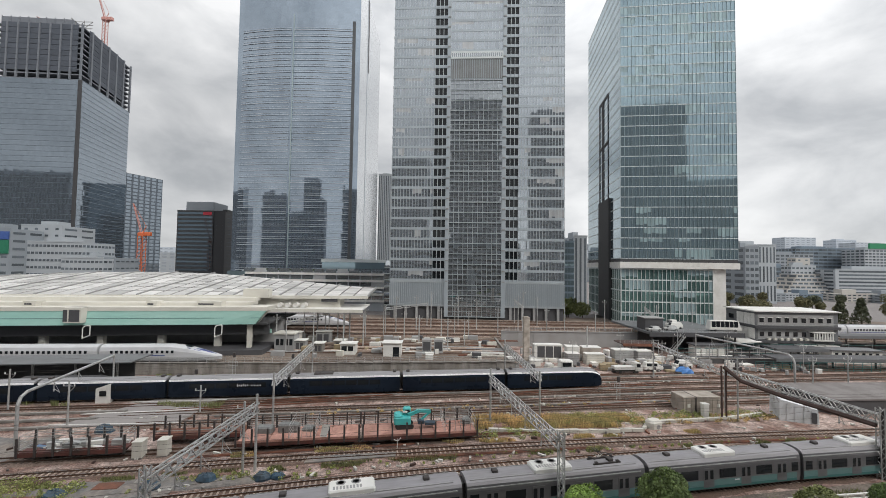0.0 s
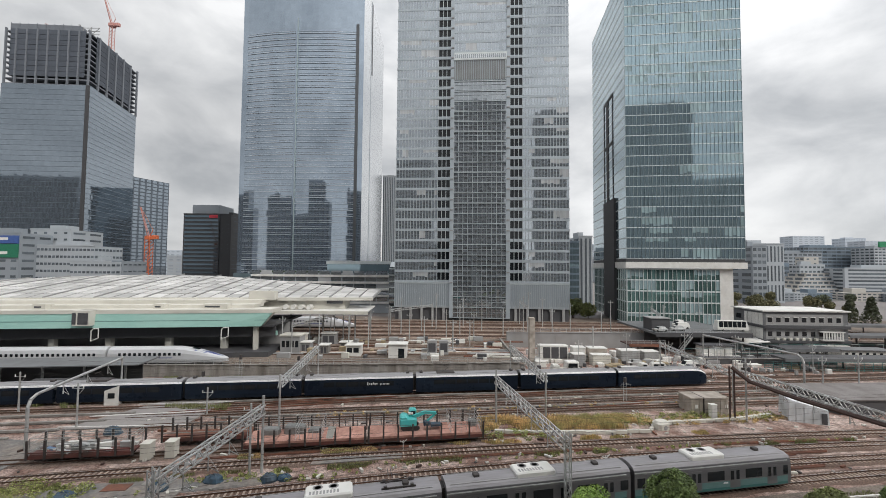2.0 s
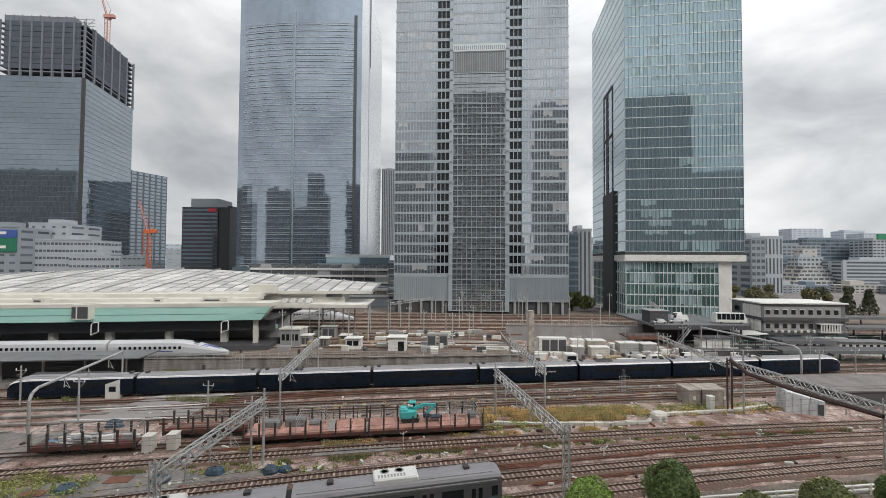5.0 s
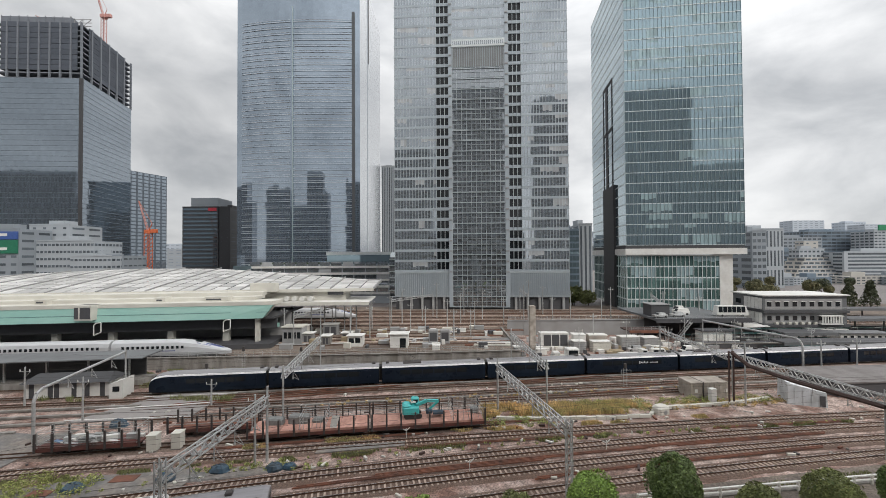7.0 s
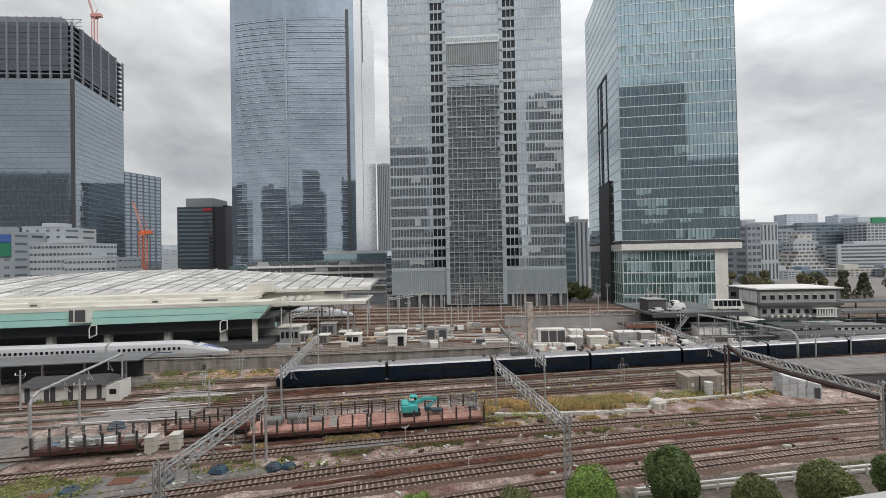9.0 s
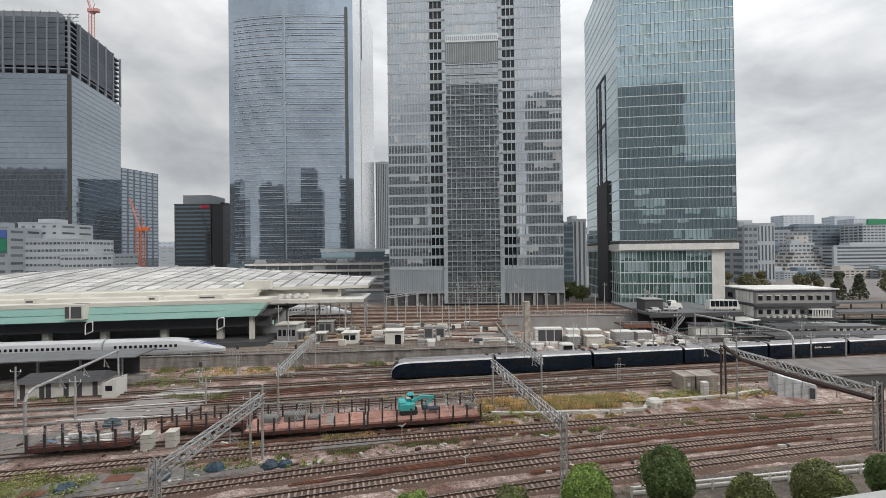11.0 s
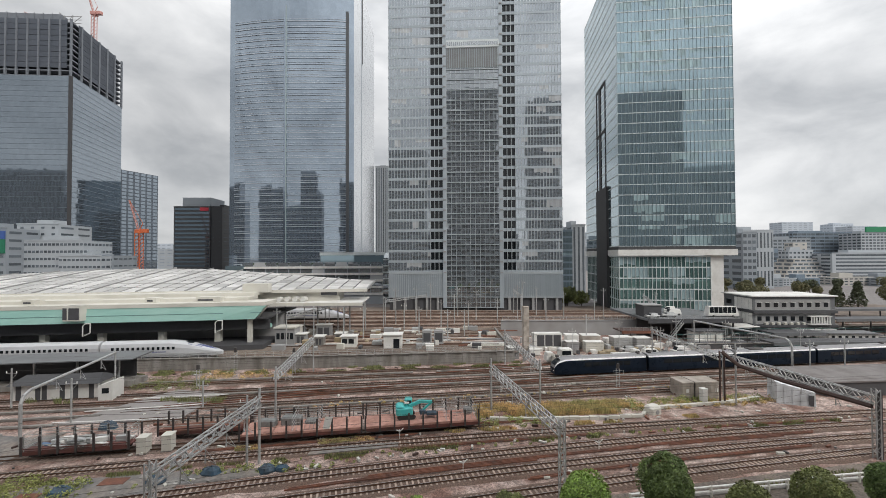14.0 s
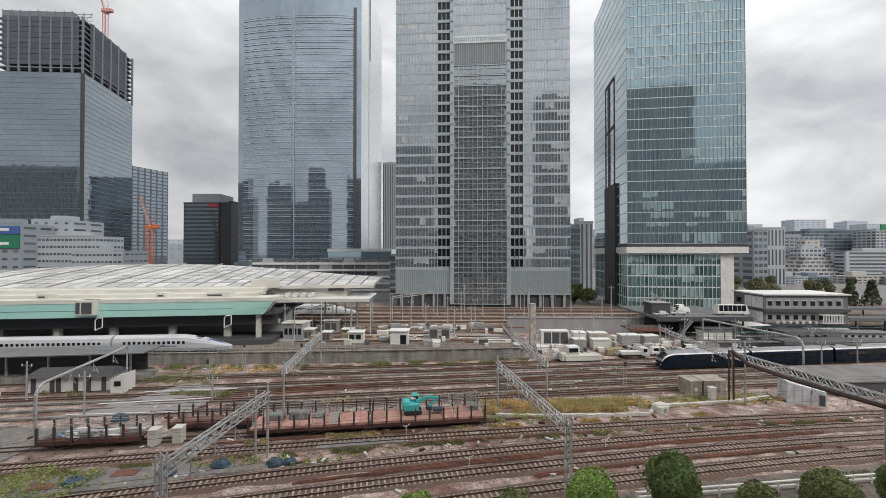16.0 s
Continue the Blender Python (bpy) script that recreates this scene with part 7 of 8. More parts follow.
tagged(part("roof_sign", Build().box(-219, 379.6, 68.0, -211, 379.9, 71.0), mat("red_sign", (0.45, 0.03, 0.05), 0.5)), "red lettered sign band at the roof edge drawn plain", "sign")
# billboard tower at the far left
t = block(-275, -249.5, 240, 42, CITY[0], "building with green and blue billboards", 20, 9, 4, (0.5, 0.3))
for z0, z1, c, nm in ((27.5, 35.5, (0.02, 0.16, 0.09), "green_billboard"), (35.8, 40.5, (0.05, 0.1, 0.3), "blue_billboard")):
    o = part(nm, Build().box(0, -0.7, z0, 25, -0.1, z1), mat(nm, c, 0.4), t, "plain coloured billboard")
    part("lettering_bars", Build().box(6, -0.8, z0 + 2, 19, -0.7, z0 + 3.6), WHITE, o)
# low terraces before the blue tower
t = thing("podium_building", "long pale terraced podium with banded windows", "building")
part("wall", Build().box(-103, 216, -0.3, -28, 250, 20.6), CITY[1], t)
for k in range(5):
    z = 4.5 + 3.5 * k
    part("floor_band", Build().box(-103, 215.2, z, -28, 216, z + 1.1), WHITE, t)
    for j in range(12):
        part("window_bay", Build().box(-102 + 6.15 * j, 215.7, z + 1.3, -96.5 + 6.15 * j, 216.05, z + 3.3), BLIND_GREY if (j * 3 + k) % 7 == 0 else G_CENTRE, t)
part("upper_storey", Build().box(-62, 219, 20.6, -28, 240, 26.8), G_RIGHT, t)
part("upper_band", Build().box(-62.4, 218.6, 25.4, -27.6, 219, 27.0), BAND_PALE, t)
part("planting", Build().box(-98, 216.2, 20.6, -62, 217.4, 21.6), mat("planter_green", (0.06, 0.09, 0.04), 0.9, 0, 0.4, 1.0, 0.5), t)
part("glass_stair", Build().box(-110, 214, PLAT, -101, 226, 20.0), G_RIGHT, t)
part("end_stair", Build().box(-27.9, 214.8, PLAT, -22, 226, 24.0), G_CENTRE, t)
for k in range(7):
    part("stair_band", Build().box(-27.9, 214.5, 3 + 3.3 * k, -21.8, 214.8, 3.5 + 3.3 * k), BAND_PALE, t)
block(-62.5, -46, 420, 118, CITY[1], "slim tower with vertical white ribs", 30, 1, 9, (0.45, 0.98))
block(80.0, 88.5, 262, 41, CITY[2], "teal glass office beyond the street", 25, 10, 4, (0.9, 0.7), glass=G_RIGHT)
block(88.5, 97, 262, 44.5, CITY[1], "white ribbed office beyond the street", 25, 1, 3, (0.4, 0.95))
block(60, 81, 300, 36, CITY[0], "grey office beyond the street", 25, 9, 6)
# towards the right-hand horizon
block(226, 253, 300, 43, CITY[1], "pale office with tall vertical window slots", 25, 3, 10, (0.4, 0.8))
block(222, 232, 290, 41, CITY[0], "grey end of the slotted office", 25, 9, 3)
# low-contrast pale panes: haze put into the window colour of the skyline
HAZE_WIN = mat("far_window_hazed", (0.3, 0.335, 0.375), 0.3, 0, 0.1, 0.1, island=0.2)
block(353, 376, 420, 28, CITY[2], "dark blue glass office block", 30, 6, 8, (0.9, 0.6))
for k in range(6):
    t = block(321 + 4.4 * k, 366, 372 + 2.2 * k, 0.2 + 3.5 * (k + 1), CITY[3], "stepped pale terrace building with deep balconies", 20, 1, 9 - k, (0.75, 0.5), z0=3.5 * k - 0.3, roof=False)
    part("balcony_front", Build().box(-0.3, -1.4, 3.5 * k + 0.1, 45 - 4.4 * k, -1.2, 3.5 * k + 1.1), CITY[1], t)
block(342, 366, 388, 29, CITY[1], "white plant storey above the terraces", 12, 2, 6, (0.6, 0.4), z0=20.5)
block(350, 364, 392, 37, CITY[3], "pale square tower above the terraces", 10, 2, 2, (0.3, 0.3), z0=28, roof=False)
block(365, 480, 368, 26, CITY[1], "long grey apartment slab with ribbon balconies", 25, 8, 1, ribbon=True, win=(0.95, 0.5))
block(500, 590, 560, 56, CITY[2], "dark steel-blue office with a flat roof", 40, 12, 14, (0.9, 0.6))
block(404, 450, 480, 44, CITY[0], "grey mid-rise office towards the horizon", 30, 11, 8)
tagged(part("green_roof_sign", Build().box(562, 520, 54.5, 592, 522, 61.5), mat("green_sign", (0.02, 0.2, 0.09), 0.5)), "plain green rooftop sign", "sign")
block(556, 606, 521, 53.5, CITY[1], "grey office with a rooftop sign", 30, 14, 10)
rnd = random.Random(3)
for k in range(9):
    x = 140 + 26 * k + rnd.uniform(-4, 4)
    block(x, x + rnd.uniform(18, 30), rnd.uniform(300, 330), rnd.uniform(4, 6.5), CITY[k % 4], "low grey building along the far road", 18, 3, 7, (0.6, 0.4))
for k in range(46):
    x = 300 + 34 * k + rnd.uniform(-20, 20) if k < 26 else rnd.uniform(180, 1500)
    y = rnd.uniform(900, 1500)
    w, h = rnd.uniform(35, 90), rnd.uniform(50, 120)
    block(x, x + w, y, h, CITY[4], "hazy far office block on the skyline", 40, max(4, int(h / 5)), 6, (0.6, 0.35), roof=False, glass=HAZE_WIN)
for k in range(30):
    x = rnd.uniform(-1300, 300)
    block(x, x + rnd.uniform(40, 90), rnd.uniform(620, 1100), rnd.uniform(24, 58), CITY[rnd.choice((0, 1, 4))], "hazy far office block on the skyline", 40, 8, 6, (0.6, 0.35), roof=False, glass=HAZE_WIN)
for k in range(16):
    x = 980 + 48 * k + rnd.uniform(-15, 15)
    h = rnd.uniform(78, 112) + (16 if k in (3, 9, 10) else 0)
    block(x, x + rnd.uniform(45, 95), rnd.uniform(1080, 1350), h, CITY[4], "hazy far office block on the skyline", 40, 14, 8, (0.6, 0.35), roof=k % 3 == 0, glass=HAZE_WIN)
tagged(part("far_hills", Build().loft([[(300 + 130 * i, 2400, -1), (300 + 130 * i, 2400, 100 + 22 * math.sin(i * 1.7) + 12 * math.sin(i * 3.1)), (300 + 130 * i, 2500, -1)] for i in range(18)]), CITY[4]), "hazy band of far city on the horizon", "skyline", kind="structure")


# cranes
ORANGE = mat("crane_orange", (0.55, 0.13, 0.05), 0.5, 0, 0.1, 0.3)
REDW = mat("crane_pale_red", (0.5, 0.25, 0.22), 0.6, 0, 0.1, 0.3)


def crane(x, y, z0, h, jib, ang, material, label, w=2.4):
    t = thing("tower_crane", label, "crane", "tower cranes")
    n = max(3, int(h / 3))
    for sx in (-1, 1):
        for sy in (-1, 1):
            part("mast_leg", Build().bar((x + sx * w / 2, y + sy * w / 2, z0), (x + sx * w / 2, y + sy * w / 2, z0 + h), 0.4), material, t)
    for k in range(n):
        za, zb = z0 + h * k / n, z0 + h * (k + 1) / n
        part("mast_brace", Build().bar((x - w / 2, y - w / 2, za), (x + w / 2, y - w / 2, zb), 0.3), material, t)
        part("mast_brace", Build().bar((x + w / 2, y - w / 2, za), (x + w / 2, y + w / 2, zb), 0.3), material, t)
    part("cab", Build().soft(x - 2.4, y - 2.4, z0 + h, x + 2.4, y + 2.4, z0 + h + 3, 0.4), material, t)
    part("counterweight", Build().soft(x + 2.4, y - 1.5, z0 + h + 0.5, x + 7, y + 1.5, z0 + h + 3.5, 0.3), material, t)
    a = radians(ang)
    top = Vector((x - math.cos(a) * jib, y, z0 + h + 2 + math.sin(a) * jib))
    b = Build()
    p = Vector((x, y, z0 + h + 2))
    for o in (Vector((0, -0.9, 0)), Vector((0, 0.9, 0)), Vector((-math.sin(a) * 1.4, 0, -math.cos(a) * -1.4))):
        b.bar(p + o, top + o * 0.4, 0.35)
    for k in range(10):
        b.bar(p + (top - p) * (k / 10) + Vector((0, -0.8, 0)), p + (top - p) * ((k + 0.5) / 10) + Vector((0, 0.8, 0.8)), 0.25)
    part("jib", b, REDW if material is ORANGE else material, t)
    part("stay", Build().bar(p + Vector((3, 0, 6)), top, 0.2).bar(p, p + Vector((3, 0, 6)), 0.4), material, t)


crane(-238.5, 330, -0.3, 44.5, 26, 72, ORANGE, "orange tower crane with a raised jib", 4.0)
crane(-318, 380, 225, 26, 34, 72, REDW, "pale red tower crane on the unfinished roof", 3.0)
crane(-356, 372, 225, 9, 22, 35, REDW, "pale red tower crane on the unfinished roof", 3.0)
crane(-337, 376, 225, 8, 18, 60, GREY, "grey derrick on the unfinished roof", 2.0)
# clutter of the unfinished roof
t = thing("roof_scaffold", "grey scaffold frames on the unfinished roof", "scaffold")
for k in range(9):
    x = -372 + 7.4 * k
    b = Build()
    for dz in (0, 3, 6):
        b.bar((x, 352, 227 + dz), (x + 7.4, 352, 227 + dz), 0.4)
    b.bar((x, 352, 226), (x, 352, 234), 0.4).bar((x, 352, 227), (x + 7.4, 352, 233), 0.3)
    part("frame", b, GREY, t)

# the building that holds the viewpoint, and its neighbours behind
t = thing("viewpoint_building", "plain grey office building under and behind the viewpoint", "building")
part("wall", Build().box(-45, -26, -0.3, 45, -4.0, 44), CITY[0], t)
for k in range(8):
    part("window_band", Build().box(-44, -4.05, 3 + 5 * k, 44, -3.95, 5.5 + 5 * k), GLASS_DARK, t)


# pale ledge beside the viewpoint; the low wing under it is added to carry it
t = thing("side_wing", "added grey wing carrying a pale painted ledge beside the viewpoint", "building")
edge = lambda x: 1.745 + 0.17 * x
part("wall", Build().loft([[(1.3, edge(1.3) - 0.05, z), (8.0, edge(8.0) - 0.05, z), (8.0, -4.0, z), (1.3, -4.0, z)] for z in (-0.3, 22.9)]), CITY[0], t)
part("coping", Build().loft([[(1.25, edge(1.25), z), (8.05, edge(8.05), z), (8.05, edge(8.05) - 0.4, z), (1.25, edge(1.25) - 0.4, z)] for z in (22.9, 23.2)]), WHITE, t, "pale painted coping")

# ---- city behind the camera, seen in the glass of the towers ----
BEHIND = mat("distant_facade", (0.25, 0.27, 0.295), 0.7, 0, 0.2, 0.2)
BEHIND_WIN = mat("distant_window", (0.035, 0.04, 0.047), 0.15, 0, 0.2, 0.3)


def back_tower(x0, x1, y, h, depth=40, fins=False):
    t = thing("office_block", "dark office tower across the street behind the viewpoint", "tower", "towers behind")
    part("wall", Build().box(x0, y - depth, -0.3, x1, y, h), BEHIND, t)
    b = Build()
    n, k = int(h / 4.2), max(3, int((x1 - x0) / 5))
    for i in range(1, n):
        for j in range(k):
            a = x0 + (x1 - x0) * (j + 0.15) / k
            b.box(a, y - 0.1, i * 4.2, a + (x1 - x0) * 0.7 / k, y + 0.05, i * 4.2 + 2.4)
    if fins:
        b = Build()
        for j in range(int((x1 - x0) / 6)):
            b.box(x0 + 6 * j + 1, y - 0.1, 3, x0 + 6 * j + 4.2, y + 0.3, h - 3)
    part("window", b, BEHIND_WIN, t, kind="stuff")
    part("roof_plant", Build().box(x0 + 4, y - depth + 4, h, x1 - 4, y - 4, h + 4), BEHIND, t)
    return t


back_tower(-104, -54, -120, 148)
back_tower(-24, 30, -80, 197)
back_tower(61, 95, -90, 188)
back_tower(108, 166, -80, 178)
back_tower(166, 300, -80, 103)
back_tower(-470, -395, -100, 152)
back_tower(-395, -322, -100, 141)
back_tower(-322, -234, -100, 108)
back_tower(-234, -181, -102, 163)
back_tower(-181, -165, -104, 130)
back_tower(-113, -104.5, -122, 158)
back_tower(-800, -640, -110, 184, fins=True)
back_tower(-640, -600, -115, 140, fins=True)


# ---- plants ----
LEAF = mat("privet_leaf", (0.2, 0.31, 0.06), 0.6, 0, 0.3, 1.2, 0.0, (0.26, 0.36, 0.08), 0.5, 0.5, island=0.45)
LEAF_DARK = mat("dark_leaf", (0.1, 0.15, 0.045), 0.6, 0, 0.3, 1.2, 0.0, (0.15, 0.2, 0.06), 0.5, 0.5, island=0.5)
LEAF_OLIVE = mat("olive_leaf", (0.19, 0.215, 0.07), 0.7, 0, 0.3, 1.2, 0.0, (0.13, 0.14, 0.055), 0.5, 0.5, island=0.45)
BARK = mat("bark", (0.09, 0.07, 0.05), 0.9, 0, 0.3, 4.0, 0.6)
STRAW = mat("dry_grass", (0.72, 0.5, 0.24), 0.9, 0, 0.3, 0.8, 0.0, (0.36, 0.35, 0.15), 0.7, 0.16, island=0.4)
WEED = mat("green_weed", (0.19, 0.21, 0.085), 0.9, 0, 0.3, 0.8, 0.0, (0.2, 0.19, 0.08), 0.6, 0.3, island=0.4)


def leaf_cloud(rnd, c, r, n, size, squash=1.0):
    """Many small leaf blades over an uneven crown."""
    b = Build()
    c = Vector(c)
    lumps = [(Vector((rnd.gauss(0, 1), rnd.gauss(0, 1), rnd.gauss(0.2, 0.8))).normalized(), rnd.uniform(0.82, 1.08)) for _ in range(26)]
    for _ in range(n):
        d = Vector((rnd.gauss(0, 1), rnd.gauss(0, 1), rnd.gauss(0, 1))).normalized()
        near = max(lumps, key=lambda l: l[0].dot(d))
        k = near[1] * (0.86 + 0.16 * near[0].dot(d) ** 6) * rnd.uniform(0.8, 1.03) ** 0.6
        p = c + Vector((d.x * r * k, d.y * r * k, d.z * r * k * squash))
        s = size * rnd.uniform(0.6, 1.4)
        u = (d + Vector((rnd.gauss(0, 0.7), rnd.gauss(0, 0.7), rnd.gauss(0, 0.7)))).normalized()
        v = u.orthogonal().normalized()
        w = u.cross(v)
        a = rnd.uniform(0, 6.28)
        v, w = v * math.cos(a) + w * math.sin(a), w * math.cos(a) - v * math.sin(a)
        b.add([p - v * s, p + w * s * 0.45 + u * s * 0.12, p + v * s, p - w * s * 0.45 + u * s * 0.12], [(0, 1, 2, 3)])
    return b


def tree(x, y, top, r, leaf, label, seed, n=12000, size=0.115, squash=1.1):
    rnd = random.Random(seed)
    t = thing("tree", label, "tree", "clipped trees")
    cz = top - r * squash
    part("trunk", Build().tube((x, y, -0.3), (x + 0.1, y, cz), 0.22, 0.12, 10), BARK, t)
    b = Build()
    for k in range(7):
        a = k * 0.9
        b.tube((x + 0.05, y, cz - r * 0.8 + 0.1 * k), (x + math.cos(a) * r * 0.7, y + math.sin(a) * r * 0.7, cz + r * 0.35 * math.sin(k)), 0.07, 0.02, 6)
    part("limb", b, BARK, t)
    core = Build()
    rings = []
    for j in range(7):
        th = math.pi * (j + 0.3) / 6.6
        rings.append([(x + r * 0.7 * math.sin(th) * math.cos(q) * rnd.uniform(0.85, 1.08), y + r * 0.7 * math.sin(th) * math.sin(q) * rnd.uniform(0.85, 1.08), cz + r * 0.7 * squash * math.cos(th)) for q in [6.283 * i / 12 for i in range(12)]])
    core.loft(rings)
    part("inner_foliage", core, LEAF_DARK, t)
    part("crown", leaf_cloud(rnd, (x, y, cz), r, n, size, squash), leaf, t)
    return t


tree(12.9, 35.5, 5.7, 2.35, LEAF, "rounded bright green clipped tree", 1)
tree(19.2, 34.2, 7.9, 2.2, LEAF_DARK, "dense dark green clipped tree", 2, squash=1.25)
tree(27.0, 35.0, 4.9, 2.0, LEAF_OLIVE, "olive green rounded tree", 3)
tree(33.5, 35.2, 5.7, 2.25, LEAF_OLIVE, "olive green rounded tree", 4)
tree(40.6, 35.6, 6.3, 2.1, LEAF_DARK, "dark green rounded tree", 5)
tree(-2.2, 34.0, 4.5, 1.9, LEAF, "bright green clipped tree", 6, 6000)
tree(6.3, 35.5, 4.0, 1.7, LEAF_OLIVE, "olive green clipped tree", 7, 5000)


def tuft_field(name, label, x0, x1, ya, yb, n, h, material, seed, patch=0.0):
    rnd = random.Random(seed)
    b = Build()
    for _ in range(n):
        x = rnd.uniform(x0, x1)
        y = rnd.uniform(ya(x), yb(x))
        if patch and noise.noise(Vector((x * 0.25, y * 0.35, seed))) < patch:
            continue
        hh, a = h * rnd.uniform(0.45, 1.15), rnd.uniform(0, 6.28)
        dx, dy = math.cos(a) * 0.035, math.sin(a) * 0.035
        lx, ly = rnd.gauss(0, 0.16) * hh, rnd.gauss(0, 0.16) * hh
        b.add([(x - dx, y - dy, -0.1), (x + dx, y + dy, -0.1), (x + dx * 0.7 + lx * 0.5, y + dy * 0.7 + ly * 0.5, hh * 0.6), (x - dx * 0.7 + lx * 0.5, y - dy * 0.7 + ly * 0.5, hh * 0.6), (x + lx, y + ly, hh)], [(0, 1, 2, 3), (3, 2, 4)])
    return tagged(part(name, b, material), label, "grass", kind="stuff")


def scrub(name, label, x0, x1, ya, yb, n, r, material, seed, blades=70):
    """Low uneven bushes of small leaves, thicker here and thinner there."""
    rnd = random.Random(seed)
    b = Build()
    for _ in range(n):
        x = rnd.uniform(x0, x1)
        y = rnd.uniform(ya(x), yb(x))
        k = r * rnd.uniform(0.35, 1.0) * (0.75 + 0.6 * noise.noise(Vector((x * 0.3, y * 0.4, seed))))
        c = leaf_cloud(rnd, (x, y, k * 0.35), k, int(blades * (0.4 + k)), 0.1, 0.8)
        b.add(c.v, c.f)
    return tagged(part(name, b, material), label, "weeds", kind="stuff")


BUSH = mat("yellow_green_weed", (0.34, 0.36, 0.12), 0.85, 0, 0.3, 0.8, 0.0, (0.22, 0.25, 0.09), 0.6, 0.4, island=0.45)
DRY = mat("dry_weed", (0.6, 0.41, 0.19), 0.9, 0, 0.3, 0.8, 0.0, (0.36, 0.29, 0.12), 0.7, 0.25, island=0.45)
tuft_field("dry_grass", "tall straw-coloured dry grass beside the tracks", 6, 31, lambda x: 61.8 + 0.05 * x, lambda x: 66.0 + 0.05 * x, 18000, 0.95, STRAW, 1, -0.15)
scrub("dry_weeds", "tangled dry brown weeds in the grass", 6, 34, lambda x: 61.9 + 0.05 * x, lambda x: 66.4 + 0.05 * x, 150, 0.95, DRY, 31)
scrub("green_bushes", "yellow-green bushes among the dry grass", 19, 34, lambda x: 62.2 + 0.06 * x, lambda x: 66.8 + 0.05 * x, 90, 1.05, BUSH, 32)
scrub("green_bushes", "low green bushes along the wagons", 5, 18, lambda x: 58.8, lambda x: 61.8, 60, 0.7, BUSH, 33)
scrub("green_bushes", "green bushes round the pump house", 35, 56, lambda x: 63.0 + 0.09 * x, lambda x: 66.0 + 0.09 * x, 90, 0.8, BUSH, 34)
scrub("dry_weeds", "brown weeds round the pump house", 35, 58, lambda x: 61.5 + 0.09 * x, lambda x: 64.5 + 0.09 * x, 90, 0.6, DRY, 35)
scrub("green_bushes", "green bushes in the corner of the yard", -47, -38, lambda x: 40.5, lambda x: 46.0, 110, 0.8, BUSH, 36)
scrub("green_bushes", "scrubby weeds round the covered heaps", -29, -12, lambda x: 46.6 + 0.05 * (x + 29), lambda x: 48.0 + 0.05 * (x + 29), 45, 0.6, BUSH, 37)
scrub("green_bushes", "dark bushes at the lodge and the viaduct wall", -57, -44, lambda x: 76.0, lambda x: 83.0, 60, 1.3, LEAF_OLIVE, 38)
scrub("dry_weeds", "brown weeds at the foot of the viaduct wall", -48, -30, lambda x: 83.0, lambda x: 87.0, 60, 1.1, DRY, 40)
scrub("dry_weeds", "scattered brown weeds between the middle tracks", -20, 50, lambda x: 69.6 + 0.128 * x, lambda x: 71.2 + 0.128 * x, 70, 0.45, DRY, 41)
scrub("green_bushes", "scattered weeds along the near tracks", -40, 60, lambda x: T3(x) + 1.8, lambda x: T4(x) - 2.0, 110, 0.35, BUSH, 42)
scrub("green_bushes", "weeds on the viaduct deck", -8, 14, lambda x: 98, lambda x: 101, 60, 1.0, BUSH, 39)
tuft_field("weed_patch", "patchy weeds between the tracks", -50, 60, lambda x: T4(x) - 2.9, lambda x: T4(x) - 1.7, 16000, 0.3, WEED, 5, 0.12)
tuft_field("weed_patch", "patchy weeds between the tracks", -30, 40, lambda x: T4(x) + 1.5, lambda x: T4(x) + 2.6, 12000, 0.28, STRAW, 6, 0.1)
tuft_field("weed_patch", "patchy weeds at the foot of the wall", -64, 20, lambda x: wall_y(x) - 4.0, lambda x: wall_y(x) - 0.3, 26000, 0.42, WEED, 7, 0.08)
tuft_field("weed_patch", "ragged weeds by the lodge", -70, -36, lambda x: 69.5, lambda x: 71.5, 3000, 0.8, WEED, 9, 0.12)
tuft_field("weed_patch", "weeds on the viaduct deck", -14, 12, lambda x: 100, lambda x: 110, 6000, 0.9, WEED, 10, 0.05)


AUTUMN = mat("autumn_leaf", (0.14, 0.125, 0.055), 0.7, 0, 0.3, 0.5, 0.0, (0.085, 0.09, 0.04), 0.5, 0.2, island=0.4)
AUTUMN_DARK = mat("dusky_leaf", (0.06, 0.075, 0.04), 0.7, 0, 0.3, 0.5, 0.0, (0.08, 0.08, 0.04), 0.5, 0.2, island=0.4)


def far_tree(x, y, z, h, leaf, label, seed, cone=False):
    rnd = random.Random(seed)
    t = thing("street_tree", label, "tree", "street trees")
    part("trunk", Build().tube((x, y, z - 0.3), (x, y, z + h * 0.5), 0.3, 0.15, 8), BARK, t)
    b = Build()
    if cone:
        for k in range(6):
            c = leaf_cloud(rnd, (x, y, z + h * (0.25 + 0.13 * k)), h * (0.26 - 0.036 * k), 260, 0.5)
            b.add(c.v, c.f)
    else:
        for k in range(4):
            c = leaf_cloud(rnd, (x + rnd.uniform(-1, 1) * h * 0.25, y + rnd.uniform(-1, 1), z + h * rnd.uniform(0.55, 0.75)), h * 0.32, 320, 0.5)
            b.add(c.v, c.f)
    part("crown", b, leaf, t)


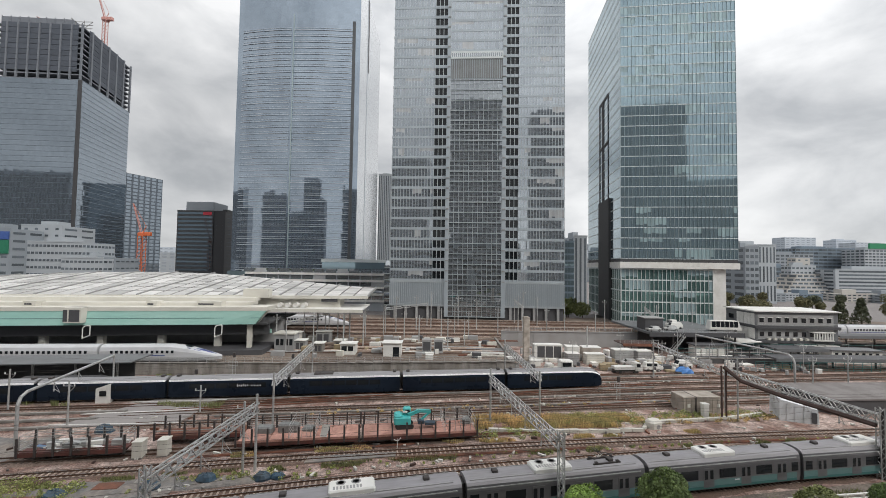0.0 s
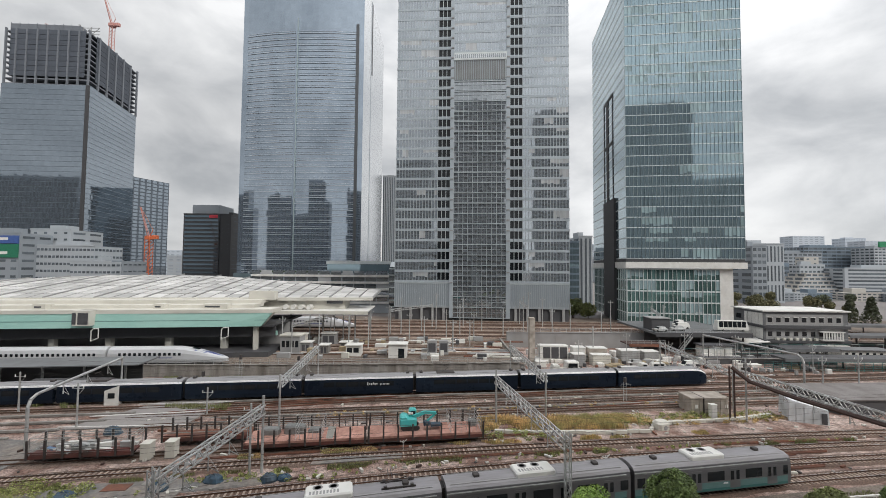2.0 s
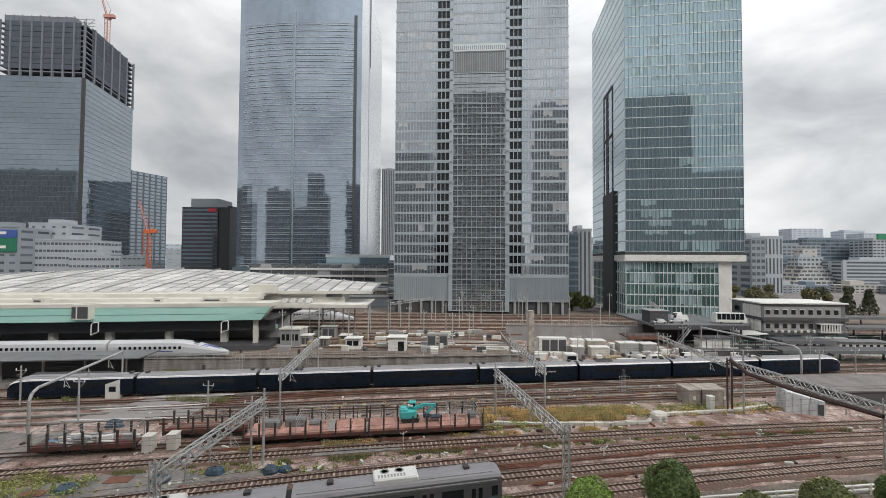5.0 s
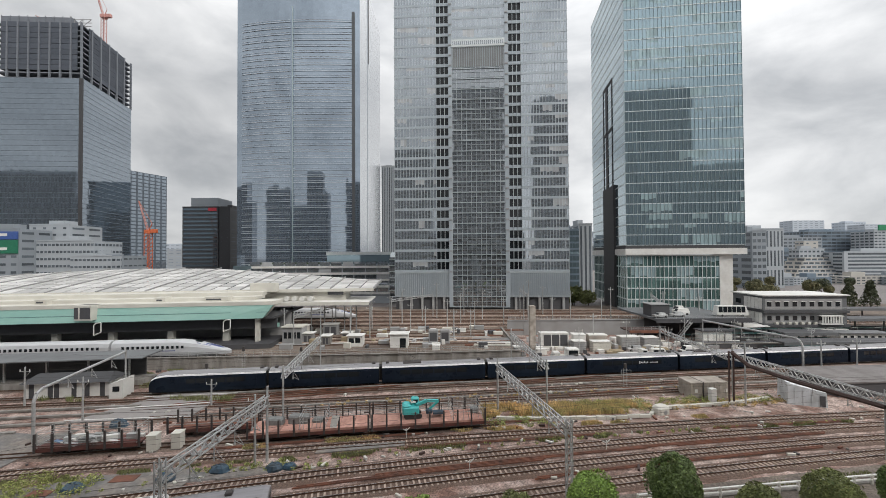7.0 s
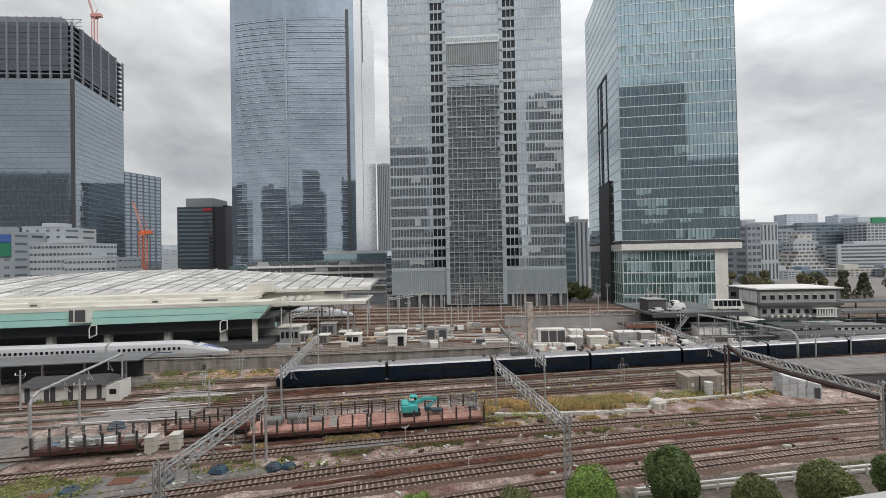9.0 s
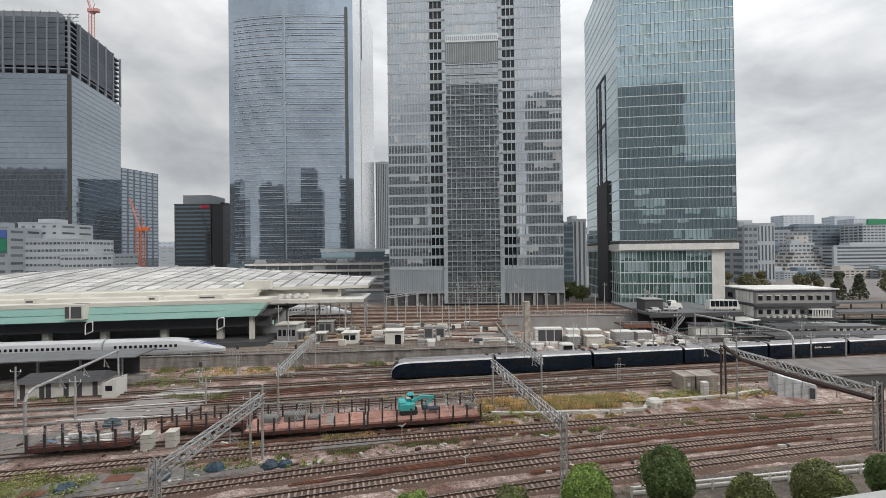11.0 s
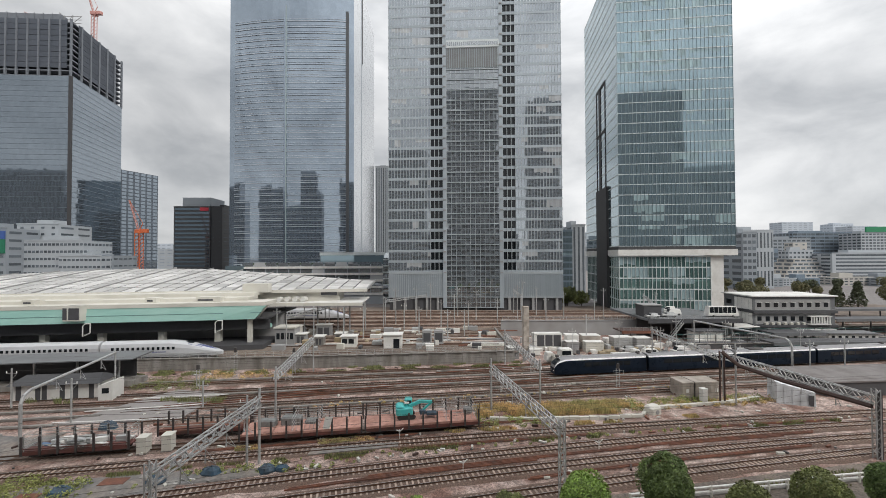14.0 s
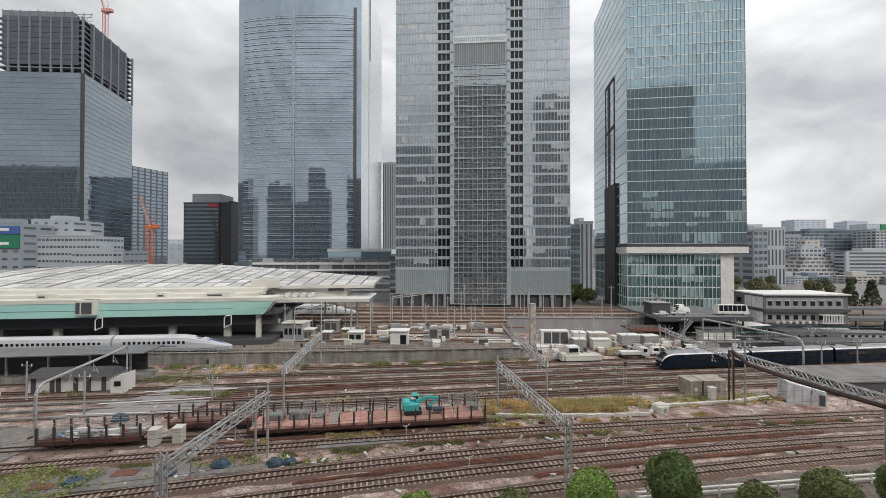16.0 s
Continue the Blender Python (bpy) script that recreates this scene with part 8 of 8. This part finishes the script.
for i, (x, y, h) in enumerate(((172.5, 172, 13), (181.5, 172, 13.5), (150, 190, 10), (158, 195, 9), (142, 205, 9), (205, 180, 11), (134, 215, 10))):
    far_tree(x, y, 0, h, AUTUMN_DARK if i < 2 else AUTUMN, "dark conifer beyond the tracks" if i < 2 else "autumn street tree beyond the tracks", 20 + i, cone=i < 2)
rnd = random.Random(9)
for i in range(26):
    far_tree(rnd.uniform(125, 330), rnd.uniform(195, 290), 0, rnd.uniform(6, 11), rnd.choice((AUTUMN, AUTUMN_DARK, AUTUMN)), "autumn street tree along the far road", 60 + i)
for i, (x, y) in enumerate(((61.5, 190), (64, 200), (66, 184), (69, 215), (60, 226))):
    far_tree(x, y, 0, 9, LEAF_OLIVE, "autumn street tree beside the towers", 40 + i)

# white guard fence along the near edge
t = thing("guard_fence", "low white concrete guard fence beside the near track", "fence")
edge_y = lambda x: 37.7 + 0.124 * x
for i in range(20):
    x = 19.0 + 2.2 * i
    y, y2 = edge_y(x), edge_y(x + 2.2)
    part("post", Build().soft(x - 0.1, y - 0.1, -0.2, x + 0.1, y + 0.1, 1.15, 0.02), CREAM, t)
    for z in (1.05, 0.6):
        part("rail", Build().bar((x, y, z), (x + 2.2, y2, z), 0.2, 0.12), WHITE, t)
    part("kerb", Build().bar((x, y + 0.3, 0.05), (x + 2.2, y2 + 0.3, 0.05), 0.35, 0.3), CONCRETE, t)

# dark soil bank below the near track
SOIL = mat("dark_soil", (0.115, 0.095, 0.08), 0.95, 0, 0.6, 5.0, 0.8, (0.2, 0.165, 0.135), 0.6, 0.25, mid=0.35)
b = Build()
XB = [-60 + 5 * i for i in range(32)]
b.loft([[(x, 20.0, -0.15), (x, T1(x) - 4.4, 0.07), (x, T1(x) - 2.3, 0.05), (x, T1(x) - 2.1, -0.2)] for x in XB], closed=False)
tagged(part("soil_bank", b, SOIL), "dark soil bank with litter below the near track", "ground", kind="structure")
tuft_field("weed_patch", "ragged weeds along the guard fence", 4, 60, lambda x: T1(x) - 6.0, lambda x: T1(x) - 3.2, 9000, 0.35, WEED, 12, 0.1)


# ---- what moves ----
departing = bullet_train(131.0, 139.0, PLAT + 0.48, 4, 180)
tagged(departing, label="white high-speed train drawing away beyond the site office")


def motions():
    n = 33
    walk(express, [(16.0 * i / n, on_line(EXPRESS_LINE, express_x(16.0 * i / n))) for i in range(n + 1)])
    walk(departing, [(16.0 * i / n, pose(114.5 + 24.0 * 16.0 * i / n, 138.5, PLAT + 0.48, 0, 0, 180)) for i in range(n + 1)])
    walk(commuter, [(16.0 * i / n, on_circle(commuter_x(16.0 * i / n))) for i in range(n + 1)])


motions()
